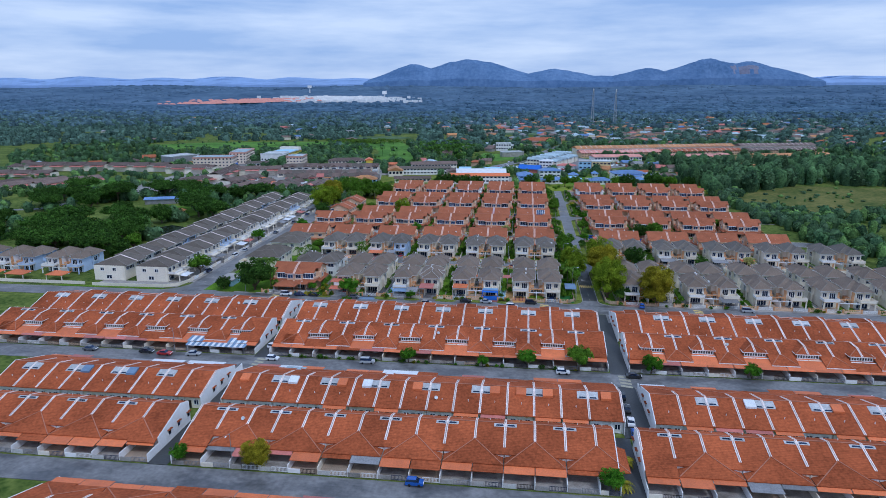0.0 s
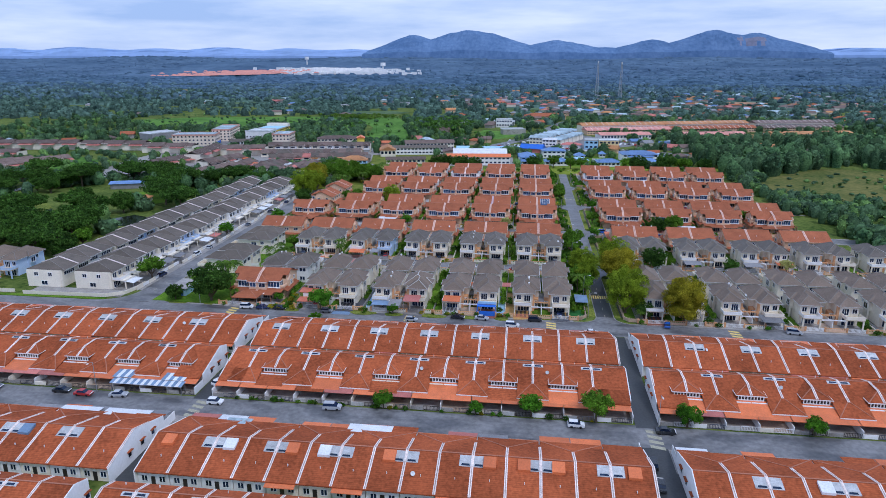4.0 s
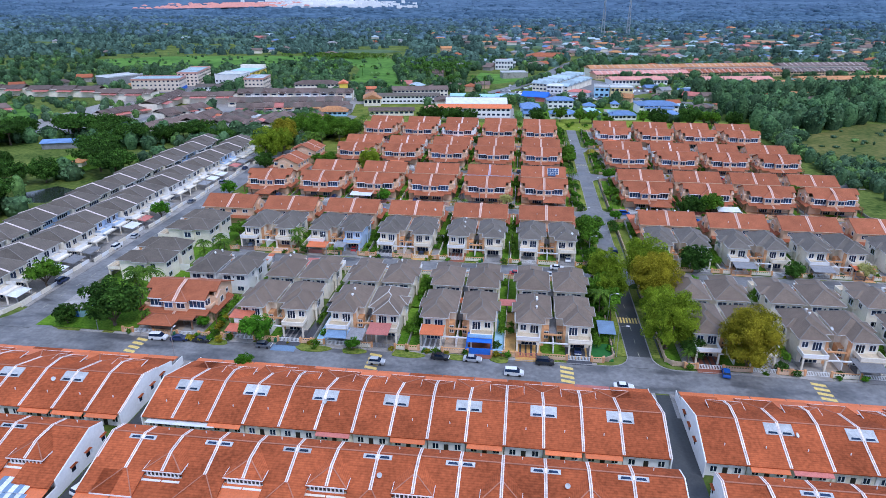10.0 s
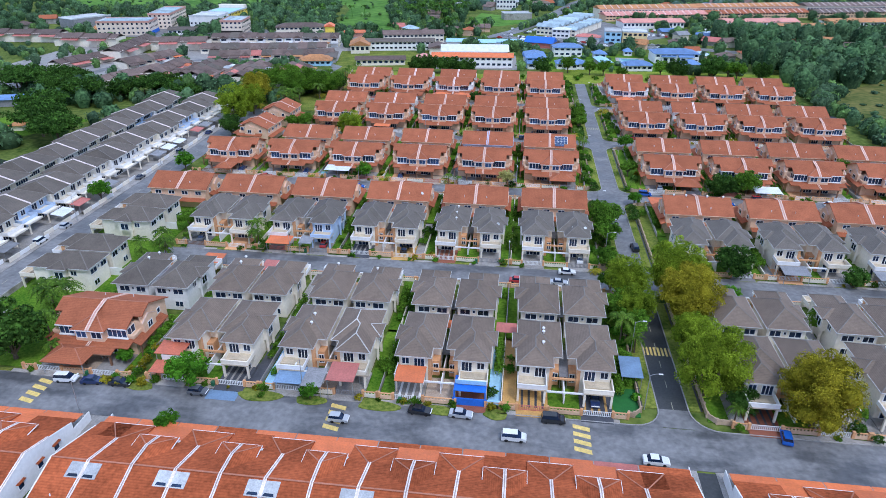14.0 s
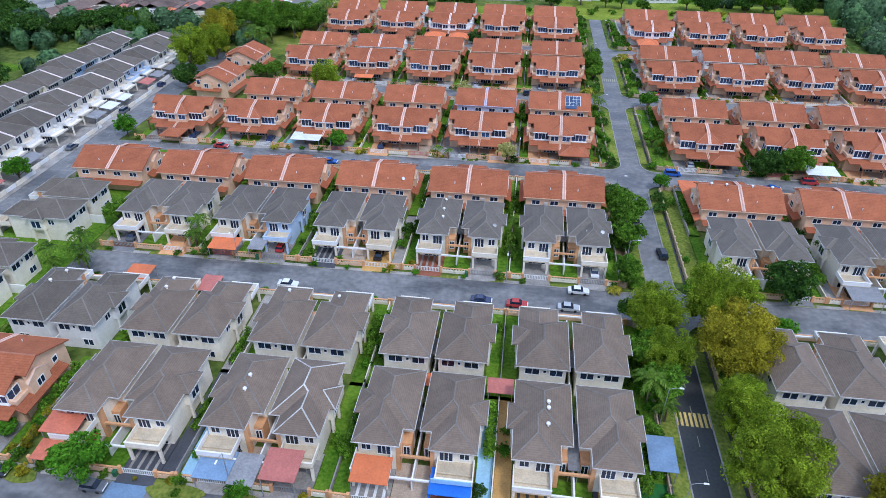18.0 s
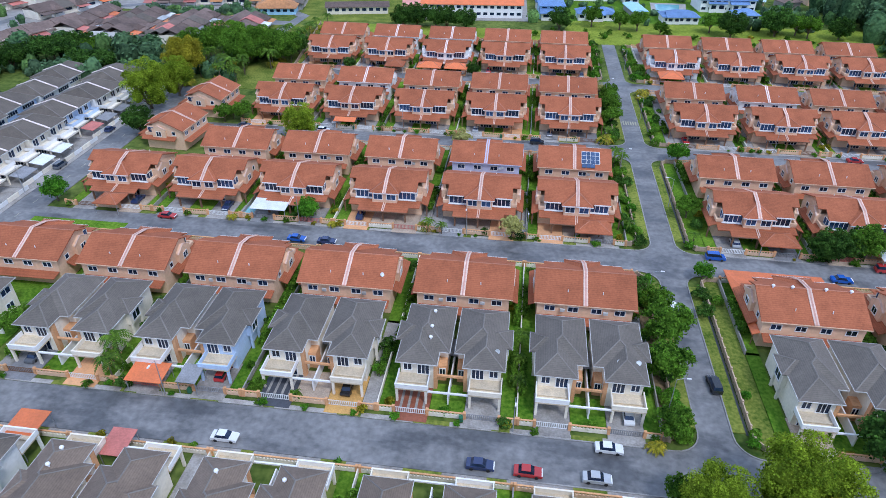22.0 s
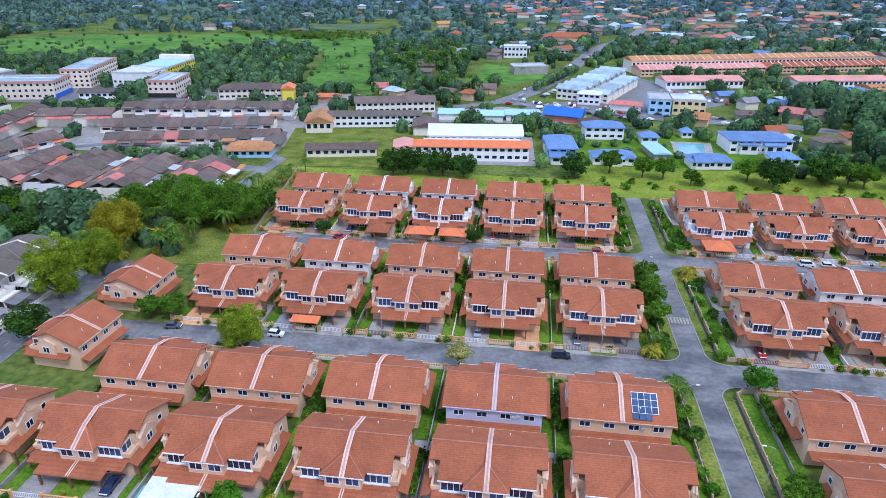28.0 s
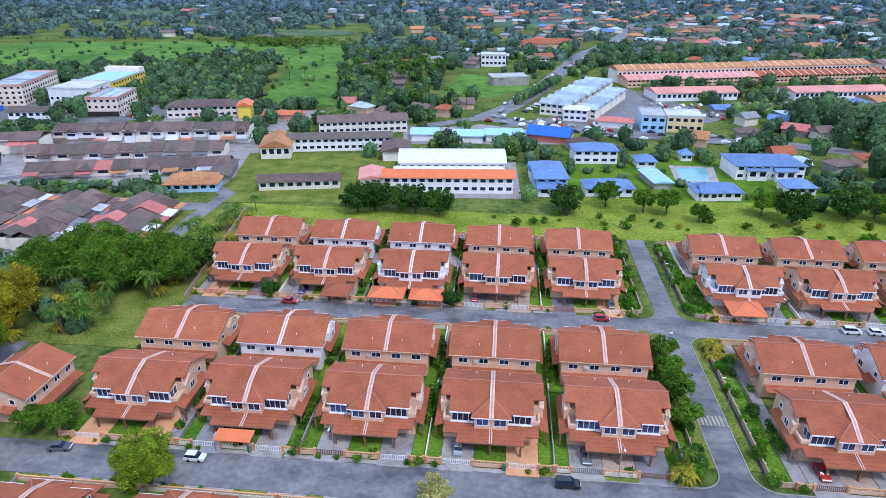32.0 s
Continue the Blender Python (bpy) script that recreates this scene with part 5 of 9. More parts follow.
# paving, stripes and side strip of the forecourts that show it, for the two halves of a pair
FORECOURTS = {(-41.1, 249.2): ((M_CONC, None, M_LTBLUE), (M_CONC, None, M_LAWN)), (-64.7, 249.2): ((M_CONC, None, None), (M_SLATEPAVE, M_CONC, M_SLATEPAVE)), (5.7, 249.2): ((M_HONEY, M_SLATEPAVE, M_HONEY), (M_SLATEPAVE, M_HONEY, None)),
              (47.2, 249.2): ((M_REDTILE, M_SLATEPAVE, None), (M_CONC, None, None)), (-17.7, 249.2): ((M_CONC, M_TRIM, M_LAWN), (M_REDTILE, None, None)),
              (-41.1, 307.2): ((M_SLATEPAVE, M_CONC, None), (M_HONEY, None, None)), (-17.7, 307.2): ((M_REDTILE, M_CONC, M_LAWN), (M_CONC, None, M_LAWN))}


def garden(x, y, turn):
    """The plot of a pair: paved car porches, lawns at both sides, boundary walls and a street wall with gates."""
    root = thing("garden", "paved forecourt and side lawns behind a low peach wall", "garden", "house gardens", "structure")
    fy = -12.9
    for s in (-1, 1):
        a = lambda p, q: (min(s * p, s * q), max(s * p, s * q))
        if turn == 0:
            paving, stripe, strip = FORECOURTS.get((x, y), ((None, None, None),) * 2)[(s + 1) // 2]
            drive = part("driveway", Solid().box(*a(3.0, 8.9), fy - 1.75, -5.5, -0.1, 0.11), paving or rng.choice(PAVES), root)
            for k in range(4 if stripe else 0):
                part("stripe", Solid().box(*a(3.7 + 1.3 * k, 4.15 + 1.3 * k), fy + 0.8, -5.6, 0.1, 0.118), stripe, drive)
        side = M_LAWN if rng.random() < 0.75 else M_CONC
        part("lawn", Solid().box(*a(9.0, 11.55), fy + 0.2, 10.2, -0.1, 0.08), strip if turn == 0 and strip else side, root)
    if turn == 0:
        part("court", Solid().box(-2.9, 2.9, fy, -5.5, -0.1, 0.07), M_LAWN if rng.random() < 0.5 else M_PAVE, root)
    if (x, y) != (5.7, 249.2):
        part("boundary_wall", Solid().box(11.6, 11.8, fy, 10.2, 0, 1.1), M_CREAM if rng.random() < 0.5 else M_CONC, root)
    paint = M_PEACH if rng.random() < 0.75 else M_CREAM
    runs = ((-11.7, -8.6), (-3.3, 3.3), (8.6, 11.7)) if turn == 0 else ((-11.7, 11.7),)
    w, caps = Solid(), Solid()
    for u0, u1 in runs:
        w.box(u0, u1, fy - 0.1, fy + 0.1, 0, 0.75)
        caps.box(u0, u1, fy - 0.14, fy + 0.14, 1.2, 1.32)
        for c in (u0 + 0.2, u1 - 0.2):
            caps.box(c - 0.24, c + 0.24, fy - 0.24, fy + 0.24, 0, 1.55)
        n = max(3, int((u1 - u0) / 0.55))
        for k in range(n + 1):
            c = u0 + (u1 - u0) * k / n
            c = min(max(c, u0 + 0.14), u1 - 0.14)
            w.box(c - 0.13, c + 0.13, fy - 0.09, fy + 0.09, 0.75, 1.2)
    join(part("street_wall", w, paint, root, "low garden wall with terracotta capping and pillars"), caps, M_ORANGE)
    for s in (-1, 1) if turn == 0 else ():
        g = Solid()
        a0, a1 = sorted((s * 3.4, s * 8.5))
        g.box(a0, a1, fy - 0.03, fy + 0.03, 0.15, 0.25).box(a0, a1, fy - 0.03, fy + 0.03, 1.15, 1.25)
        for k in range(15):
            c = a0 + (a1 - a0) * (k + 0.5) / 15
            g.box(c - 0.07, c + 0.07, fy - 0.025, fy + 0.025, 0.25, 1.15)
        part("gate", g, M_TRIM if rng.random() < 0.6 else rng.choice((M_AWNG, M_TIMBER, M_AWNR)), root)
    root.matrix_world = pose(x, y, 0, 0, 0, turn)
    return root


for x, y, turn, _ in PLOTS:
    garden(x, y, turn)


# canopies that owners have added
def canopy(x, y, w, d, z, material, label, turn=0.0, drop=0.35):
    root = thing("canopy", label, "canopy", "added canopies")
    if material is M_RED or "tiled" in label:
        roof = part("roof", Solid().hip(-w / 2, w / 2, -d / 2, d / 2, z, 0.22 * min(w, d), "x" if w >= d else "y"), material, root)
        a, r = min(w, d) / 2, 0.22 * min(w, d)
        tops = [(-w / 2 + a, 0, z + r), (w / 2 - a, 0, z + r)] if w >= d else [(0, -d / 2 + a, z + r), (0, d / 2 - a, z + r)]
        ridge_caps(roof, [(min(tops, key=lambda p: math.dist(p, c)), c) for c in [(sx * w / 2, sy * d / 2, z) for sx in (-1, 1) for sy in (-1, 1)]], M_CAP, 0.2, 0.09)
        drop = 0.0
    else:
        part("sheet", Solid().slab([(-w / 2, -d / 2, z), (w / 2, -d / 2, z), (w / 2, d / 2, z + drop), (-w / 2, d / 2, z + drop)], 0.08), material, root)
    for sx in (-1, 1):
        for sy in (-1, 1):
            part("post", Solid().box(sx * (w / 2 - 0.25) - 0.06, sx * (w / 2 - 0.25) + 0.06, sy * (d / 2 - 0.25) - 0.06, sy * (d / 2 - 0.25) + 0.06, 0, z - 0.05 + (drop * 0.9 if sy > 0 else 0)), M_METAL, root)
    root.matrix_world = pose(x, y, 0, 0, 0, turn)
    return root


canopy(18.9, 248.3, 4.2, 6.4, 2.9, M_AWNB, "dusty blue sheet canopy beside the corner house")
canopy(-23.4, 238.4, 5.6, 4.6, 4.6, M_AWN, "orange fabric canopy over a balcony")
canopy(-72.2, 240.6, 5.8, 4.1, 4.6, M_AWNC, "faded red canopy over a balcony")
canopy(-72.0, 236.8, 5.6, 3.6, 2.7, M_AWNC, "faded red canopy over a car porch")
canopy(-36.4, 237.6, 5.4, 5.4, 4.4, M_AWNR, "pink striped canopy over a balcony")
canopy(-42.0, 237.3, 4.0, 5.4, 2.8, M_AWNG, "grey sheet canopy over a car porch")
canopy(-46.8, 237.6, 5.4, 5.0, 2.7, M_AWNB, "dusty blue canopy over a car porch")
canopy(-82.5, 280.0, 5.2, 7.5, 3.2, M_AWN, "bright orange canopy beside a white house", 0)
canopy(-66.5, 279.8, 4.0, 5.0, 3.0, M_AWNR, "red canopy beside the street")
canopy(-93.0, 238.2, 9.0, 6.5, 3.1, M_RED, "red tiled car porch roof on posts")
canopy(-69.5, 294.6, 6.6, 4.6, 3.0, M_AWN, "orange arched canopy over a gate")
canopy(-62.0, 295.0, 3.6, 4.2, 3.2, M_AWNG, "grey sheet canopy between houses")
canopy(-69.2, 354.4, 9.0, 6.2, 3.0, M_AWNW, "white sheet canopy over a car porch")
canopy(-110.0, 351.2, 6.5, 6.0, 3.0, M_RED, "red tiled canopy over a gate")
canopy(9.6, 354.4, 8.6, 6.6, 3.0, M_RED, "red tiled pavilion roof over a car porch")
canopy(51.2, 354.6, 8.8, 6.8, 3.0, M_RED, "red tiled pavilion roof over a car porch")
canopy(76.0, 351.2, 8.5, 5.4, 3.0, M_AWNW, "white sheet canopy over a car porch")
canopy(45.0, 468.6, 9.0, 8.0, 3.2, M_AWN, "orange tiled pavilion roof over a car porch")
canopy(-46.5, 467.8, 9.5, 6.5, 3.1, M_AWN, "orange tiled porch roof")
canopy(-36.0, 467.8, 9.0, 6.5, 3.1, M_AWN, "orange tiled porch roof")
canopy(-60.0, 467.6, 7.5, 7.0, 3.1, M_RED, "red tiled pavilion roof over a gate")
canopy(-65.0, 409.8, 7.0, 3.0, 2.9, M_AWN, "orange sheet canopy over a car porch")
canopy(-5.9, 258.9, 4.4, 3.2, 3.0, M_AWNR, "pale red canopy in a rear yard")
canopy(-17.4, 259.0, 6.5, 2.6, 2.8, M_AWN, "orange rear yard canopy")
canopy(65.5, 294.5, 6.5, 5.0, 2.9, M_AWNG, "grey sheet canopy over a car porch")
canopy(88.0, 294.5, 6.5, 5.0, 2.9, M_AWNG, "grey sheet canopy over a car porch")
canopy(100.0, 295.5, 6.0, 4.0, 3.4, M_AWN, "orange fabric canopy over a balcony")
canopy(75.5, 237.4, 6.2, 5.4, 2.9, M_AWNG, "grey ribbed sheet canopy over a car porch")

canopy(5.7, 246.9, 1.8, 7.0, 3.0, M_AWNG, "grey ribbed sheet canopy over the passage between two halves")

# awnings over the porches and rear yards of the terraces
canopy(-88.1, 160.2, 10.8, 5.0, 3.0, M_AWNW, "large white sheet canopy before a terraced porch", 180)
canopy(-99.6, 160.2, 9.6, 5.0, 2.95, M_AWNW, "white ribbed canopy before a terraced porch", 180)
canopy(-32.2, 160.2, 9.6, 5.2, 3.1, M_AWNW, "large white sheet canopy before a terraced porch", 180)
canopy(-61.6, 160.0, 5.6, 4.2, 3.0, M_SHEETB, "pale grey sheet canopy before a terraced porch", 180)
canopy(-67.0, 198.7, 14.0, 1.9, 2.75, M_AWNW, "long white sheet awning over a rear yard", 180, 0.2)
canopy(-126.8, 198.7, 8.6, 1.9, 2.75, M_BLUE, "bright blue sheet awning over a rear yard", 180, 0.2)


def striped(x, y, w, d, z, label):
    """A fabric awning with alternating blue and white stripes."""
    root = canopy(x, y, w, d, z, M_AWNW, label, 0.0, 0.3)
    n = int(w / 0.9)
    for k in range(0, n, 2):
        a, b = -w / 2 + w * k / n, -w / 2 + w * (k + 1) / n
        part("stripe", Solid().slab([(a, -d / 2, z + 0.02), (b, -d / 2, z + 0.02), (b, d / 2, z + 0.32), (a, d / 2, z + 0.32)], 0.015), M_AWNB, root)


striped(-92.4, 176.2, 19.0, 2.4, 2.3, "blue and white striped awning before a porch")
striped(-99.9, 179.0, 5.0, 3.6, 2.9, "blue and white striped awning over a porch")
striped(-86.4, 178.9, 6.0, 3.2, 2.8, "blue and white striped awning over a car porch")

# orange tiled canopy wrapped round the corner house by the side road
wrap = thing("corner_canopy", "bright orange tiled canopy round the corner house", "canopy", "added canopies")
part("roof", Solid().slab([(36.2, 340.6, 2.9), (36.8, 319.5, 2.9), (38.1, 319.5, 3.5), (38.0, 334.3, 3.5), (56.0, 334.3, 3.5), (56.0, 340.4, 2.9)], 0.14), M_AWN, wrap)
for x, y in ((36.7, 340.2), (37.1, 320.0), (46.0, 340.0), (55.6, 340.0)):
    part("post", Solid().box(x, x + 0.14, y - 0.14, y, 0, 2.8), M_TIMBER, wrap)

# the blue-painted extension of one grey house
blue = thing("blue_extension", "bright blue painted car porch extension with walls", "extension")
part("porch_roof", Solid().box(-15.0, -8.9, 236.6, 241.2, 3.0, 3.15), M_BLUE, blue)
part("wall", Solid().box(-15.2, -8.6, 236.2, 236.4, 0, 1.7), M_BLUE, blue)
part("lane", Solid().box(-8.55, -6.2, 236.4, 255.0, -0.05, 0.14), M_LTBLUE, blue, "pale blue painted side lane")
part("wall", Solid().box(-8.6, -6.2, 236.2, 236.4, 0, 1.6), M_LTBLUE, blue)
part("post", Solid().box(-15.0, -14.7, 236.7, 237.0, 0, 3.0), M_BLUE, blue)
part("post", Solid().box(-9.2, -8.92, 236.7, 237.0, 0, 3.0), M_BLUE, blue)
part("parapet", Solid().box(-14.8, -9.0, 238.3, 238.44, 3.4, 4.25), M_LTBLUE, blue)

solid_thing("turf_court", Solid().box(14.9, 19.7, 237.0, 245.0, -0.05, 0.13), mat("artificial_turf", (0.02, 0.14, 0.025), 0.9, 0.2, 0.8, 5, 0.3), "dark green artificial turf court before the corner house", "lawn", kind="structure")

# small swimming pool in a front yard
pool = thing("swimming_pool", "small turquoise swimming pool with a pale rim", "pool")
part("rim", Solid().box(-77.6, -73.6, 352.2, 357.4, -0.05, 0.16), M_CONC, pool)
part("water", Solid().box(-77.2, -74.0, 352.6, 357.0, 0.1, 0.18), M_POOL, pool)

# solar panels on one roof
solar = thing("solar_panel_array", "blue solar panels in a grid on a red tiled roof", "solar panel")
zs = lambda yy: 6.35 + (9.3 - 6.35) * (yy - 377.1) / 7.7 + 0.14
part("frame", Solid().slab([(7.5, 379.2, zs(379.2) - 0.03), (12.3, 379.2, zs(379.2) - 0.03), (12.3, 383.4, zs(383.4) - 0.03), (7.5, 383.4, zs(383.4) - 0.03)], 0.05), M_TRIM, solar)
for i in range(4):
    for j in range(4):
        if i < 3 or j > 0:
            y0 = 377.9 + j * 1.36
            x0 = 7.6 + i * 1.16
            part("panel", Solid().slab([(x0, y0, zs(y0)), (x0 + 1.06, y0, zs(y0)), (x0 + 1.06, y0 + 1.26, zs(y0 + 1.26)), (x0, y0 + 1.26, zs(y0 + 1.26))], 0.06), M_SOLAR, solar)


# ---- plants ----
def leaf_mesh(name, centres, normals, sizes, material, seed):
    """One mesh of many small four-sided leaf clumps, each turned at random about its normal."""
    g = np.random.default_rng(seed)
    n = len(centres)
    normals = normals / np.maximum(np.linalg.norm(normals, axis=1, keepdims=True), 1e-6)
    a = np.cross(normals, g.normal(size=(n, 3)))
    a /= np.maximum(np.linalg.norm(a, axis=1, keepdims=True), 1e-6)
    b = np.cross(normals, a)
    s = sizes[:, None]
    k = g.uniform(0.55, 1.0, (n, 4, 1))
    corners = np.stack([a * s, b * s * 0.8, -a * s, -b * s * 0.8], 1) * k + centres[:, None, :]
    corners += normals[:, None, :] * g.uniform(-0.25, 0.25, (n, 4, 1)) * s[:, None, :]
    me = bpy.data.meshes.new(name)
    me.vertices.add(4 * n)
    me.vertices.foreach_set("co", corners.reshape(-1))
    me.loops.add(4 * n)
    me.loops.foreach_set("vertex_index", np.arange(4 * n, dtype=np.int32))
    me.polygons.add(n)
    me.polygons.foreach_set("loop_start", np.arange(0, 4 * n, 4, dtype=np.int32))
    me.materials.append(material)
    me.update(calc_edges=True)
    return me


def crown(lobes, count, size, seed):
    """Leaf places in the outer shell of several lobes (x, y, z, rx, rz), thinning inwards, with stray sprays outside."""
    g = np.random.default_rng(seed)
    lobes = np.array(lobes, float)
    share = lobes[:, 3] ** 2
    pick = g.choice(len(lobes), count, p=share / share.sum())
    d = g.normal(size=(count, 3))
    d /= np.linalg.norm(d, axis=1, keepdims=True)
    d[:, 2] = np.where(d[:, 2] < -0.45, -d[:, 2], d[:, 2])
    r = 1.0 - 0.38 * g.random(count) ** 1.5 + np.where(g.random(count) < 0.12, g.uniform(0.0, 0.22, count), 0.0)
    L = lobes[pick]
    c = L[:, :3] + d * r[:, None] * np.stack([L[:, 3], L[:, 3], L[:, 4]], 1)
    normals = d * 0.8 + g.normal(scale=0.6, size=d.shape) + np.array([0, 0, 0.45])
    return c, normals, g.uniform(0.5, 1.25, count) * size


def lobes_for(radius, height, base, count, seed, spread=0.62, sprays=0):
    """A few main lobes round a heart; sprays: small lobes that break up the outline."""
    r = random.Random(seed)
    mid, half = base + (height - base) * 0.55, (height - base) * 0.46
    out = [(0, 0, mid, radius * 0.62, half * 0.92)]
    for k in range(count):
        a = 6.283 * k / count + r.uniform(-0.3, 0.3)
        q = radius * spread * r.uniform(0.75, 1.1)
        z = base + (height - base) * r.uniform(0.2, 0.7)
        out.append((q * math.cos(a), q * math.sin(a), z, radius * r.uniform(0.30, 0.46), (height - base) * r.uniform(0.18, 0.29)))
    for k in range(sprays):
        a, up = r.uniform(0, 6.283), r.uniform(-0.35, 1.0)
        q = math.sqrt(max(0.0, 1 - up * up)) * radius * r.uniform(0.78, 1.0)
        w = radius * r.uniform(0.13, 0.24)
        out.append((q * math.cos(a), q * math.sin(a), mid + up * half * r.uniform(0.85, 1.08), w, w * r.uniform(0.6, 0.95)))
    return out


def tree(name, label, radius, height, base, lobes, leaves, size, material, seed, group="broad-leaved trees"):
    root = thing(name, label, "tree", group)
    r = random.Random(seed)
    t = Solid()
    top = base + (height - base) * 0.4
    w = 0.035 * height
    t.tube([(0, 0, -0.2), (0.05, 0.03, base * 0.5), (0.1, -0.05, base), (0.0, 0.1, top)], [w * 1.3, w, w * 0.85, w * 0.4])
    L = lobes_for(radius, height, base, lobes, seed, sprays=lobes * 3)
    for x, y, z, q, _ in L[1:lobes + 1]:
        t.tube([(0.08, 0, base * 0.85), (x * 0.45, y * 0.45, (base + z) / 2), (x * 0.9, y * 0.9, z)], [w * 0.55, w * 0.35, w * 0.12], 5)
    part("trunk", t, M_BARK, root)
    c = new("crown", leaf_mesh("crown", *crown(L, leaves, size, seed), material, seed))
    heart = Solid()
    for x, y, z, q, h in L[:lobes + 1]:
        heart.tube([(x, y, z - h * 0.5), (x, y, z), (x, y, z + h * 0.4), (x, y, z + h * 0.62)], [q * 0.35, q * 0.66, q * 0.54, q * 0.22], 7)
    join(c, heart, material)
    c.parent = root
    return root


def palm(name, label, trunk_h, fronds, length, material, seed, stems=1):
    root = thing(name, label, "palm", "palms")
    r = random.Random(seed)
    leaf, stem = Solid(), Solid()
    for st in range(stems):
        ox, oy = (0, 0) if stems == 1 else (r.uniform(-0.7, 0.7), r.uniform(-0.7, 0.7))
        h = trunk_h * r.uniform(0.75, 1.1) if stems > 1 else trunk_h
        lean = r.uniform(-0.06, 0.06) * h
        stem.tube([(ox, oy, -0.2), (ox + lean * 0.4, oy, h * 0.5), (ox + lean, oy, h)], [0.2, 0.15, 0.12] if stems == 1 else [0.09, 0.08, 0.07], 7)
        for f in range(fronds):
            a = 6.283 * f / fronds + r.uniform(-0.25, 0.25)
            up = r.uniform(0.15, 1.1)
            ln = length * r.uniform(0.8, 1.1)
            p = Vector((ox + lean, oy, h))
            dx, dy = math.cos(a), math.sin(a)
            side = Vector((-dy, dx, 0))
            prev = p.copy()
            n = 9
            for k in range(1, n + 1):
                t = k / n
                q = p + Vector((dx * ln * t * (1 - 0.15 * t), dy * ln * t * (1 - 0.15 * t), ln * (up * t - (0.62 + 0.62 * up) * t * t)))
                wide = ln * 0.135 * math.sin(math.pi * min(1, 0.15 + 0.85 * t)) + 0.04
                for sgn in (-1, 1):
                    drop = Vector((0, 0, -wide * 0.45))
                    tip = (prev + q) / 2 + side * sgn * wide + drop + (q - prev) * 0.7
                    leaf.add([prev, q, tip + (q - prev) * 0.25, tip - (q - prev) * 0.15], [(0, 1, 2, 3)])
                prev = q
    part("trunk", stem, M_BARK, root)
    part("crown", leaf, material, root, "arching feathered fronds")
    return root


def plant_at(ob, x, y, scale=1.0, turn=None, z=0.0, flat=1.0):
    spin = turn if turn is not None else (x * 37.7 + y * 91.3) % 360
    return copy_thing(ob, pose(x, y, z, 0, 0, spin) @ Matrix.Diagonal((scale, scale, scale * flat, 1)))


big_olive = tree("tree", "large round tree with olive-yellow leaves beside the road", 6.0, 12.0, 0.9, 15, 22000, 0.19, M_LEAFY, 11)
big_green = tree("tree", "large broad-leaved tree with green leaves over the road", 6.0, 12.4, 1.0, 15, 22000, 0.19, mat("yellow_green_leaves", (0.125, 0.225, 0.014), 0.85, 0.42, 0.25, 1.2, 0.1, rnd=0.12, tint=(0.38, 0.50, 0.035), sheen=0.08, island=0.45, thin=0.38), 12)
dark_round = tree("tree", "round dark green tree with a dense crown", 5.4, 9.3, 0.9, 11, 3800, 0.40, M_LEAFD, 13)
street_tree = tree("tree", "small round street tree with bright green leaves", 2.9, 5.2, 1.3, 8, 3000, 0.22, M_LEAFB, 14)
mid_tree = tree("tree", "mid-sized garden tree with green leaves", 3.9, 7.4, 2.0, 9, 3400, 0.28, M_LEAF, 15)
pale_tree = tree("tree", "small tree with pale yellow-green leaves", 2.7, 5.6, 1.6, 8, 2600, 0.22, M_LEAFP, 16)
umbrella = tree("tree", "wide spreading tree with a flat dark green crown", 8.5, 9.6, 5.2, 13, 3400, 0.52, M_LEAFD, 17)
clump_tree = tree("tree", "huge dark green tree with a wide billowing crown", 9.0, 13.5, 1.2, 16, 15000, 0.34, M_LEAF, 18)
coconut = palm("coconut_palm", "coconut palm with long arching fronds", 6.0, 17, 4.0, M_PALM, 21)
garden_palm = palm("garden_palm", "garden palm with drooping green fronds", 4.0, 15, 3.0, M_PALM, 22)
low_palm = palm("low_palm", "low bushy palm with yellow-green fronds", 1.2, 18, 2.8, mat("yellowing_fronds", (0.17, 0.20, 0.02), 0.5, 0.4, 0.4, 2, 0.1, rnd=0.2, tint=(0.36, 0.30, 0.02), sheen=0.1, island=0.35), 23, 2)


FAR_SHRUBS = {}


def bush_at(k, x, y, scale):
    """A garden shrub; those of the far streets are gathered and joined."""
    if y < 340 and scale > 0.42:
        return plant_at(shrubs[k], x, y, scale)
    FAR_SHRUBS.setdefault(k, []).append((x, y, scale, (x * 37.7 + y * 91.3) % 6.283))


def hedge_at(x, y, scale):
    if y < 402:
        return plant_at(hedge, x, y, scale, 90)
    FAR_SHRUBS.setdefault(-1, []).append((x, y, scale, math.pi / 2))


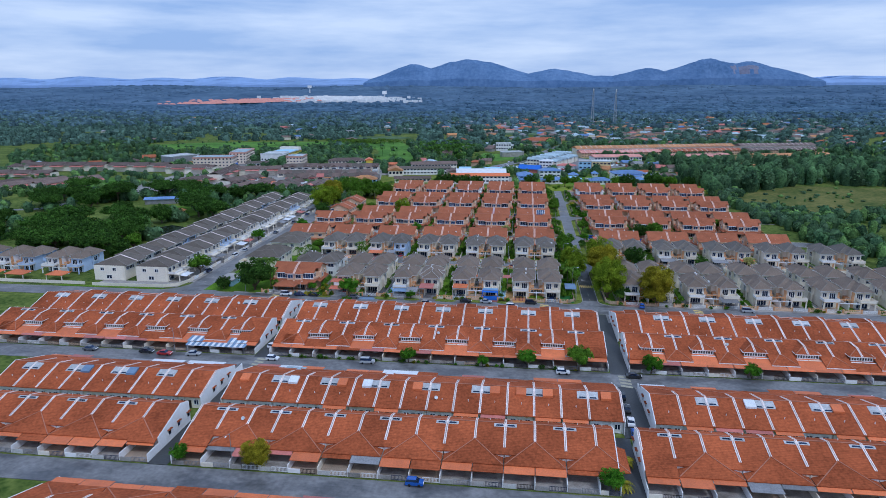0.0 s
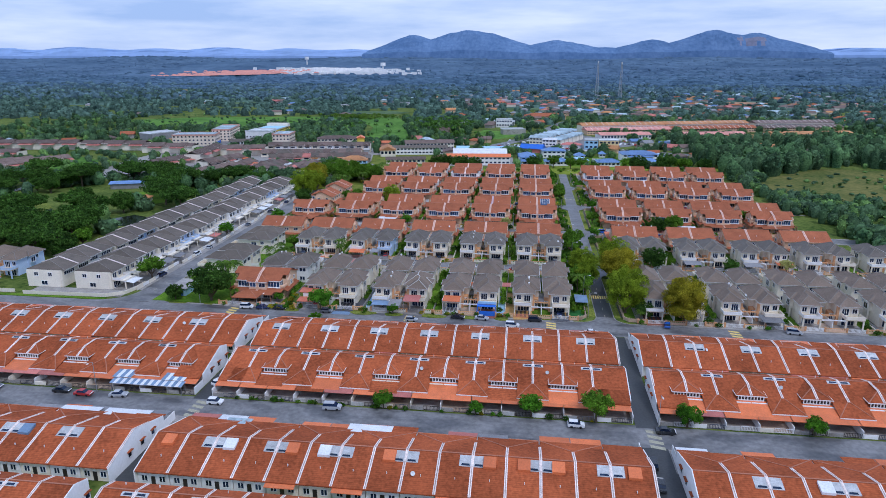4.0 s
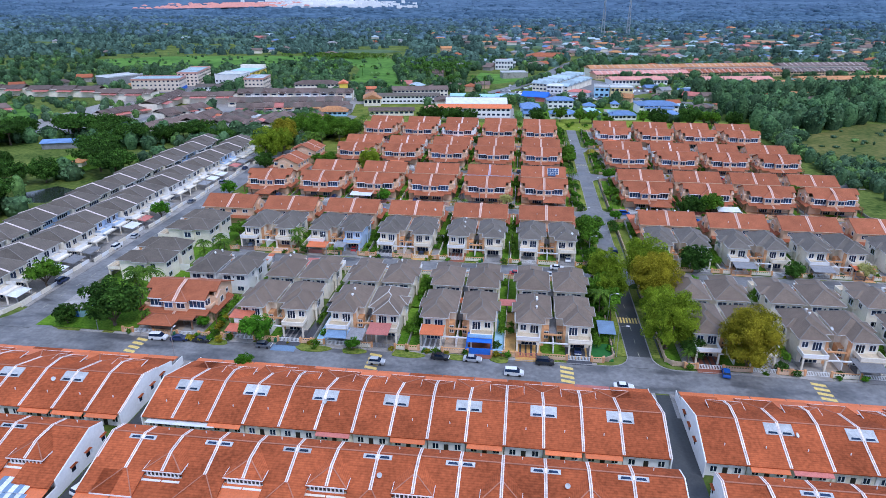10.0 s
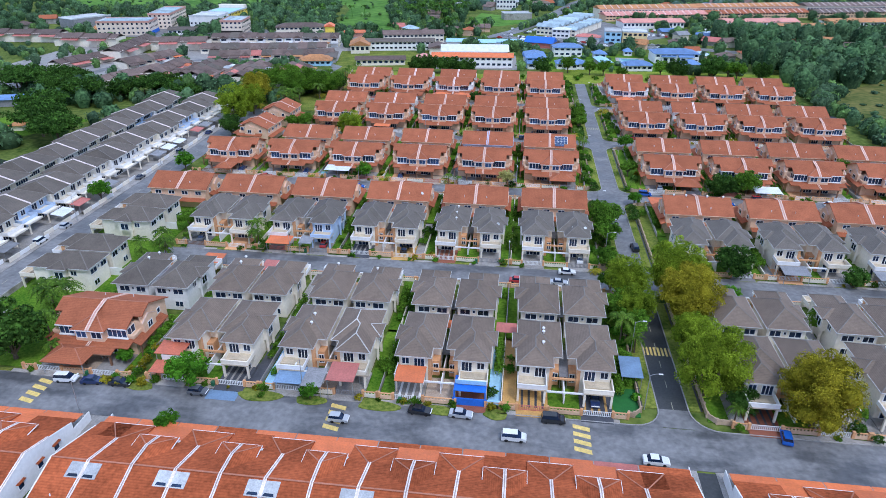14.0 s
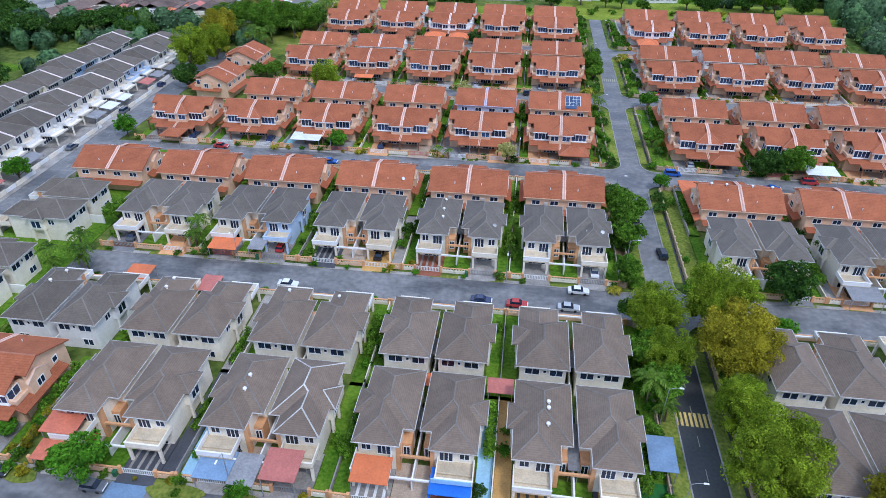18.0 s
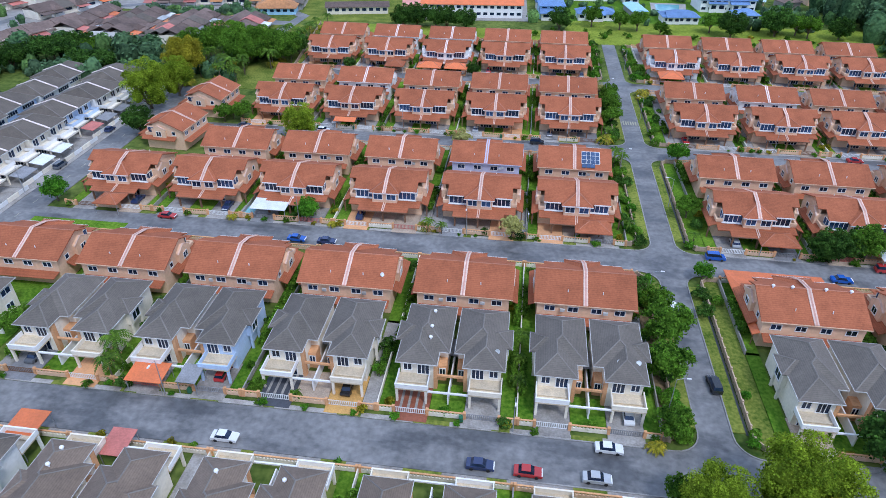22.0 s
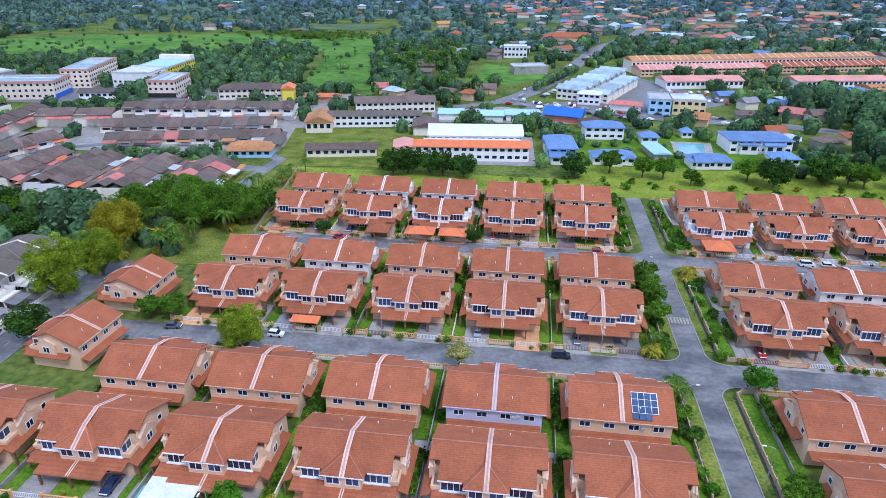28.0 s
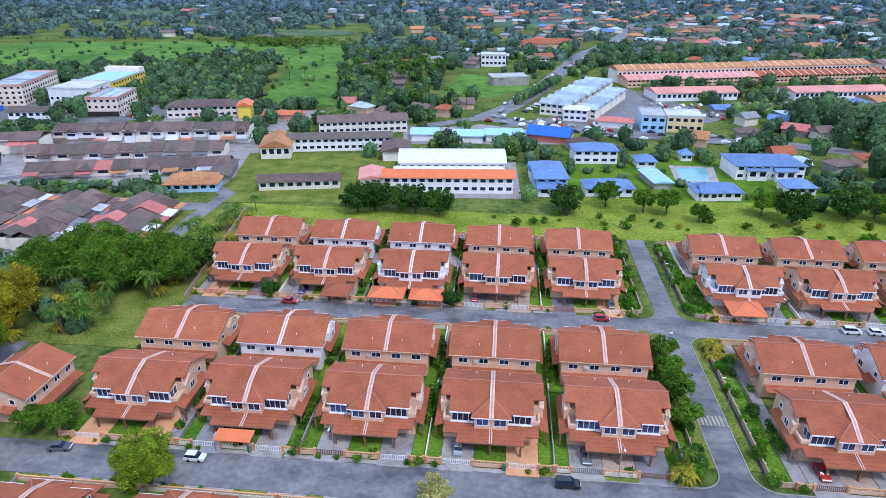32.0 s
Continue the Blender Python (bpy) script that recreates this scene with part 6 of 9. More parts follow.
def join_far_shrubs():
    for k, spots in FAR_SHRUBS.items():
        me = (hedge if k < 0 else shrubs[k]).data
        co = np.empty(len(me.vertices) * 3)
        me.vertices.foreach_get("co", co)
        co, n = co.reshape(-1, 3), len(me.vertices)
        every = np.concatenate([np.stack([x + s * (co[:, 0] * math.cos(a) - co[:, 1] * math.sin(a)), y + s * (co[:, 0] * math.sin(a) + co[:, 1] * math.cos(a)), s * co[:, 2]], 1) for x, y, s, a in spots])
        fresh = bpy.data.meshes.new("shrubbery")
        fresh.vertices.add(len(every))
        fresh.vertices.foreach_set("co", every.reshape(-1))
        fresh.loops.add(len(every))
        fresh.loops.foreach_set("vertex_index", np.arange(len(every), dtype=np.int32))
        fresh.polygons.add(len(every) // 4)
        fresh.polygons.foreach_set("loop_start", np.arange(0, len(every), 4, dtype=np.int32))
        fresh.materials.append(me.materials[0])
        fresh.update(calc_edges=True)
        tagged(new("shrubbery", fresh), "leafy garden shrubs and small plants along the streets", "shrubs", kind="stuff")


def shrub(label, radius, height, count, size, material, seed):
    L = lobes_for(radius, height, 0.0, 5, seed, sprays=7)
    ob = new("shrub", leaf_mesh("shrub", *crown(L, count, size, seed), material, seed))
    return tagged(ob, label, "shrub", "garden shrubs")


shrubs = [shrub("rounded mid-green garden shrub bush", 1.5, 2.0, 620, 0.22, M_LEAF, 31), shrub("bright green leafy garden shrub", 1.3, 1.9, 560, 0.21, M_LEAFB, 32),
          shrub("dark green leafy garden bush", 1.7, 2.6, 680, 0.24, M_LEAFD, 33), shrub("yellow-green leafy garden shrub", 1.2, 1.6, 480, 0.2, M_LEAFY, 34)]
hedge = new("hedge", leaf_mesh("hedge", *crown([(x * 0.9, 0.25 * (x % 2), 0.9 + 0.35 * (x % 3), 0.85, 1.0 + 0.2 * (x % 2)) for x in range(-5, 6)], 1500, 0.27, 35), M_LEAF, 35))
tagged(hedge, "long leafy green hedge between two gardens", "hedge", "garden hedges")

for x, y, s in ((49.9, 238.4, 1.12), (-135, 445, 1.24), (34.0, 270.2, 1.14)):
    plant_at(big_olive, x, y, s, flat=1.06)
for x, y, s in ((32.9, 245.0, 1.1), (32.4, 257.6, 0.72), (33.6, 281.8, 1.1), (21.8, 278.4, 0.86), (22.2, 268.2, 0.74), (-134.4, 416.5, 1.2), (-131, 430, 1.0), (-75.8, 398.8, 0.85)):
    plant_at(big_green, x, y, s, flat=1.08)
for x, y, s in ((-106.5, 239.0, 1.3), (-127.4, 396.6, 0.9), (-119.5, 238.6, 0.55), (-29.5, 467.3, 0.5), (-104.5, 484, 0.9), (-78.5, 468.3, 0.45), (50.6, 294.6, 0.88), (61.5, 351.8, 0.8), (66.0, 353.5, 0.7), (79.5, 292.8, 0.55), (38.2, 241.0, 0.55)):
    plant_at(dark_round, x, y, s)
for x, y, s in ((-66.6, 235.0, 1.36), (-42.2, 234.4, 0.62), (-83.2, 240.8, 0.62), (-139.2, 321, 1.25), (2.2, 175.9, 1.0), (-64.5, 222.6, 0.75), (37.0, 175.6, 1.0), (-32.5, 175.4, 0.8), (36.4, 398.7, 1.1), (46.8, 282.2, 0.75), (-59.6, 353.0, 1.05), (-126.4, 353.2, 1.2), (32.2, 340.2, 0.8), (-10.6, 175.2, 0.6), (64.0, 175.6, 0.8), (-72.5, 117.8, 0.7), (19.0, 117.6, 0.9)):
    plant_at(street_tree, x, y, s)
for x, y, s in ((20.9, 262.5, 0.95), (19.6, 270.0, 1.05), (18.6, 281.8, 0.8), (18.6, 295.0, 0.8), (20.6, 317.5, 1.2), (20.0, 308.5, 1.0), (20.4, 327.0, 0.8), (-138.8, 257.0, 1.2), (-105.5, 409.8, 0.75), (-103.5, 412.5, 0.6), (70.0, 353.0, 1.1), (19.6, 424.0, 0.85), (19.8, 433.0, 0.9), (20.0, 440.0, 0.8), (20.4, 447.5, 0.8), (16.9, 175.6, 0.95), (-99.8, 303.5, 0.85), (64.2, 312.0, 0.7), (62.8, 270.0, 0.8), (108.0, 375.4, 0.9), (-99.5, 411.0, 0.85), (33.5, 367.0, 0.8), (-3.0, 427.0, 0.5)):
    plant_at(mid_tree, x, y, s)
for x, y, s in ((-121, 469, 1.05), (-107.5, 474, 0.85), (-133, 478, 1.0), (-118, 482, 0.8), (-143, 470, 0.9)):
    plant_at(clump_tree, x, y, s)
for x, y, s in ((-26.4, 398.9, 1.1), (-9.4, 350.6, 1.05), (100.0, 293.6, 1.0), (17.6, 452.0, 0.8)):
    plant_at(pale_tree, x, y, s)
plant_at(big_olive, -55.0, 117.6, 0.5)
for x, y, s in ((-100.5, 287.0, 1.0), (-97.5, 284.5, 0.9), (-102.5, 282.0, 0.95), (-78.0, 297.5, 0.9), (-76.4, 313.0, 0.95), (-99.5, 314.0, 0.95), (-98.5, 240.5, 0.9), (-108.5, 254.0, 1.0), (-112.0, 258.0, 1.05), (-105.5, 256.5, 0.95), (21.2, 257.6, 1.0), (-6.0, 313.0, 0.9), (-6.2, 302.0, 0.75), (-6.0, 307.5, 0.7), (17.6, 413.4, 0.9), (18.4, 358.0, 0.8), (17.2, 371.0, 0.85), (-29.4, 351.5, 0.8), (-26.0, 350.8, 0.7), (-52.8, 409.5, 0.6), (33.0, 354.6, 0.7), (36.5, 238.2, 0.8)):
    plant_at(garden_palm, x, y, s)
for x, y, s in ((16.2, 410.8, 1.25), (18.6, 412.6, 1.0), (33.6, 453.0, 1.35), (35.5, 449.5, 1.0), (32.4, 449.0, 0.9), (-30.5, 352.4, 0.8), (-118.4, 254.0, 0.8), (21.5, 118.5, 0.9), (22.6, 128.0, 0.9), (15.8, 292.4, 0.7), (-52.5, 350.8, 0.6), (-78.5, 348.0 + 3, 0.6)):
    plant_at(low_palm, x, y, s)
for x, y, s in ((18.6, 260.6, 1.1), (17.8, 393.2, 0.9), (19.4, 391.5, 0.8), (-100.5, 289.5, 1.0), (-97.0, 285.0, 0.95), (-103.0, 283.0, 1.05), (-77.6, 299.0, 1.0), (-76.6, 294.5, 0.85), (-99.0, 306.0, 0.9), (-108.0, 254.5, 1.35), (-105.2, 256.0, 1.3), (-111.0, 257.0, 1.25), (-102.0, 244.5, 1.2)):
    plant_at(coconut, x, y, s)
pr = random.Random(5)
for k in range(40):
    x, y = pr.uniform(-136, -100), pr.uniform(436, 468) if k % 3 else pr.uniform(468, 500)
    if x < -100 - (486 - y) * 0.15:
        plant_at(coconut if pr.random() < 0.6 else low_palm, x, y, pr.uniform(0.85, 1.25))
for k in range(16):
    plant_at(coconut if k % 3 else low_palm, pr.uniform(-119, -104), pr.uniform(480, 530), pr.uniform(0.7, 1.1))
for k in range(84):
    x, y = pr.uniform(-340, -188), pr.uniform(280, 470)
    if not (-288 < x < -230 and 384 < y < 446) and not (-318 < x < -256 and 350 < y < 390) and not (-216 < x < -194 and 330 < y < 356):
        plant_at(umbrella if pr.random() < 0.6 else dark_round, x, y, pr.uniform(0.95, 1.4))
for k in range(22):
    x, y = pr.uniform(-250, -138), pr.uniform(444, 470)
    plant_at(umbrella if pr.random() < 0.35 else (dark_round if pr.random() < 0.5 else mid_tree), x, y, pr.uniform(0.75, 1.2))
for k in range(12):
    plant_at(dark_round if pr.random() < 0.5 else mid_tree, pr.uniform(-250, -190), pr.uniform(278, 310), pr.uniform(0.7, 1.1))
# tall trees in the belt behind the last street
for x in (-70, -62, -54, -46, -38):
    plant_at(dark_round, x + pr.uniform(-2, 2), 533 + pr.uniform(-2, 3), pr.uniform(0.9, 1.15))
for x in (6, 21, 32, 42, 52, 74, 80, 102, 112, 119, 128):
    plant_at(dark_round if pr.random() < 0.35 else mid_tree, x + pr.uniform(-3, 3), 541 + pr.uniform(-7, 6), pr.uniform(0.8, 1.35))
for k in range(34):
    bush_at(pr.choice((0, 1, 1, 3)), pr.uniform(-20, 130), pr.uniform(522, 536), pr.uniform(0.5, 1.5))

# garden shrubs and hedges
for x, y, turn, _ in PLOTS:
    s = 1 if turn == 0 else -1
    if x < 110:
        for dx in (10.9, -10.9):
            if pr.random() < 0.62:
                hedge_at(x + dx, y + s * pr.uniform(-5, 5), pr.uniform(0.75, 1.1))
    for k in range(pr.choice((1, 2, 2, 3)) if x < 100 else 1):
        side = pr.choice((-1, 1))
        u, v = side * pr.uniform(9.6, 11.2), pr.uniform(-12.3, 8.5)
        bush_at(pr.randrange(4), x + u, y + s * v, pr.uniform(0.6, 1.15))
    if turn == 0 and x < 100:
        for k in range(pr.choice((1, 1, 2))):
            bush_at(pr.randrange(4), x + pr.choice((-1, 1)) * pr.uniform(9.2, 11.4), y - 13.5, pr.uniform(0.45, 0.9))
    if turn == 0 and pr.random() < 0.7:
        bush_at(pr.randrange(4), x + pr.uniform(-3, 3), y - 12.2, pr.uniform(0.5, 0.8))
for k, x, y, q in ((2, 30.4, 333.4, 1.1), (2, 30.6, 327.6, 1.15), (1, 20.2, 337.2, 1.2), (2, 20.6, 352.4, 1.1), (1, 31.8, 352.6, 1.0), (0, 20.8, 294.6, 1.2), (1, 31.4, 294.8, 1.0)):
    bush_at(k, x, y, q)
for k, x, y, q in ((3, -79.8, 247.6, 0.95), (3, -79.4, 245.4, 1.0), (1, -79.2, 243.2, 0.95), (3, -79.0, 241.2, 1.05), (3, -78.8, 239.0, 1.0), (0, -78.7, 237.0, 0.9), (3, -83.2, 234.0, 1.05), (3, -80.4, 233.8, 0.9), (1, -78.4, 234.4, 0.95), (3, -76.0, 234.2, 1.0), (0, -51.6, 233.8, 0.55)):
    bush_at(k, x, y, q)
vr = random.Random(41)
for key in ("R2", "SA", "SB", "SC", "SD"):
    y0, y1 = STREETS[key]
    for k in range(26):
        x = vr.uniform(-100, 14) if k % 3 else vr.uniform(40, 130)
        bush_at(vr.choice((0, 1, 1, 3)), x, y1 + 0.6 if key == "R2" or vr.random() < 0.6 else y0 - 0.6, vr.uniform(0.3, 0.75))
# planting along the side road
bank = []
for k in range(260):
    y = pr.uniform(240, 515)
    if min(abs(y - c) for c in (287.7, 345.7, 403.7, 461.7)) > 6.5:
        x = pr.uniform(17.4, 20.6) if pr.random() < 0.55 else pr.uniform(31.6, 35.0)
        if x > 30 and y < 405 and pr.random() < 0.8:
            continue
        r = pr.uniform(0.7, 1.6)
        bank.append((x, y, r * 0.7, r, r * pr.uniform(0.7, 1.1)))
for j, m in enumerate((M_LEAF, M_LEAFB, M_LEAFD)):
    ob = new("shrubbery", leaf_mesh("shrubbery", *crown(bank[j::3], 85 * 330, 0.23, 60 + j), m, 60 + j))
    tagged(ob, "dense mixed shrubs along the garden walls", "shrubs", kind="stuff")
for k in range(30):
    bush_at(pr.randrange(4), pr.uniform(-74, 24), 175.0 + pr.uniform(-0.2, 0.2), pr.uniform(0.35, 0.6))
join_far_shrubs()
for o in (clump_tree, big_olive, big_green, dark_round, street_tree, mid_tree, pale_tree, umbrella, coconut, garden_palm, low_palm, *shrubs, hedge):
    drop_template(o)


# ---- land, town and hills beyond the estate ----
def patch(name, pts, material, label, category="field", z=0.02):
    s = Solid().slab([(x, y, z) for x, y in pts], 0.1)
    return solid_thing(name, s, material, label, category, kind="structure")


patch("field", [(-560, 905), (-440, 775), (-330, 840), (-247, 872), (-205, 880), (-215, 990), (-292, 1000), (-485, 960)], M_FIELD, "bright green open field")
patch("field", [(-168, 700), (-118, 705), (-125, 800), (-190, 1000), (-250, 1000), (-190, 840)], M_FIELD, "bright green meadow between palms", z=0.028)
patch("field", [(-60, 750), (-30, 738), (0, 775), (-8, 800), (-52, 830)], M_FIELD, "green grass field beside the main road")
patch("field", [(146, 446), (171, 432), (222, 444), (262, 500), (300, 556), (224, 568), (173, 524), (152, 490)], M_SCRUB, "dry scrubby hillside grass")
patch("field", [(-397, 566), (-392, 516), (-352, 490), (-338, 512), (-353, 541)], M_FIELD, "bright green playing field")
patch("field", [(-316, 386), (-281, 384), (-258, 362), (-300, 358)], M_VERGE, "worn grass clearing among trees")
patch("field", [(-145, 440), (-99, 440), (-101, 505), (-118, 530), (-160, 520)], M_VERGE, "rough grass with young palms")
patch("field", [(-98, 517), (140, 517), (166, 558), (12, 556), (6, 536), (-115, 536)], mat("weedy_bright_grass", (0.145, 0.235, 0.022), 0.95, 0.3, 0.1, 1.0, 0.6, tint=(0.34, 0.40, 0.055), sheen=0.06), "rough bright grass strip behind the estate")
patch("field", [(-122, 536), (-60, 542), (-66, 606), (-134, 600)], M_VERGE, "mown school field with worn grass")
patch("field", [(-250, 385), (-215, 380), (-200, 410), (-240, 420)], M_LAWN, "open grass beside the pond")
patch("clearing", [(250, 1000), (420, 1040), (430, 1120), (240, 1090)], M_EARTH, "bare orange earth clearing")
patch("clearing", [(-120, 905), (-95, 905), (-90, 940), (-125, 940)], M_EARTH, "bare orange earth clearing")
patch("pond", [(-212, 332), (-197, 334), (-195, 352), (-208, 357), (-216, 345)], mat("dark_pond_water", (0.02, 0.028, 0.02), 0.15, 0.3, 0.1, 1, 0.1), "dark still pond under trees", "pond")

LEVEL, FOOT, LANES = [0.03], [], []      # footprints and roads that keep trees away


# paved yards round the school, the blue houses and the market
patch("schoolyard", [(-62, 548), (-10, 552), (-12, 600), (-64, 596)], M_CONC, "paved school yard between the blocks", "yard", 0.012)
patch("schoolyard", [(-122, 604), (-64, 616), (-66, 634), (-126, 622)], M_CONC, "paved yard behind the school block", "yard", 0.012)
patch("yard", [(8, 552), (112, 556), (112, 612), (52, 616), (10, 618)], M_LAWN, "lawns between blue-roofed houses", "lawn", 0.012)
patch("market_yard", [(-66, 624), (14, 632), (18, 650), (-30, 668), (-70, 650)], M_CONC, "concrete market yard with stalls", "yard", 0.014)
patch("yard", [(-215, 640), (-130, 640), (-122, 690), (-205, 694)], M_CONC, "concrete yard round the shop row", "yard", 0.014)
# the main road beyond the estate
def strip(pts, w, material, label):
    """A road as one ribbon with mitred bends; later ribbons lie a little higher."""
    LEVEL[0] += 0.004
    z, pts = LEVEL[0], [Vector(p) for p in pts]
    s = Solid()
    for k, p in enumerate(pts):
        d = (pts[min(k + 1, len(pts) - 1)] - pts[max(k - 1, 0)]).normalized()
        n = Vector((d.y, -d.x)) * w / 2
        s.v += [(p.x - n.x, p.y - n.y, z), (p.x + n.x, p.y + n.y, z)]
    for k, (p, q) in enumerate(zip(pts, pts[1:])):
        LANES.append((p, q, w / 2 + 3))
        s.f.append((2 * k, 2 * k + 1, 2 * k + 3, 2 * k + 2))
    return solid_thing("road", s, material, label, "road", kind="structure")


strip([(150, 1250), (94, 1046), (49, 945), (22, 836), (4, 767), (-15, 712), (-30, 683)], 13, M_ROAD, "busy grey main road curving through the town")
strip([(-30, 683), (38, 655), (82, 648), (124, 642), (175, 620)], 12, M_ROAD, "grey main road past the shops")
strip([(-30, 683), (-87, 640), (-150, 625), (-230, 640), (-340, 640)], 9, M_ROAD, "grey street past the school")
patch("forecourt", [(-20, 665), (60, 655), (110, 700), (60, 790), (10, 690)], M_ROAD, "asphalt forecourt round the shops", "road", 0.01)
patch("forecourt", [(-340, 640), (-230, 640), (-205, 680), (-262, 712), (-320, 700), (-345, 660)], M_ROAD, "asphalt yard in front of the white blocks", "road", 0.01)


def building(name, label, x, y, w, d, h, wall, roof, turn=0.0, rise_by=2.0, kind="hip", storeys=1, glass=None, category="building", group="", windows=True, over=0.8):
    """A building of the town: walls, a roof that is hipped, gabled or flat, and a row of windows on each floor of the front."""
    root = thing(name, label, category, group)
    FOOT.append((x, y, w, d, turn))
    base = rise(x, y)
    part("wall", Solid().box(-w / 2, w / 2, -d / 2, d / 2, -0.5, h), wall, root)
    if kind == "flat":
        r = Solid().box(-w / 2 - 0.2, w / 2 + 0.2, -d / 2 - 0.2, d / 2 + 0.2, h, h + 0.3)
        r.box(-w / 2 - 0.2, w / 2 + 0.2, -d / 2 - 0.2, -d / 2 + 0.1, h + 0.3, h + 1.0).box(-w / 2 - 0.2, w / 2 + 0.2, d / 2 - 0.1, d / 2 + 0.2, h + 0.3, h + 1.0)
    elif kind == "vault":
        r = Solid()
        n = 8
        a = [(-d / 2 - over + (d + 2 * over) * k / n, h + rise_by * math.sin(math.pi * k / n)) for k in range(n + 1)]
        ring = [(y0, z0) for y0, z0 in a] + [(y0, z0 - 0.2) for y0, z0 in a[::-1]]
        m = len(ring)
        r.add([(-w / 2 - over, y0, z0) for y0, z0 in ring] + [(w / 2 + over, y0, z0) for y0, z0 in ring], [(i, i + m, (i + 1) % m + m, (i + 1) % m) for i in range(m)] + [tuple(range(m)), tuple(range(2 * m - 1, m - 1, -1))])
    else:
        inset = None if kind == "hip" else 0.0
        long_x = w >= d
        r = Solid().hip(-w / 2 - over, w / 2 + over, -d / 2 - over, d / 2 + over, h, rise_by, "x" if long_x else "y", inset, inset)
    part("roof", r, roof, root)
    if windows:
        n = max(2, int(w / 3.2))
        for f in range(storeys):
            z = h * (f + 0.42) / storeys
            g = Solid()
            for k in range(n):
                c = -w / 2 + w * (k + 0.5) / n
                g.box(c - w / n * 0.3, c + w / n * 0.3, -d / 2 - 0.06, -d / 2 + 0.02, z, z + h / storeys * 0.4)
            tagged(part("window_row", g, glass or M_GLASS, root), kind="stuff")
    root.matrix_world = pose(x, y, base, 0, 0, turn)
    return root


# school
building("school_block", "two-storey school block with an orange sheet roof", -38.5, 559.5, 50, 9, 6.4, M_WHITE, M_AWN, 5.0, 2.0, "gable", 2, category="school")
building("school_hall", "large white vaulted school hall", -39, 583, 43, 17, 6.5, M_WHITE, M_AWNW, 6.0, 3.0, "vault", 1, category="school")
building("school_block", "low school block with a weathered brown roof", -97, 557, 31, 8, 3.6, M_CREAM, M_BROWN, 12, 1.8, "gable", 1, category="school")
building("school_block", "long two-storey school block with a grey roof", -94.5, 613, 48, 9, 6.0, M_WHITE, M_LINK, 11, 1.8, "gable", 2, category="school")
building("school_block", "school building with a bright orange tiled roof", -121, 602, 13, 20, 5.5, M_CREAM, M_RUST, 12, 3.0, "gable", 1, category="school")
building("shop_row", "long shop row with a brown-red roof", -91, 648, 45, 13, 6.2, M_CREAM, M_BROWN, 15, 2.4, "gable", 2, category="shop")
building("school_annexe", "small annexe with a salmon pink roof", -70, 566, 9, 14, 3.5, M_WHITE, M_SALMON, 10, 1.4, "gable", category="school", windows=False)
building("school_annexe", "brown-roofed annexe beside the hall", -66, 603, 12, 16, 4.5, M_CREAM, M_BROWN, 8, 2.0, "gable", category="school", windows=False)
building("carport", "long carport with a pale roof", -133, 568, 8, 22, 3.0, M_CONC, M_LINK, 12, 1.2, "gable", category="carport", windows=False)
building("school_hall", "lower white front tier of the vaulted hall", -39.6, 572.2, 43, 7, 4.2, M_WHITE, M_AWNW, 6.0, 1.2, "vault", 1, category="school")
# blue-roofed houses
for x, y, w, d, h, st in ((0.5, 570, 12, 22, 6.2, 2), (22.5, 606, 19, 11, 6, 2), (23, 563, 18, 10, 3.4, 1), (91, 594, 28, 17, 6.2, 2), (63.5, 563, 17, 10, 3.4, 1), (97, 572, 11, 9, 3.2, 1), (44, 601, 8, 8, 3, 1), (64, 612, 5, 5, 3, 1)):
    building("house", "house with a blue tiled hip roof and pale walls", x, y, w, d, h, M_LTBLUE if x < 5 else M_WHITE, M_BLUEROOF, 5, 2.4, "hip", st, category="house", group="blue-roofed houses")
for x, y, w, d in ((0.5, 560, 9, 9), (-2, 578, 9, 9), (86, 588, 8, 8), (97, 588, 8, 8), (23, 559, 7, 6), (60, 560, 6, 6)):
    building("house_wing", "gabled wing of a blue-roofed house", x, y, w, d, 4.6 if y > 565 else 3.4, M_WHITE, M_BLUEROOF, 5, 2.0, "gable", 1, category="house wing", group="wings of blue-roofed houses")
building("canopy_building", "pavilion with a bright blue steep roof", 5, 640, 20, 12, 3.5, M_AWNR, M_BLUE, -15, 3.5, "gable", category="pavilion", windows=False)
for x, y, w in ((-57, 637, 13), (-36, 636, 15), (-18, 640, 18)):
    building("stall_row", "market stalls under a light blue sheet roof", x, y, w, 13, 3.4, M_WHITE, M_LTBLUE, 5, 1.4, "gable", category="stall", windows=False)
patch("pool_deck", [(53, 578), (70, 578), (74, 602), (55, 602)], M_CONC, "paved deck round a swimming pool", "pool", 0.03)
patch("pool_water", [(56, 581), (67, 581), (70, 599), (57, 599)], M_POOL, "pale turquoise swimming pool water", "pool", 0.06)
building("sheet_shed", "shed with a pale blue sheet roof", 44, 577, 7, 17, 3, M_CONC, M_LTBLUE, 10, 0.8, "gable", windows=False, category="shed")
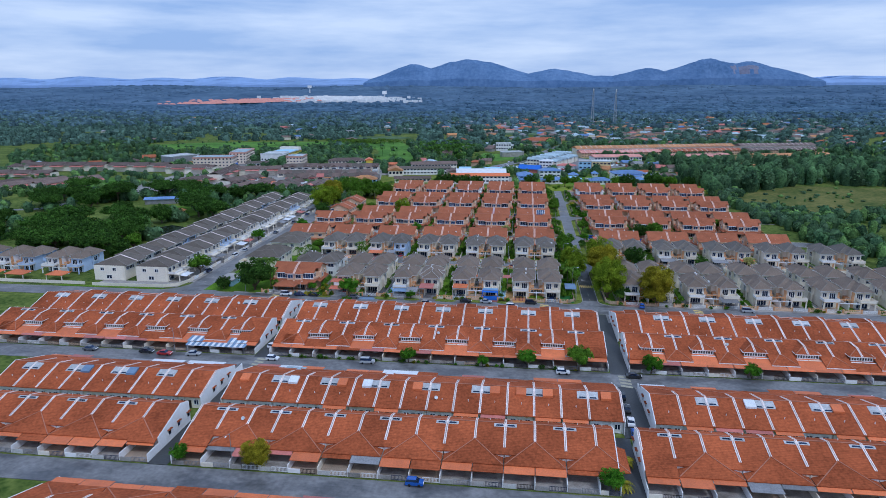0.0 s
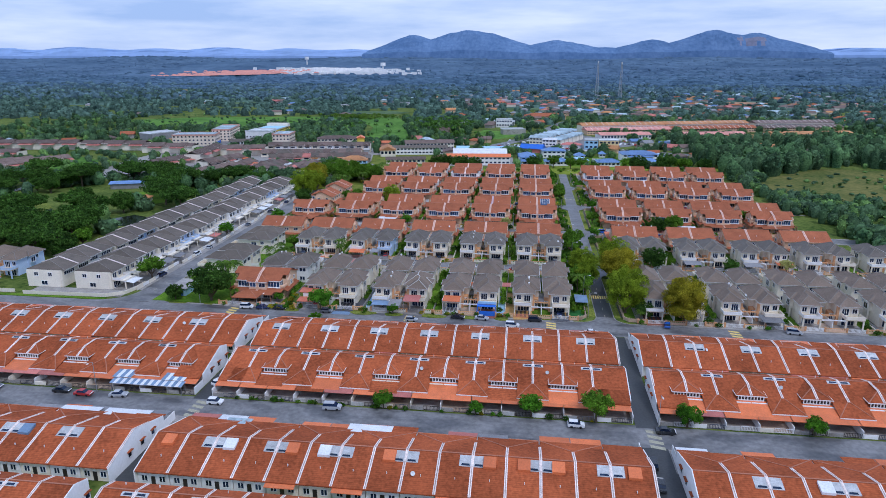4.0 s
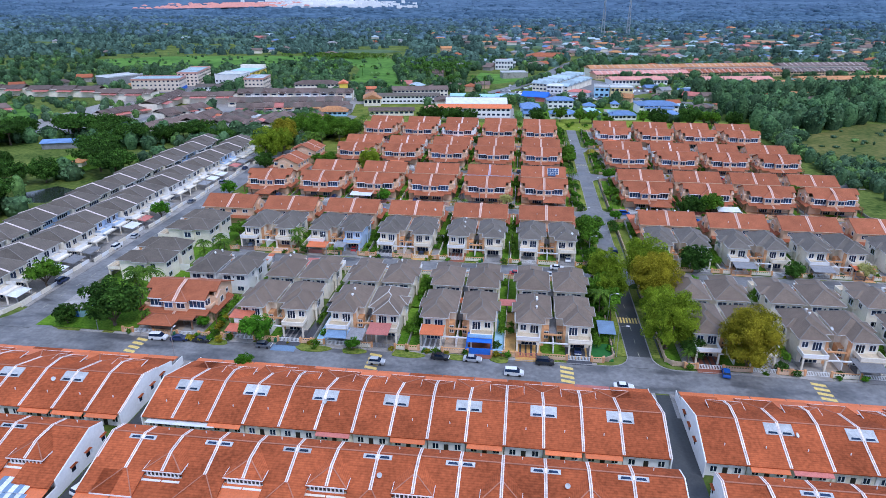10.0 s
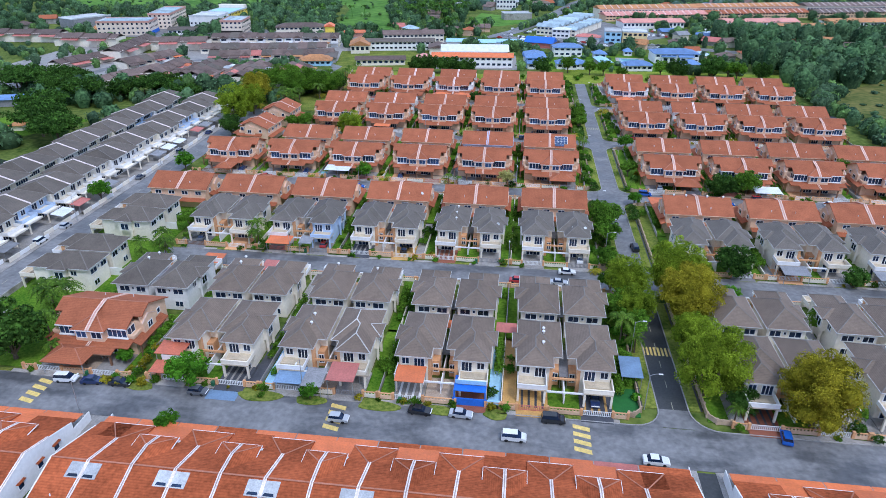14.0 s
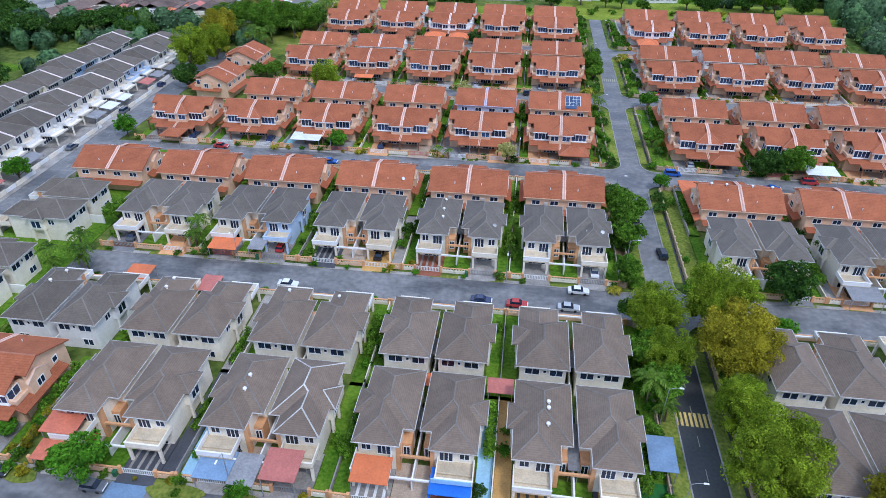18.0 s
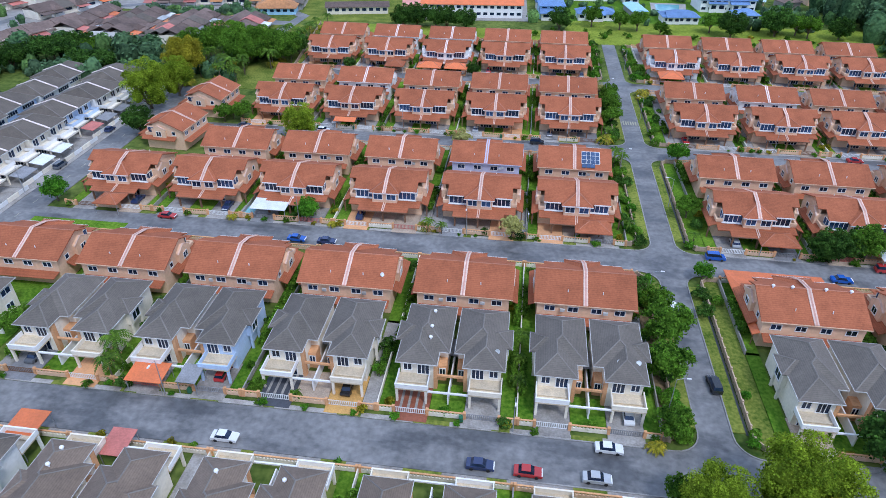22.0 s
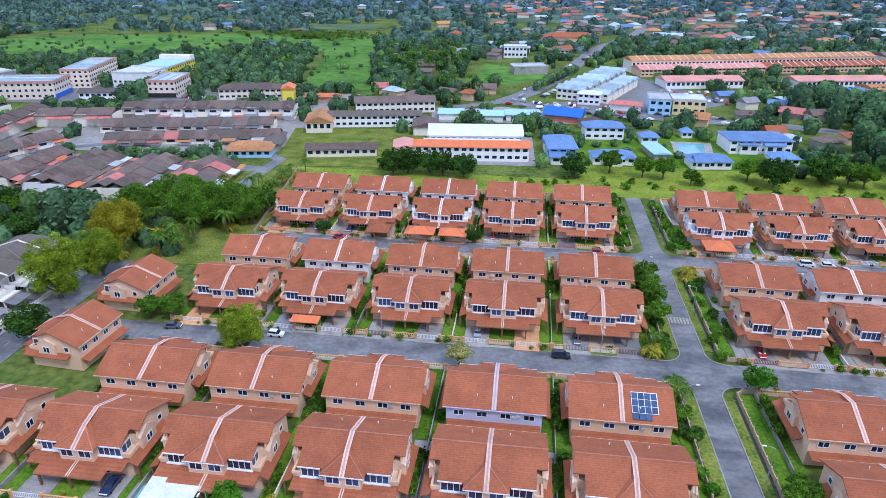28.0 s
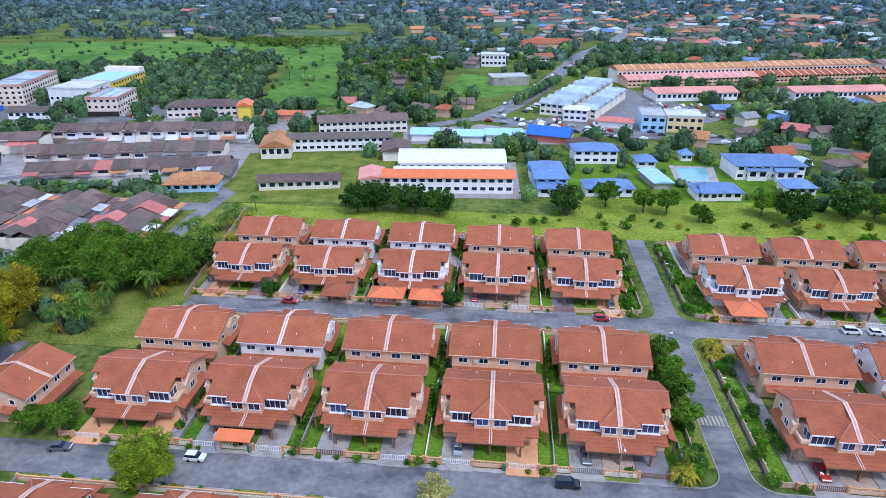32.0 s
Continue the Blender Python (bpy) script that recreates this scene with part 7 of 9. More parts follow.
# shop rows with pale roofs by the bend of the main road
for k in range(8):
    building("shophouse", "two-storey shophouse with a pale sheet roof", 12 + k * 4.6, 698 + k * 10.6, 17, 10.0, 6.6, M_CREAM, M_SHEETB, -21, 2.2, "gable", 2, category="shop", group="shophouses by the bend")
for k in range(6):
    building("shophouse", "two-storey shophouse with a blue-grey sheet roof", 30 + k * 4.4, 692 + k * 10.4, 10, 9.4, 5.6, M_CREAM, M_SHEETB, -24, 2.0, "gable", 2, category="shop", group="shophouses by the bend")
building("corner_shop", "round-fronted white shop at the corner", 22, 686, 13, 11, 6.4, M_WHITE, M_AWNW, -10, 1.5, "hip", 2, category="shop")
building("shop", "pale cyan shop building with a flat roof", 60, 671, 12, 20, 8, M_LTBLUE, M_SHEET, -4, 1, "flat", 2, category="shop")
building("shop", "pale yellow shop building with a flat roof", 76, 670, 18, 16, 8, mat("pale_yellow_paint", (0.78, 0.62, 0.33), 0.8, 0.1), M_SHEET, -4, 1, "flat", 2, category="shop")
building("stall_row", "low stalls with red and blue roofs", 42, 672, 18, 9, 3.4, M_WHITE, M_AWNR, -14, 1.8, "hip", windows=False, category="stall")
# long orange-roofed shop terraces
for x, y, w, t in ((112, 808, 100, 16), (212, 838, 104, 16), (318, 862, 100, 14)):
    for k, (dy, r, hh) in enumerate(((0, M_SALMON if x < 150 else M_RED, 5.0), (17, M_RUST, 9.0))):
        ox, oy = -math.sin(radians(t)) * dy, math.cos(radians(t)) * dy
        b = building("shop_terrace", "long yellow shop terrace with an orange roof", x + ox, y + oy, w, 17, hh, M_PEACH if k == 0 else M_CREAM, r if x < 290 else M_BROWN, t, 2.6, "gable", 2 if k == 0 else 1, category="shop", group="long shop terraces")
        strips = Solid()
        for i in range(1, int(w / 6.5)):
            c = -w / 2 + i * 6.5
            strips.bar((c, -9.2, hh + 0.08), (c, 0, hh + 2.66), 0.5, 0.25)
        part("party_wall_capping", strips, M_STRIPW, b)
for x, y, w, r in ((101, 756, 54, M_SALMON), (196, 772, 66, M_SALMON), (226, 745, 50, M_RUST), (300, 790, 90, M_RUST)):
    building("warehouse", "long white warehouse with a salmon roof", x, y, w, 20, 5.0, M_WHITE, r, 12, 2.2, "gable", 1, category="warehouse", group="warehouses")
# white office blocks
pinkish = mat("salmon_trimmed_white", (0.80, 0.68, 0.56), 0.8, 0.1)


def office(label, x, y, w, d, h, storeys, turn, wall, sides=True, front=None, roof=M_SHEET):
    """A flat-roofed block with window rows on its front and end, salmon parapets and a shop front."""
    b = building("office_block", label, x, y, w, d, h, wall, roof, turn, 1, "flat", storeys, category="office", windows=False)
    for f in range(storeys):
        z = h * (f + 0.42) / storeys
        for face, run in (("-y", w), ("-x", d), ("+x", d)) if sides else (("-y", w),):
            n, g = max(2, int(run / 3.4)), Solid()
            for k in range(n):
                c = -run / 2 + run * (k + 0.5) / n
                if face == "-y":
                    g.box(c - 0.75, c + 0.75, -d / 2 - 0.06, -d / 2 + 0.02, z, z + 1.35)
                else:
                    o = w / 2 if face == "+x" else -w / 2
                    g.box(o - 0.05, o + 0.05, c - 0.75, c + 0.75, z, z + 1.35)
            tagged(part("window_row", g, M_GLASS, b), kind="stuff")
    if sides:
        part("parapet_band", Solid().box(-w / 2 - 0.27, w / 2 + 0.27, -d / 2 - 0.27, -d / 2 - 0.21, h - 0.5, h + 1.1).box(-w / 2 - 0.28, -w / 2 - 0.21, -d / 2 - 0.2, d / 2 + 0.2, h - 0.5, h + 1.1).box(w / 2 + 0.21, w / 2 + 0.28, -d / 2 - 0.2, d / 2 + 0.2, h - 0.5, h + 1.1), M_PINK, b)
        for k in range(int(w / 6)):
            part("roof_sheet", Solid().box(-w / 2 + 1 + 6 * k, -w / 2 + 5.4 + 6 * k, -d / 2 + 2, d / 2 - 2, h + 0.31, h + 0.75), M_SHEETB, b)
    if front:
        part("shop_front", Solid().box(-w / 2 - 0.02, w / 2 + 0.02, -d / 2 - 0.3, -d / 2 - 0.05, 0.2, 2.8), front, b)
    return b


office("three-storey white and salmon corner block with blue shop fronts", -325, 654, 24, 40, 10.0, 3, 103, pinkish, front=M_BLUE)
office("four-storey white and salmon block with rows of windows", -318, 706, 52, 18, 11.5, 4, 103, pinkish)
office("three-storey white shop block with salmon parapet", -243, 675, 17, 28, 9.8, 3, 8, pinkish, front=M_DARKPANEL)
office("white blank-fronted building before the yellow hall", -275, 695, 24, 26, 10.5, 1, 3, M_WHITE, sides=False)
b = office("long yellow building with a pale blue sheet roof", -276, 731, 44, 24, 9.5, 3, 93, M_YELLOW, sides=False)
part("roof_sheet", Solid().box(-21, 14, -11, 11, 9.81, 10.3), M_LTBLUE, b)
part("rear_pediment", Solid().box(15, 21.8, -11.9, 11.9, 9.81, 13.0), M_CREAM, b)
building("modern_building", "low grey modern building with a yellow base", -376, 676, 34, 20, 9, M_AWNG, M_SHEET, 66, 1, "flat", 1, category="office", windows=False)
building("workshop", "dark roofed workshop building", -278, 656, 24, 10, 4, M_WHITE, M_LINK, 12, 2, "gable", 1, category="workshop")
building("shop_row", "two-storey shop row with a brown roof", -187, 672, 38, 14, 6.2, M_CREAM, M_BROWN, 14, 2.6, "hip", 2, category="shop")
building("temple_gate", "orange and yellow gable of a shop", -163, 672, 7, 12, 7, M_YELLOW, M_AWN, 14, 2.0, "gable", windows=False, category="shop")
building("tent_hall", "small hall with an orange roof and white tents", -140, 668, 22, 9, 3.2, M_PINK, M_AWN, 6, 1.6, "hip", windows=False, category="hall")
building("bungalow", "bungalow with an orange-brown hip roof and pale blue walls", -138, 552, 20, 13, 3.2, M_LTBLUE, M_RUST, 10, 3.0, "hip", 1, category="house")
building("petrol_station", "petrol station canopy with a flat pale roof", -16, 790, 26, 14, 5.5, M_CONC, M_SHEET, 15, 1, "flat", windows=False, category="petrol station")
building("house", "two-storey white house with a hipped roof", 8, 884, 17, 12, 5.5, M_WHITE, M_GREY, 8, 2.2, "hip", 2, category="house")
building("hall", "low hall with a red tiled roof", 24, 992, 56, 22, 5.0, M_PEACH, M_RED, 8, 4.0, "hip", 1, category="hall", windows=False)
building("house", "long white outbuilding with a pale roof", -30, 905, 26, 9, 4.0, M_WHITE, M_SHEET, 4, 1.4, "gable", 1, category="house")
building("house", "two-storey white house with a flat blue-grey roof", -29, 872, 20, 13, 9, M_WHITE, M_SHEET, 3, 1, "flat", 2, category="house")


# older brown-roofed terraces
def old_terrace(x, y, n, w, d, h, turn, seed, storeys=1):
    """A row of old linked houses with stepped brown roofs, patched awnings and pale party walls."""
    r = random.Random(seed)
    c, s_ = math.cos(radians(turn)), math.sin(radians(turn))
    FOOT.append((x + c * w * n / 2, y + s_ * w * n / 2, w * n, d + 7, turn))
    for k in range(n):
        root = thing("old_terraced_house", "old terraced house with a weathered brown tiled roof", "house", "old brown-roofed terraces")
        step = r.uniform(-0.25, 0.25)
        house = part("wall", Solid().box(0.05, w - 0.05, -d / 2, d / 2, 0, h + 0.2), r.choice((M_CREAM, M_WHITE, M_CREAM)), root)
        tiles = M_AWNR if storeys == 1 and r.random() < 0.07 else r.choice((M_BROWN, M_BROWN, M_BROWN, M_LINK))
        top = [(0, -d / 2 - 1.0, h + step), (w, -d / 2 - 1.0, h + step), (w, 0.5, h + 2.6 + step), (0, 0.5, h + 2.6 + step), (w, d / 2 + 0.8, h + 0.2 + step), (0, d / 2 + 0.8, h + 0.2 + step)]
        top += [(x0, y0, z0 - 0.2) for x0, y0, z0 in top]
        part("roof", Solid().add(top, [(0, 1, 2, 3), (3, 2, 4, 5), (6, 9, 8, 7), (9, 11, 10, 8), (0, 6, 7, 1), (5, 4, 10, 11), (0, 3, 9, 6), (3, 5, 11, 9), (1, 7, 8, 2), (2, 8, 10, 4)]), tiles, root)
        if k % 2:
            part("front_gable_roof", Solid().hip(0.5, w - 0.5, -d / 2 - 2.4, -0.4, h - 0.1 + step, 1.9, "y", 0.0 if storeys == 2 else 1.6, 0.0), tiles, root)
            join(house, Solid().box(0.9, w - 0.9, -d / 2 - 1.7, -d / 2, 0, h - 0.2), M_WHITE)
            if storeys == 2:
                join(house, Solid().add([(0.9, -d / 2 - 1.72, h - 0.3), (w - 0.9, -d / 2 - 1.72, h - 0.3), (w / 2, -d / 2 - 1.72, h + 1.45)], [(0, 1, 2)]), M_WHITE)
        if r.random() < 0.75:
            part("awning", Solid().slab([(0.2, -d / 2 - 4.6, h - 0.75), (w - 0.2, -d / 2 - 4.6, h - 0.75), (w - 0.2, -d / 2 - 0.7, h - 0.15), (0.2, -d / 2 - 0.7, h - 0.15)] if storeys == 1 else
                                        [(0.2, -d / 2 - 3.6, 2.5), (w - 0.2, -d / 2 - 3.6, 2.5), (w - 0.2, -d / 2 - 0.02, 3.0), (0.2, -d / 2 - 0.02, 3.0)], 0.1), r.choice((M_BROWN, M_AWNR, M_BROWN, M_AWNG, M_AWN, M_SHEET, M_RUST, M_BROWN, M_AWNW)), root)
        join(house, Solid().box(w * 0.2, w * 0.75, -d / 2 - (1.76 if k % 2 else 0.06), -d / 2, h - 1.9, h - 0.7), M_GLASS)
        c, s_ = math.cos(radians(turn)), math.sin(radians(turn))
        root.matrix_world = pose(x + c * w * k, y + s_ * w * k, 0, 0, 0, turn)


old_terrace(-233, 610, 14, 6.6, 13, 6.2, 9, 1, 2)
old_terrace(-228, 581, 13, 6.6, 12, 3.4, 12, 2)
old_terrace(-212, 558, 12, 6.8, 8, 3.0, 13, 3)
old_terrace(-252, 520, 6, 6.6, 12, 3.4, 68, 6)
for x, y, turn, seed in ((-172, 529, 272, 14), (-163, 488, 92, 15), (-146, 530, 272, 16), (-137, 486, 92, 17)):
    old_terrace(x, y, 6, 6.7, 9.5, 3.3 + 0.4 * (seed % 2), turn, seed)
for x, y, turn, seed in ((-199, 531, 272, 22), (-190, 490, 92, 23), (-217, 494, 92, 24)):
    old_terrace(x, y, 6, 6.7, 9.5, 3.4, turn, seed)
patch("yard", [(-262, 545), (-128, 548), (-126, 640), (-262, 625)], M_CONC, "paved yards and lanes between the old rows", "yard", 0.006)
patch("yard", [(-330, 466), (-222, 462), (-236, 560), (-330, 600)], M_CONC, "paved yards between the old terraces", "yard", 0.006)
patch("lane", [(-220, 484), (-124, 483), (-122, 534), (-218, 541)], M_ROAD, "worn asphalt lanes between the old terraces", "road", 0.011)
solid_thing("garden_wall", Solid().bar((-100.5, 464, 0), (-109, 532, 0), 0.2, 1.5), M_BRICKW, "tan block wall behind the last houses", "wall", kind="structure")


def far_row(x, y, n, w, d, h, turn):
    """A far row of old houses: one long stepped brown roof over pale walls."""
    root = thing("old_house_row", "far row of old houses under stepped brown roofs", "houses", "far rows of old houses", "stuff")
    c, s_ = math.cos(radians(turn)), math.sin(radians(turn))
    FOOT.append((x + c * w * n / 2, y + s_ * w * n / 2, w * n, d + 7, turn))
    wall, roof, front = Solid(), Solid(), Solid()
    for k in range(n):
        a, b, e = w * k, w * (k + 1), 0.25 * ((k * 7) % 3 - 1)
        wall.box(a + 0.05, b - 0.05, -d / 2, d / 2, 0, h + 0.2)
        roof.slab([(a, -d / 2 - 1, h + e), (b, -d / 2 - 1, h + e), (b, 0.5, h + 2.6 + e), (a, 0.5, h + 2.6 + e)], 0.18).slab([(a, 0.5, h + 2.6 + e), (b, 0.5, h + 2.6 + e), (b, d / 2 + 0.8, h + e), (a, d / 2 + 0.8, h + e)], 0.18)
        if k % 3:
            front.slab([(a + 0.2, -d / 2 - 4.2, h - 1.1), (b - 0.2, -d / 2 - 4.2, h - 1.1), (b - 0.2, -d / 2, h - 0.3), (a + 0.2, -d / 2, h - 0.3)], 0.1)
    part("wall", wall, M_CREAM, root)
    part("roof", roof, M_BROWN, root)
    part("awning", front, M_AWNR, root)
    root.matrix_world = pose(x, y, 0, 0, 0, turn)


far_row(-271, 541, 9, 6.6, 13, 6.0, 97)
far_row(-268, 588, 6, 6.6, 12, 6.0, 10)
far_row(-290, 512, 6, 6.6, 12, 3.4, 70)
far_row(-236, 474, 6, 6.6, 12, 3.4, 68)
far_row(-498, 600, 12, 6.8, 13, 6.0, 6)
far_row(-412, 606, 9, 6.8, 13, 6.0, 4)
far_row(-345, 596, 7, 6.8, 13, 6.0, 2)
far_row(-500, 556, 9, 6.8, 13, 3.4, 4)
for k in range(4):
    far_row(-470 + 23 * k, 450 + 12 * k, 8, 6.8, 12, 3.4, 62)
strip([(-430, 372), (-350, 389), (-326, 400), (-322, 440), (-330, 466), (-300, 470), (-281, 457), (-240, 462)], 7, M_ROAD, "grey street winding between trees")
strip([(-236, 515), (-226, 548), (-205, 562), (-150, 570), (-122, 545), (-124, 520), (-124, 488)], 6, M_ROAD, "narrow street between old terraces")
strip([(-262, 505), (-256, 560), (-240, 575)], 6, M_ROAD, "narrow street between old terraces")
building("shed", "open shed with a bright blue sheet roof beside the trees", -257, 432, 22, 11, 3.4, M_AWNG, M_BLUEROOF, 20, 1.0, "gable", windows=False, category="shed")
building("gazebo", "small open gazebo with an orange roof", -222, 392, 5, 5, 2.4, M_CREAM, M_RUST, 10, 1.6, "hip", windows=False, category="gazebo")

# scattered village houses between the trees
NEAR = {}
CLEAR, MEADOWS = [], (Solid(), Solid())
gr = random.Random(21)
for k in range(34):
    x, y = gr.uniform(-0.75, 0.75) * 1500, gr.uniform(1080, 2100)
    a, b = gr.uniform(25, 75), gr.uniform(18, 45)
    CLEAR.append((x, y, a, b))
    pts = [(x + a * gr.uniform(0.75, 1.1) * math.cos(t * 0.628), y + b * gr.uniform(0.75, 1.1) * math.sin(t * 0.628)) for t in range(10)]
    MEADOWS[k % 5 == 2].slab([(px, py, 0.3) for px, py in pts], 0.1)
# far grass paled, with distance haze put into its colour
solid_thing("clearing", MEADOWS[0], mat("hazy_far_grass", (0.10, 0.17, 0.09), 0.95, 0.25, 0.02, 0.15, 0.3, tint=(0.17, 0.24, 0.13), sheen=0.0), "hazy pale green clearings among far trees", "field", kind="structure")
solid_thing("clearing", MEADOWS[1], M_EARTH, "bare orange earth clearings among far trees", "field", kind="structure")
FIELDS = (((-560, -205), (775, 1000)), ((-60, 0), (735, 830)), ((146, 300), (432, 568)), ((-250, -118), (700, 1000)))


def hill_open(x, y):
    """True on the open scrub of the hillside."""
    low = 446 - (x - 146) * 0.55 if x < 171 else 432 + max(0.0, x - 222) * 1.45
    high = 492 + (x - 152) * 1.5 if x < 173 else 524 + (x - 173) * 0.86
    return low < y < min(high, 568)


def open_ground(x, y, margin=9.0):
    """True where no field, road or building keeps trees away."""
    if -118 < x < 140 and y < 550 or (-125 < x < -62 and 536 < y < 600):
        return False
    for k, ((x0, x1), (y0, y1)) in enumerate(FIELDS):
        if x0 < x < x1 and y0 < y < y1:
            if k == 0 and (y < 775 + (x + 440) * 0.62 or y < 905 - (x + 560) * 1.08):
                continue
            if k == 2 and not hill_open(x, y):
                continue
            if k == 3 and not (-168 - (y - 700) * 0.25 < x < -118 - (y - 700) * 0.22):
                continue
            return False
    if y > 1000 and any(((x - cx) / a) ** 2 + ((y - cy) / b) ** 2 < 1.1 for cx, cy, a, b in CLEAR):
        return False
    if -32 < x < 104 and 648 < y < 738 or -16 < x < 74 and 690 < y < 806 or 52 < x < 76 and 576 < y < 604:
        return False
    for fx, fy, w, d, turn in FOOT:
        if abs(x - fx) < w and abs(y - fy) < w + d:
            c, s_ = math.cos(radians(turn)), math.sin(radians(turn))
            if abs((x - fx) * c + (y - fy) * s_) < w / 2 + 3.5 and abs((y - fy) * c - (x - fx) * s_) < d / 2 + 4.5:
                return False
    p = Vector((x, y))
    for a, b, half in LANES:
        t = max(0.0, min(1.0, (p - a).dot(b - a) / (b - a).length_squared))
        if (a + (b - a) * t - p).length < half:
            return False
    return all((x - p.x) ** 2 + (y - p.y) ** 2 > margin ** 2 for p in NEAR.get((int(x // 40), int(y // 40)), ()))


hr = random.Random(9)
ROOFS = (M_RUST, M_BROWN, M_RED, M_AWNG, M_BROWN, M_BROWN, M_SHEETB, M_BLUEROOF, M_AWNR)
TOWN = [b.matrix_world.translation.to_2d() for b in bpy.data.objects if b.parent is None and b.get("category") in ("shop", "office", "school", "warehouse", "house", "stall") and b.matrix_world.translation.y > 520]
SPOTS = []
VILLAGE = {}
for cx, cy, sx, sy, count in ((330, 1300, 190, 110, 60), (480, 1620, 260, 150, 60), (720, 1280, 150, 100, 30), (10, 1400, 90, 150, 30), (-260, 1400, 160, 120, 16), (620, 1050, 120, 60, 20), (150, 690, 60, 40, 60), (140, 640, 40, 30, 40), (-130, 820, 30, 30, 6), (130, 1080, 60, 110, 44), (260, 1200, 130, 130, 52), (20, 1150, 70, 120, 26), (-20, 930, 45, 60, 16), (-340, 1150, 190, 160, 16), (60, 1500, 110, 150, 60), (420, 1350, 130, 130, 34), (-90, 700, 40, 30, 10), (-430, 640, 70, 30, 14), (480, 1000, 150, 80, 14)):
    for k in range(count):
        x, y = hr.gauss(cx, sx), hr.gauss(cy, sy)
        p = Vector((x, y))
        if any((p - q).length < (12 if y < 900 else 11) for q in TOWN + SPOTS) or y < 600 or (y < 900 and 60 < x < 380 and 735 < y < 890):
            continue
        if not open_ground(x, y):
            continue
        SPOTS.append(p)
        w, d, h = hr.uniform(8, 14) * (1.0 if y < 900 else 1.25), hr.uniform(7, 11), hr.uniform(2.8, 4.5)
        paint, tiles, spin, up, shape = hr.choice((M_CREAM, M_CONC, M_PEACH, M_CONC)), hr.choice(ROOFS), hr.uniform(-30, 30), hr.uniform(1.6, 3), hr.choice(("hip", "gable"))
        if y < 665:
            building("village_house", "small village house with a pitched roof among trees", x, y, w, d, h, paint, tiles, spin, up, shape, windows=False, category="house", group="village houses")
        else:
            for key, sol in ((paint, Solid().box(-w / 2, w / 2, -d / 2, d / 2, -0.5, h)), (tiles, Solid().hip(-w / 2 - 0.8, w / 2 + 0.8, -d / 2 - 0.8, d / 2 + 0.8, h, up, "x", None if shape == "hip" else 0.0, None if shape == "hip" else 0.0))):
                m = pose(x, y, rise(x, y), 0, 0, spin)
                VILLAGE.setdefault(key.name, (key, Solid()))[1].add([m @ Vector(p) for p in sol.v], sol.f)
for key, sol in VILLAGE.values():
    tagged(new("village_houses", mesh_of("village_houses", sol, key)), "far village houses scattered among trees", "houses", kind="stuff")


# woods: each tree a lumpy core under many leaf clumps
def woods(name, label, spots, q, material, seed, clump=0.3, sides=7):
    g = np.random.default_rng(seed)
    s = np.array(spots)
    n = len(s)
    k = np.repeat(np.arange(n), q)
    d = g.normal(size=(n * q, 3))
    d /= np.linalg.norm(d, axis=1, keepdims=True)
    d[:, 2] = np.abs(d[:, 2]) * 1.15 - 0.3
    r = s[k, 3]
    lump = g.uniform(0.86, 1.1, n * q) + 0.2 * np.sin(d[:, 0] * 5 + k) * np.cos(d[:, 1] * 6 + 2 * k)
    c = s[k, :3] + d * lump[:, None] * np.stack([r, r, s[k, 4] * 0.5], 1) + np.stack([0 * r, 0 * r, s[k, 4] * 0.5], 1)
    me = leaf_mesh(name, c, d + g.normal(scale=0.5, size=d.shape) + np.array([0, 0, 0.4]), g.uniform(0.6, 1.25, n * q) * r * clump, material, seed)
    tagged(new(name, me), label, "woods", kind="stuff")
    rings = np.array([[0.62, 0.0], [0.86, 0.42], [0.72, 0.74], [0.34, 0.92]])
    if sides < 7:
        rings = np.array([[0.95, 0.0], [0.85, 0.5], [0.45, 0.9]])
    m, b = len(rings), sides
    a = np.arange(b) / b * 6.2832
    v = np.zeros((n, m, b, 3))
    jit = g.uniform(0.78, 1.1, (n, m, b))
    v[..., 0] = s[:, None, None, 0] + np.cos(a) * rings[None, :, None, 0] * jit * s[:, None, None, 3]
    v[..., 1] = s[:, None, None, 1] + np.sin(a) * rings[None, :, None, 0] * jit * s[:, None, None, 3]
    v[..., 2] = s[:, None, None, 2] + rings[None, :, None, 1] * g.uniform(0.85, 1.05, (n, m, b)) * s[:, None, None, 4]
    quads = np.array([(t * b + i, t * b + (i + 1) % b, t * b + b + (i + 1) % b, t * b + b + i) for t in range(m - 1) for i in range(b)])
    f = (quads[None] + m * b * np.arange(n)[:, None, None]).reshape(-1, 4)
    caps = np.arange(m * b - b, m * b)[None] + m * b * np.arange(n)[:, None]
    core = bpy.data.meshes.new(name + "_core")
    core.vertices.add(m * b * n)
    core.vertices.foreach_set("co", v.reshape(-1))
    core.loops.add(f.size + caps.size)
    core.loops.foreach_set("vertex_index", np.concatenate([f.reshape(-1), caps.reshape(-1)]).astype(np.int32))
    core.polygons.add(len(f) + n)
    core.polygons.foreach_set("loop_start", np.concatenate([np.arange(len(f)) * 4, f.size + np.arange(n) * b]).astype(np.int32))
    core.materials.append(material)
    core.polygons.foreach_set("use_smooth", [True] * len(core.polygons))
    core.update(calc_edges=True)
    return tagged(new(name, core), label, "woods", kind="stuff")


for p in TOWN + SPOTS:
    for i in (-1, 0, 1):
        for j in (-1, 0, 1):
            NEAR.setdefault((int(p.x // 40) + i, int(p.y // 40) + j), []).append(p)

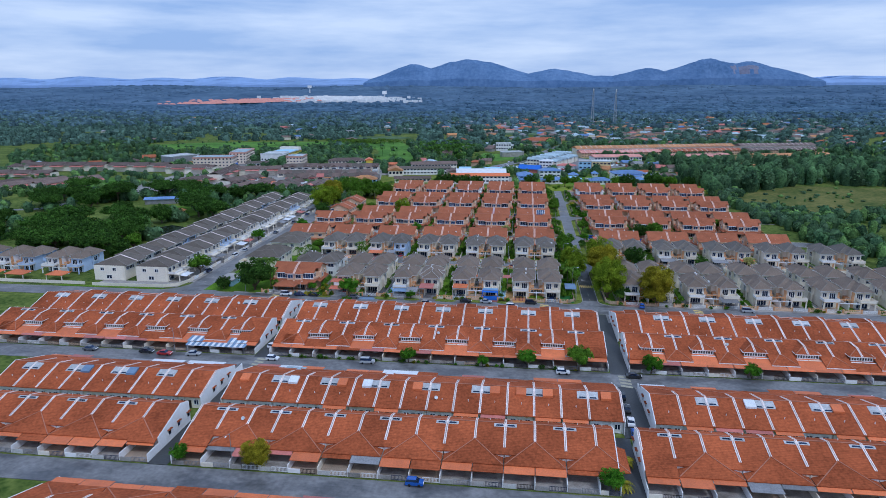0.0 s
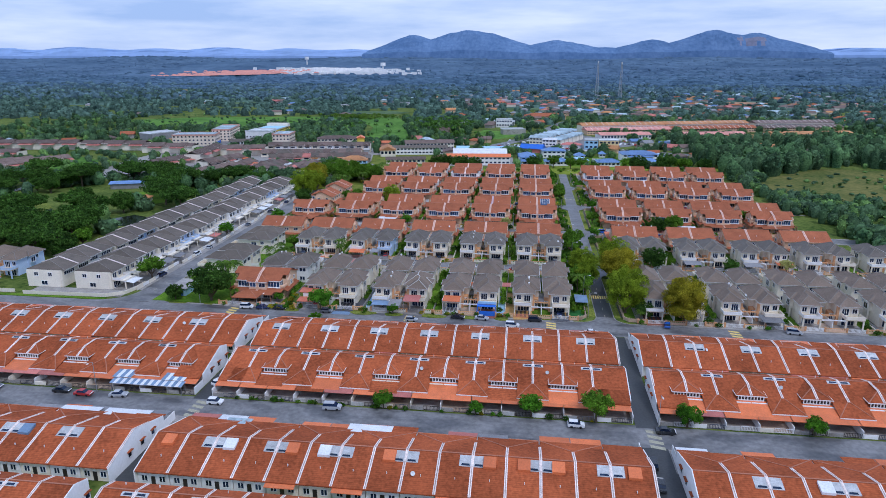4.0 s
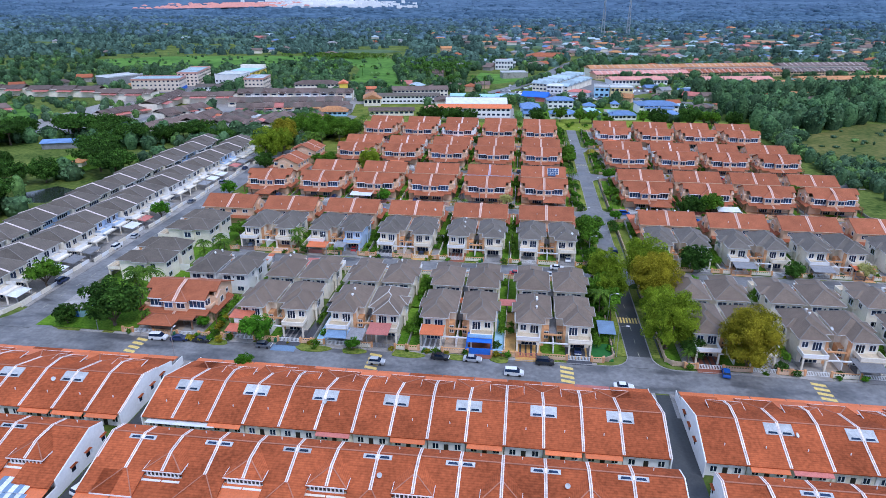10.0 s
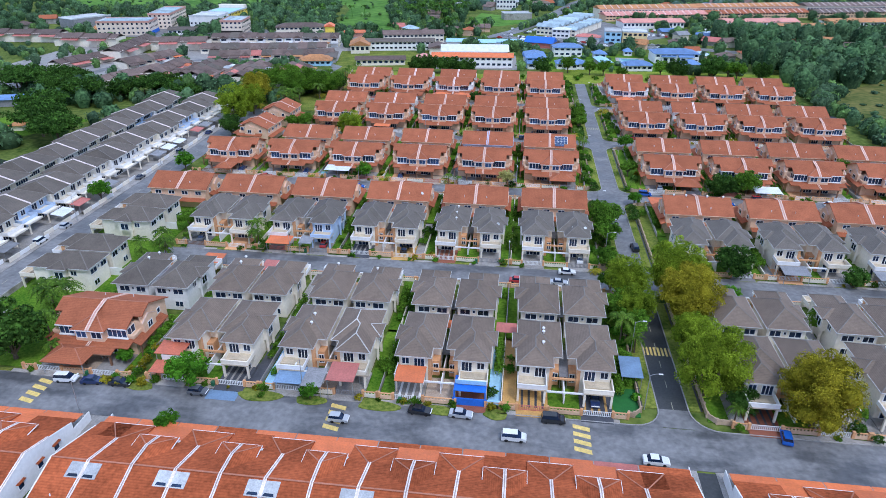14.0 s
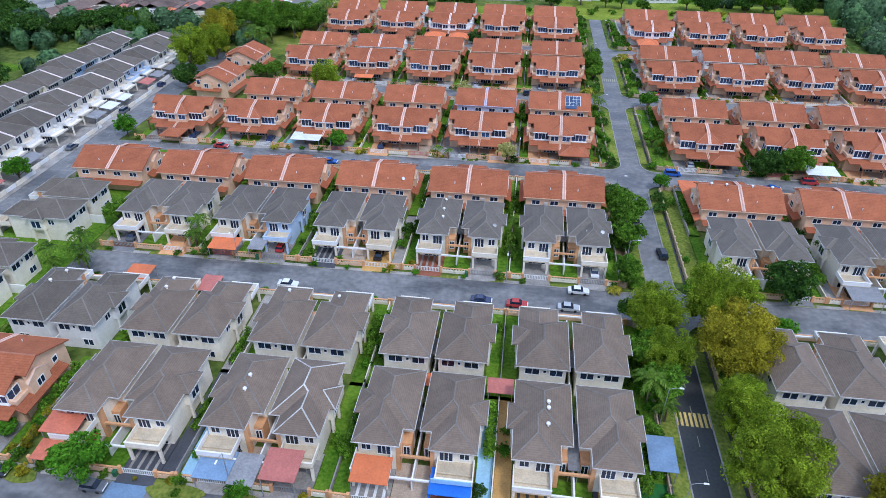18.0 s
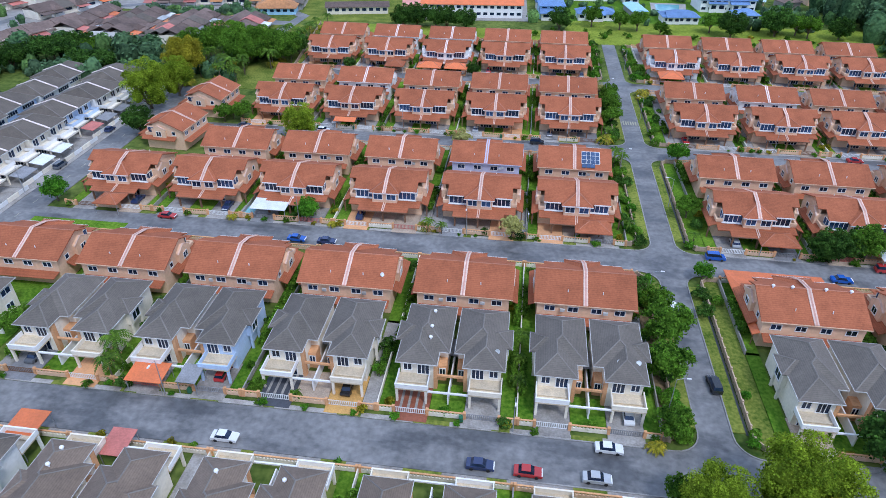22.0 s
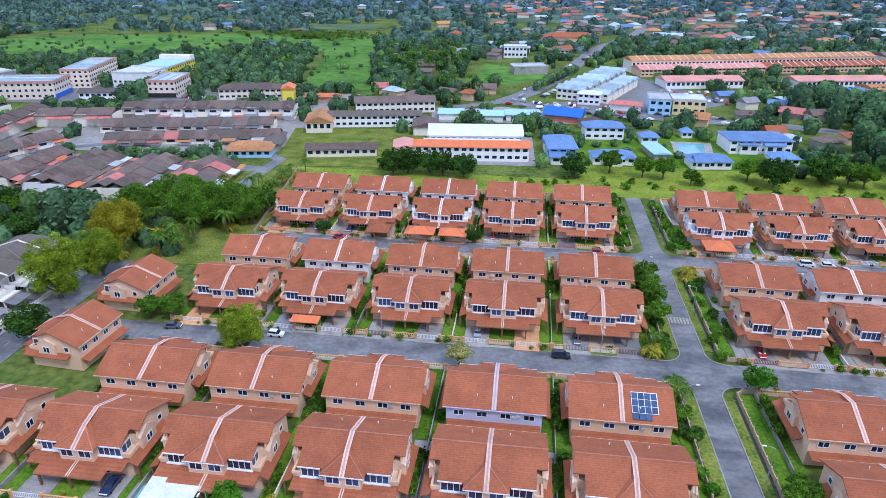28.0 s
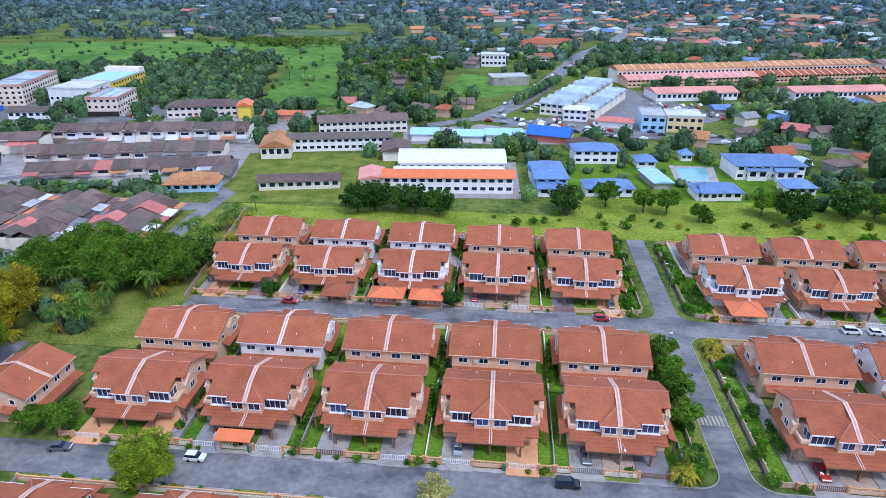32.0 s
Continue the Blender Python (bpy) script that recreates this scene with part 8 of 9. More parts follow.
wr = random.Random(3)
near, mid, midb, far, remote = [], [], [], [], []
while len(near) < 2500:
    x, y = wr.uniform(-640, 560), wr.uniform(440, 980)
    if abs(x) < 0.78 * y + 60 and open_ground(x, y, 7):
        r = wr.uniform(2.2, 5.4) if y > 600 else wr.uniform(1.6, 3.8)
        near.append((x, y, 0, r, r * wr.uniform(1.4, 2.2)))
while len(mid) < 3600:
    y = 880 + 900 * wr.random() ** 1.1
    x = wr.uniform(-0.85, 0.85) * (y + 120)
    if open_ground(x, y, 10) and noise.noise(Vector((x / 140, y / 190, 3.0))) < 0.36:
        r = wr.uniform(3.8, 8.0)
        mid.append((x, y, 0, r, r * wr.uniform(0.9, 1.55)))
while len(midb) < 3600:
    y = 1350 + 950 * wr.random()
    x = wr.uniform(-0.85, 0.85) * (y + 120)
    if open_ground(x, y, 10) and noise.noise(Vector((x / 200, y / 240, 5.0))) < 0.38:
        r = wr.uniform(6.0, 11.0)
        midb.append((x, y, 0, r, r * wr.uniform(0.7, 1.3)))
while len(far) < 4400:
    y = 1950 * (3300 / 1950) ** wr.random()
    x = wr.uniform(-0.9, 0.9) * y
    if not (-1900 < x < -800 and 2950 < y < 3500):
        r = wr.uniform(8, 17)
        far.append((x, y, rise(x, y) - 2, r * 1.25, r * wr.uniform(0.4, 0.8)))
while len(remote) < 3400:
    y = 2850 * (4850 / 2850) ** wr.random()
    x = wr.uniform(-0.95, 0.95) * y
    if not (-1950 < x < -750 and 2900 < y < 4150):
        r = wr.uniform(13, 28)
        remote.append((x, y, rise(x, y) - 3, r * 1.3, wr.uniform(5, 10)))


def copse(count, x0, x1, y0, y1, r0, r1, h0, h1, test=None):
    """Trees scattered over one stretch of the plan."""
    for k in range(count):
        x, y = wr.uniform(x0, x1), wr.uniform(y0, y1)
        if (test is None or test(x, y)) and open_ground(x, y, 5):
            near.append((x, y, 0, wr.uniform(r0, r1), wr.uniform(h0, h1)))


def hill_edge(x):
    return 500 + (x - 135) * 0.75 if x < 232 else 573 - (x - 232) * 0.05


# the wooded hill, the bushes at the estate's edge and the belts round the town
copse(480, 137, 430, 498, 700, 4.5, 8.0, 12, 19, lambda x, y: y > hill_edge(x))
copse(150, 140, 160, 400, 520, 2.0, 4.2, 4, 8)
copse(430, 152, 330, 235, 446, 2.2, 5.2, 4, 10, lambda x, y: not hill_open(x, y) and y > 150 + 0.55 * x)
copse(70, 256, 340, 450, 580, 3.5, 7.0, 7, 13, lambda x, y: x > 250 + (560 - y) * 0.1)
copse(60, 146, 172, 320, 440, 2.5, 5.0, 5, 9)
for k in range(50):
    near.append((wr.uniform(160, 256), wr.uniform(450, 556), 0, wr.uniform(0.7, 2.2), wr.uniform(0.9, 2.4)))
copse(80, 95, 240, 545, 735, 2.2, 4.4, 4, 9)
copse(210, 30, 330, 868, 960, 3.5, 6.5, 8, 13, lambda x, y: y > 866 + 0.3 * (x - 30))
copse(90, -330, -150, 430, 475, 3.0, 6.0, 6, 11)
copse(130, -262, -110, 690, 800, 2.5, 5.5, 5, 10)
copse(120, -300, -60, 700, 730, 2.5, 5.0, 5, 10)
copse(110, -440, -188, 300, 470, 3.0, 6.5, 6, 10, lambda x, y: not (-288 < x < -230 and 384 < y < 446) and not (-318 < x < -256 and 350 < y < 390))
for k in range(230):      # bushes and saplings dotted over the open fields
    x, y = wr.uniform(-540, -110), wr.uniform(720, 1000)
    near.append((x, y, 0, wr.uniform(1.0, 3.2), wr.uniform(1.4, 4.2)))
copse(150, -430, -230, 735, 815, 3.0, 5.5, 6, 11)
copse(150, -250, -100, 740, 900, 2.5, 5.0, 5, 10)
copse(60, -210, -148, 538, 553, 1.2, 2.6, 1.6, 3.4)
copse(90, -130, 130, 540, 640, 1.2, 3.2, 2, 5)
copse(46, -120, 140, 530, 556, 1.6, 3.6, 3, 7)
for k in range(26):
    near.append((-11 + 31 * k / 25 + wr.uniform(-1, 1), 722 + 82 * k / 25 + wr.uniform(-1, 1), 0, wr.uniform(2.6, 3.6), wr.uniform(5, 7)))
tall = [s for s in near if s[3] > 4.4]
near = [s for s in near if s[3] <= 4.4]
split = [[s for i, s in enumerate(near) if i % 3 == j] for j in range(3)]
# these greens are lifted and blued to paint in a thin haze
woods("woodland", "tall dense dark green woodland on the hillside", tall[::2], 90, mat("hazed_dark_leaves", (0.045, 0.103, 0.057), 0.9, 0.45, 0.1, 0.8, 0.2, tint=(0.125, 0.219, 0.098), sheen=0.06, island=0.45, thin=0.25), 44, 0.19)
woods("woodland", "tall dense green woodland round the town", tall[1::2], 90, mat("hazed_hillside_canopy", (0.037, 0.098, 0.045), 0.9, 0.45, 0.1, 0.8, 0.2, tint=(0.115, 0.213, 0.083), sheen=0.06, island=0.4), 45, 0.19)
for j, m in enumerate((mat("hazed_green_leaves", (0.070, 0.160, 0.050), 0.9, 0.45, 0.1, 0.8, 0.2, tint=(0.213, 0.362, 0.106), sheen=0.06, island=0.45, thin=0.25), mat("hazed_town_leaves", (0.050, 0.115, 0.062), 0.9, 0.45, 0.1, 0.8, 0.2, tint=(0.138, 0.250, 0.110), sheen=0.06, island=0.45, thin=0.25),
                       mat("hazed_mixed_canopy", (0.050, 0.117, 0.073), 0.9, 0.45, 0.1, 0.8, 0.2, tint=(0.150, 0.244, 0.122), sheen=0.06, island=0.4, thin=0.25))):
    woods("woodland", "mixed green trees round the town", split[j], 64, m, 40 + j, 0.2)
# each forest belt wears its colour with the haze of distance painted in
woods("forest", "dense dark green forest beyond the town, slightly hazed", mid, 34, M_WOODS, 50, 0.25, 6)
woods("forest", "dense forest on the plain tinted blue with haze", midb, 12, M_WOODSB, 53, 0.24, 6)
woods("distant_forest", "distant forest canopy tinted blue with haze", far, 3, M_FARWOODS, 51, 0.2, 6)
woods("distant_forest", "far forest on low ridges tinted blue with haze", remote, 2, M_HAZEWOODS, 52, 0.2, 6)

# groves of tall palms along the meadow
tr = random.Random(8)
for name, label, m, spots in (("palm_grove", "grove of tall dark palms beside the meadow", M_LEAFD, ((-104, 790, 16, 16, 34), (-82, 815, 14, 14, 24), (-190, 775, 14, 10, 8), (-110, 860, 12, 18, 20), (-60, 700, 12, 8, 12))),
                              ("palm_plantation", "rows of young yellow-green plantation palms", M_PALM, ((-240, 985, 30, 14, 130),))):
    fronds = Solid()
    for cx, cy, sx, sy, count in spots:
        for k in range(count):
            x, y = tr.gauss(cx, sx), tr.gauss(cy, sy)
            h = tr.uniform(7, 12) if m is M_LEAFD else tr.uniform(2, 4)
            fronds.tube([(x, y, 0), (x, y, h)], [0.25, 0.15], 4)
            for f in range(13):
                a = 6.283 * f / 13 + tr.random()
                c, s_, u = math.cos(a), math.sin(a), tr.uniform(0.2, 1.6)
                fronds.add([(x, y, h), (x + 2.2 * c - 0.8 * s_, y + 2.2 * s_ + 0.8 * c, h + u), (x + 4.0 * c, y + 4.0 * s_, h + u - 2.2), (x + 2.2 * c + 0.8 * s_, y + 2.2 * s_ - 0.8 * c, h + u)], [(0, 1, 2, 3)])
    tagged(new(name, mesh_of(name, fronds, m)), label, "palms", kind="stuff")

# distant white housing estate with water towers
ts = Solid()
for k in range(620):
    y = tr.uniform(2950, 3480)
    x = -900 + tr.gauss(0, 140) - (y - 3200) * 0.3
    z = rise(x, y)
    w, d, h = tr.uniform(14, 30), tr.uniform(10, 14), tr.uniform(7, 14)
    ts.box(x - w / 2, x + w / 2, y - d / 2, y + d / 2, z - 1, z + h)
tagged(new("distant_houses", mesh_of("distant_houses", ts, M_WHITE)), "distant estate of white houses among trees", "houses", kind="stuff")
ts = Solid()
for k in range(420):
    y = tr.uniform(2900, 3250)
    x = -1330 + tr.gauss(0, 150)
    z = rise(x, y)
    ts.hip(x - 12, x + 12, y - 7, y + 7, z + 8, 5, "x")
tagged(new("distant_roofs", mesh_of("distant_roofs", ts, M_SALMON)), "distant salmon roofs of a housing estate", "houses", kind="stuff")
for x, y, h in ((-1300, 3900, 44), (-690, 3200, 42)):
    wt = thing("water_tower", "distant white water tower", "water tower", "water towers")
    part("tank", Solid().tube([(0, 0, h - 16), (0, 0, h)], [12, 12], 14), M_WHITE, wt)
    part("stem", Solid().tube([(0, 0, -5), (0, 0, h - 16)], [4, 4], 10), M_WHITE, wt)
    wt.matrix_world = pose(x, y, rise(x, y))
for x, y, h in ((196, 1512, 78), (150, 1545, 80)):
    m = thing("lattice_mast", "tall thin red and white lattice mast", "mast", "lattice masts")
    lat = Solid()
    for sx, sy in ((-1, -1), (1, -1), (1, 1), (-1, 1)):
        lat.bar((sx * 3, sy * 3, 0), (sx * 0.7, sy * 0.7, h), 0.6, 0.6)
    for k in range(14):
        z0, z1 = h * k / 14, h * (k + 1) / 14
        w0, w1 = 3 - 2.3 * k / 14, 3 - 2.3 * (k + 1) / 14
        lat.bar((-w0, -w0, z0), (w1, -w1, z1), 0.35, 0.35).bar((w0, -w0, z0), (-w1, -w1, z1), 0.35, 0.35)
    part("lattice", lat, M_METAL, m)
    part("antenna", Solid().box(-1.2, 1.2, -1.2, 1.2, h - 4, h), M_TRIM, m)
    m.matrix_world = pose(x, y, 0)


# far mountains
def ridge_line(name, label, peaks, y, depth, seed, material, foot=150):
    """A far range of hills: a skin that climbs from the plain to an uneven crest."""
    s = Solid()
    n, rows = 110, 7
    x0, x1 = min(p[0] - p[2] for p in peaks), max(p[0] + p[2] for p in peaks)
    for j in range(rows):
        v = j / (rows - 1)
        for i in range(n + 1):
            x = x0 + (x1 - x0) * i / n
            h = max(p[1] * max(0.0, 1 - abs((x - p[0]) / p[2]) ** 1.35) ** 1.15 for p in peaks)
            rough = noise.fractal(Vector((x / 150, v * 3, seed)), 0.9, 2.2, 5)
            fold = noise.fractal(Vector((x / 90, v * 2, seed + 9)), 0.9, 2.2, 4)
            z = foot - 30 + 25 * v + (h * (1 + 0.05 * rough) + 4 * rough) * math.sin(v * math.pi / 2) ** 1.2
            s.v.append((x, y + depth * v + 25 * fold * v, z if j else 40.0))
    m = n + 1
    s.f = [(j * m + i, j * m + i + 1, (j + 1) * m + i + 1, (j + 1) * m + i) for j in range(rows - 1) for i in range(n)]
    return solid_thing(name, s, material, label, "mountain", kind="structure")


# the blue of mountains and hills is air haze painted as their colour
M_HILL = mat("hazy_mountain_forest", (0.098, 0.180, 0.335), 1.0, 0.10, 0.008, 0.05, 0.8, tint=(0.160, 0.255, 0.425), sheen=0.0)
M_HILLF = mat("haze_blue_hills", (0.28, 0.40, 0.64), 1.0, 0.08, 0.004, 0.02, 0.2, sheen=0.0)
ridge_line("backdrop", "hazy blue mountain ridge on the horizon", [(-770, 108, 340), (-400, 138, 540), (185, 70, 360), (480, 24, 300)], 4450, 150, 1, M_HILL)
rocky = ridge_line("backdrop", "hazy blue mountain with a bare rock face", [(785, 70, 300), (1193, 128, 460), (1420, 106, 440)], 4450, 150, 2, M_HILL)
rocky.data.materials.append(mat("pale_quarry_rock", (0.19, 0.20, 0.28), 0.9, 0.2, 0.02, 0.1))
for q in rocky.data.polygons:
    c = q.center
    if 1290 < c.x < 1480 and 165 < c.z < 228 and noise.noise(Vector((c.x / 34, c.z / 20, 2.0))) > 0.12 - 0.25 * math.exp(-((c.x - 1390) / 50) ** 2):
        q.material_index = 1
ridge_line("backdrop", "faint low hills hazed blue on the horizon", [(-3931, 44, 700), (-3300, 52, 650), (-2700, 40, 600), (-2190, 46, 520), (-1650, 36, 520), (-1250, 30, 500), (100, 30, 900), (2100, 30, 700), (2900, 38, 800), (3700, 34, 600)], 4600, 60, 3, M_HILLF, 138)


# ---- cars, street lamps and small things ----
def car(label, paint, kind="sedan"):
    root = thing("car", label, "car", "parked cars")
    if kind == "sedan":
        lower = [(-2.15, 0.30), (2.15, 0.30), (2.2, 0.62), (1.95, 0.78), (0.95, 0.92), (-1.45, 0.95), (-2.1, 0.90), (-2.2, 0.6)]
        cab = (-1.55, 1.0, -1.0, 0.35, 0.92, 1.42)
    elif kind == "van":
        lower = [(-2.15, 0.30), (2.15, 0.30), (2.2, 0.7), (1.9, 0.95), (1.3, 1.05), (-2.1, 1.1), (-2.2, 0.6)]
        cab = (-2.1, 1.35, -1.95, 0.6, 1.05, 1.75)
    else:
        lower = [(-1.85, 0.30), (1.85, 0.30), (1.9, 0.65), (1.7, 0.82), (0.95, 0.95), (-1.75, 1.0), (-1.9, 0.6)]
        cab = (-1.75, 1.0, -1.5, 0.35, 0.96, 1.48)
    w = 0.86
    body = Solid()
    n = len(lower)
    body.add([(x, -w, z) for x, z in lower] + [(x, w, z) for x, z in lower], [tuple(range(n)), tuple(range(2 * n - 1, n - 1, -1))] + [(i + n, (i + 1) % n + n, (i + 1) % n, i) for i in range(n)])
    shell = part("body", body, paint, root)
    x0, x1, t0, t1, z0, z1 = cab
    glass = Solid().add([(x0, -w + 0.06, z0 - 0.05), (x1, -w + 0.06, z0 - 0.05), (x1, w - 0.06, z0 - 0.05), (x0, w - 0.06, z0 - 0.05), (t0, -w + 0.22, z1), (t1, -w + 0.22, z1), (t1, w - 0.22, z1), (t0, w - 0.22, z1)],
                        [(4, 5, 6, 7), (0, 1, 5, 4), (1, 2, 6, 5), (2, 3, 7, 6), (3, 0, 4, 7)])
    part("cabin_glass", glass, M_GLASS, root)
    part("roof", Solid().box(t0 - 0.02, t1 + 0.02, -w + 0.2, w - 0.2, z1, z1 + 0.05), paint, root)
    L = lower[1][0] - 0.85
    tyre = None
    for x in (-L, L):
        for y in (-1, 1):
            if tyre is None:
                tyre = mesh_of("wheel", Solid().tube([(0, -0.1, 0), (0, 0.1, 0)], [0.31, 0.31], 12), M_TYRE)
            wheel = new("wheel", tyre)
            wheel.parent = root
            wheel.matrix_basis = pose(x, y * 0.78, 0.31)
    join(shell, Solid().box(lower[1][0] - 0.1, lower[1][0] + 0.06, -0.75, 0.75, 0.6, 0.72), M_TRIM)
    return root


PAINTS = {"white": (0.75, 0.76, 0.78), "silver": (0.42, 0.44, 0.47), "black": (0.018, 0.02, 0.024), "blue": (0.02, 0.10, 0.42), "red": (0.42, 0.03, 0.03), "grey": (0.12, 0.13, 0.15), "navy": (0.025, 0.04, 0.11)}
KINDS = {}
for c, v in PAINTS.items():
    m = mat("car_paint_" + c, v, 0.25, 0.06, 0.5, 3, 0.0, rnd=0.05, sheen=0.8)
    for kind in ("sedan", "van", "hatch"):
        KINDS[c, kind] = (m, kind)
cache = {}


def park(c, kind, x, y, turn, z=0.02):
    key = (c, kind)
    if key not in cache:
        word = {"sedan": "saloon car", "van": "people carrier", "hatch": "small hatchback"}[kind]
        cache[key] = car(c + " " + word + " parked by the kerb", *KINDS[key])
        cache[key].matrix_world = pose(x, y, z, 0, 0, turn)
        return
    copy_thing(cache[key], pose(x, y, z, 0, 0, turn))


for c, kind, x, y, turn in (("white", "van", -91.5, 233.6, 4), ("navy", "sedan", -86.0, 233.7, 6), ("black", "sedan", -80.2, 233.8, 0), ("grey", "hatch", -64.0, 233.2, 0), ("silver", "hatch", -35.2, 229.2, 0), ("black", "sedan", -20.8, 233.2, -4),
                            ("silver", "sedan", -13.2, 233.2, -3), ("white", "van", -3.4, 228.4, 0), ("black", "van", 3.6, 233.9, 0), ("blue", "hatch", 44.2, 234.4, 80), ("silver", "van", 81.0, 233.4, -6), ("white", "sedan", 20.5, 225.8, 0)):
    park(c, kind, x, y, turn)
for c, kind, x, y, turn in (("white", "sedan", -52.0, 285.0, 0), ("navy", "sedan", -11.2, 285.1, 0), ("red", "sedan", -3.9, 284.8, 0), ("white", "sedan", 8.6, 290.9, 0), ("silver", "sedan", 6.4, 285.0, 0), ("black", "van", 28.0, 307.5, 95), ("black", "hatch", 23.6, 322.6, 94),
                            ("white", "sedan", 24.3, 328.4, 92), ("red", "sedan", -94.3, 349.0, 0), ("blue", "sedan", -59.3, 343.3, 0), ("navy", "sedan", -52.0, 343.2, 0), ("blue", "van", 36.8, 348.8, 0), ("red", "van", 73.0, 348.8, 0), ("white", "sedan", 95.0, 347.8, 0), ("blue", "sedan", 62.0, 343.6, 0)):
    park(c, kind, x, y, turn)
for c, kind, x, y, turn in (("grey", "sedan", -97.4, 406.3, 8), ("black", "van", -4.0, 406.4, 0), ("white", "hatch", -71.2, 406.2, 0), ("red", "sedan", -72.2, 465.0, 0), ("white", "van", 69.4, 464.4, 0), ("white", "hatch", 75.2, 464.4, 0), ("red", "hatch", 9.0, 464.4, 0), ("red", "sedan", 88.0, 406.4, 0)):
    park(c, kind, x, y, turn)
for c, kind, x, y, turn in (("blue", "hatch", -20.5, 115.3, 0), ("white", "hatch", -73.0, 172.4, 0), ("silver", "van", -44.4, 173.4, 4), ("silver", "sedan", -98.2, 172.9, 8), ("red", "sedan", -107.2, 172.4, 0), ("black", "sedan", -113.5, 173.2, 0), ("black", "sedan", 31.6, 172.4, 0), ("white", "hatch", 12.2, 172.8, 0),
                            ("black", "van", 26.6, 159.6, 88), ("black", "sedan", 26.9, 152.6, 87), ("white", "sedan", 26.9, 146.0, 86), ("blue", "hatch", 27.0, 140.6, 86), ("white", "hatch", -76.6, 182.0, 70), ("grey", "sedan", -132.0, 173.0, 0)):
    park(c, kind, x, y, turn)
for k, (x, y) in enumerate(((-138.0, 290.0), (-137.6, 300.5), (-137.8, 342.0), (-137.8, 262.0), (-129.0, 316.0), (-128.8, 336.0), (-137.6, 371.0), (-138.0, 397.0))):
    park(("white", "silver", "grey", "navy")[k % 4], ("van", "hatch", "sedan")[k % 3], x, y, 90)
# cars under the porches
cr = random.Random(12)
for x, y, turn, _ in PLOTS:
    if turn == 0 and x < 80 and cr.random() < 0.62:
        park(cr.choice(("black", "silver", "grey", "white", "navy", "red")), cr.choice(("sedan", "hatch", "sedan")), x + cr.choice((-5.8, 5.8, -4.6, 6.6)), y - 8.9, 90 + cr.choice((0, 180)), 0.07)


def street_lamp(label="tall galvanised street lamp on a single arm"):
    root = thing("street_lamp", label, "street lamp", "street lamps")
    pole = part("pole", Solid().tube([(0, 0, 0), (0, 0, 4), (0, 0, 8)], [0.10, 0.08, 0.06], 8), M_METAL, root)
    join(pole, Solid().tube([(0, 0, 7.9), (0.9, 0, 8.3), (1.7, 0, 8.35)], [0.045, 0.04, 0.035], 6), M_METAL)
    part("lamp_head", Solid().box(1.5, 2.2, -0.12, 0.12, 8.28, 8.42), M_TRIM, root)
    return root


lamp = street_lamp()
for x, y, turn in ((20.6, 239.4, 0), (20.4, 257.0, 0), (-109.0, 235.6, -90), (54.0, 235.8, -90), (-44.0, 235.8, -90), (-6.5, 292.6, -90), (-66.0, 292.6, -90), (19.2, 330.0, 0), (-20.0, 350.6, -90), (-61.0, 350.5, -90), (30.0, 372.0, 180), (-5.8, 350.8, -90),
                   (19.0, 388.0, 0), (29.6, 430.0, 180), (-46.0, 408.8, -90), (5.0, 408.8, -90), (19.2, 446.0, 0), (29.6, 482.0, 180), (-50.0, 466.6, -90), (19.0, 300.0, 0), (-82.0, 224.0, 90), (-137.0, 305.0, 0), (-137.0, 355.0, 0), (52.0, 466.6, -90), (66.0, 408.8, -90), (-60.0, 116.6, -90), (-105.0, 174.4, -90), (30.5, 174.6, -90)):
    place(lamp, x, y, turn)
drop_template(lamp)

# bins by the gates
bin_mesh = Solid().box(-0.28, 0.28, -0.3, 0.3, 0.05, 0.95).box(-0.32, 0.32, -0.36, 0.34, 0.95, 1.03)
bin_ob = solid_thing("wheelie_bin", bin_mesh, mat("green_plastic", (0.02, 0.13, 0.06), 0.5, 0.15), "green plastic wheelie bin by the garden wall", "bin", "wheelie bins")
bin_ob.matrix_world = pose(-25.0, 235.6, 0.08)
for k, (x, y, turn, _) in enumerate(PLOTS):
    if turn == 0 and k % 2 == 0 and x < 60:
        copy_thing(bin_ob, pose(x + 2.6, y - 13.5, 0.08, 0, 0, 10 * (k % 5)))


# white turbine ventilators on roofs
def ventilator():
    s = Solid()
    s.tube([(0, 0, 0), (0, 0, 0.35)], [0.16, 0.16], 8)
    s.tube([(0, 0, 0.35), (0, 0, 0.5), (0, 0, 0.7), (0, 0, 0.85)], [0.2, 0.34, 0.30, 0.08], 10)
    return solid_thing("roof_ventilator", s, M_TRIM, "white turbine ventilator standing on the roof tiles", "roof ventilator", "roof ventilators")


vent = ventilator()
zg = lambda u, v: 6.45 + 0.58 * max(min(u - 0.45, 9.25 - u, v + 4.3, 8.2 - v), min(u - 2.2, 9.25 - u, v + 7.7) if v < -0.5 else 0)
for cx, cy, u, vs in ((5.7, 249.2, -4.2, (-2.0, 0.4, 1.6)), (-41.1, 249.2, -4.2, (-1.5, 1.0)), (-17.7, 307.2, -4.0, (-2.4, -0.6, 3.6)), (-64.7, 268.8, -5.2, (2.0, 5.0)), (-41.1, 268.8, -5.4, (4.0,)), (-41.1, 268.8, 4.0, (4.4,)), (70.6, 249.2, -4.0, (1.5, 3.5)), (-88.1, 268.8, -4.2, (0.5, 5.0))):
    for v in vs:
        copy_thing(vent, pose(cx + u, cy + v, zg(abs(u), -v if cy == 268.8 else v) - 0.12))
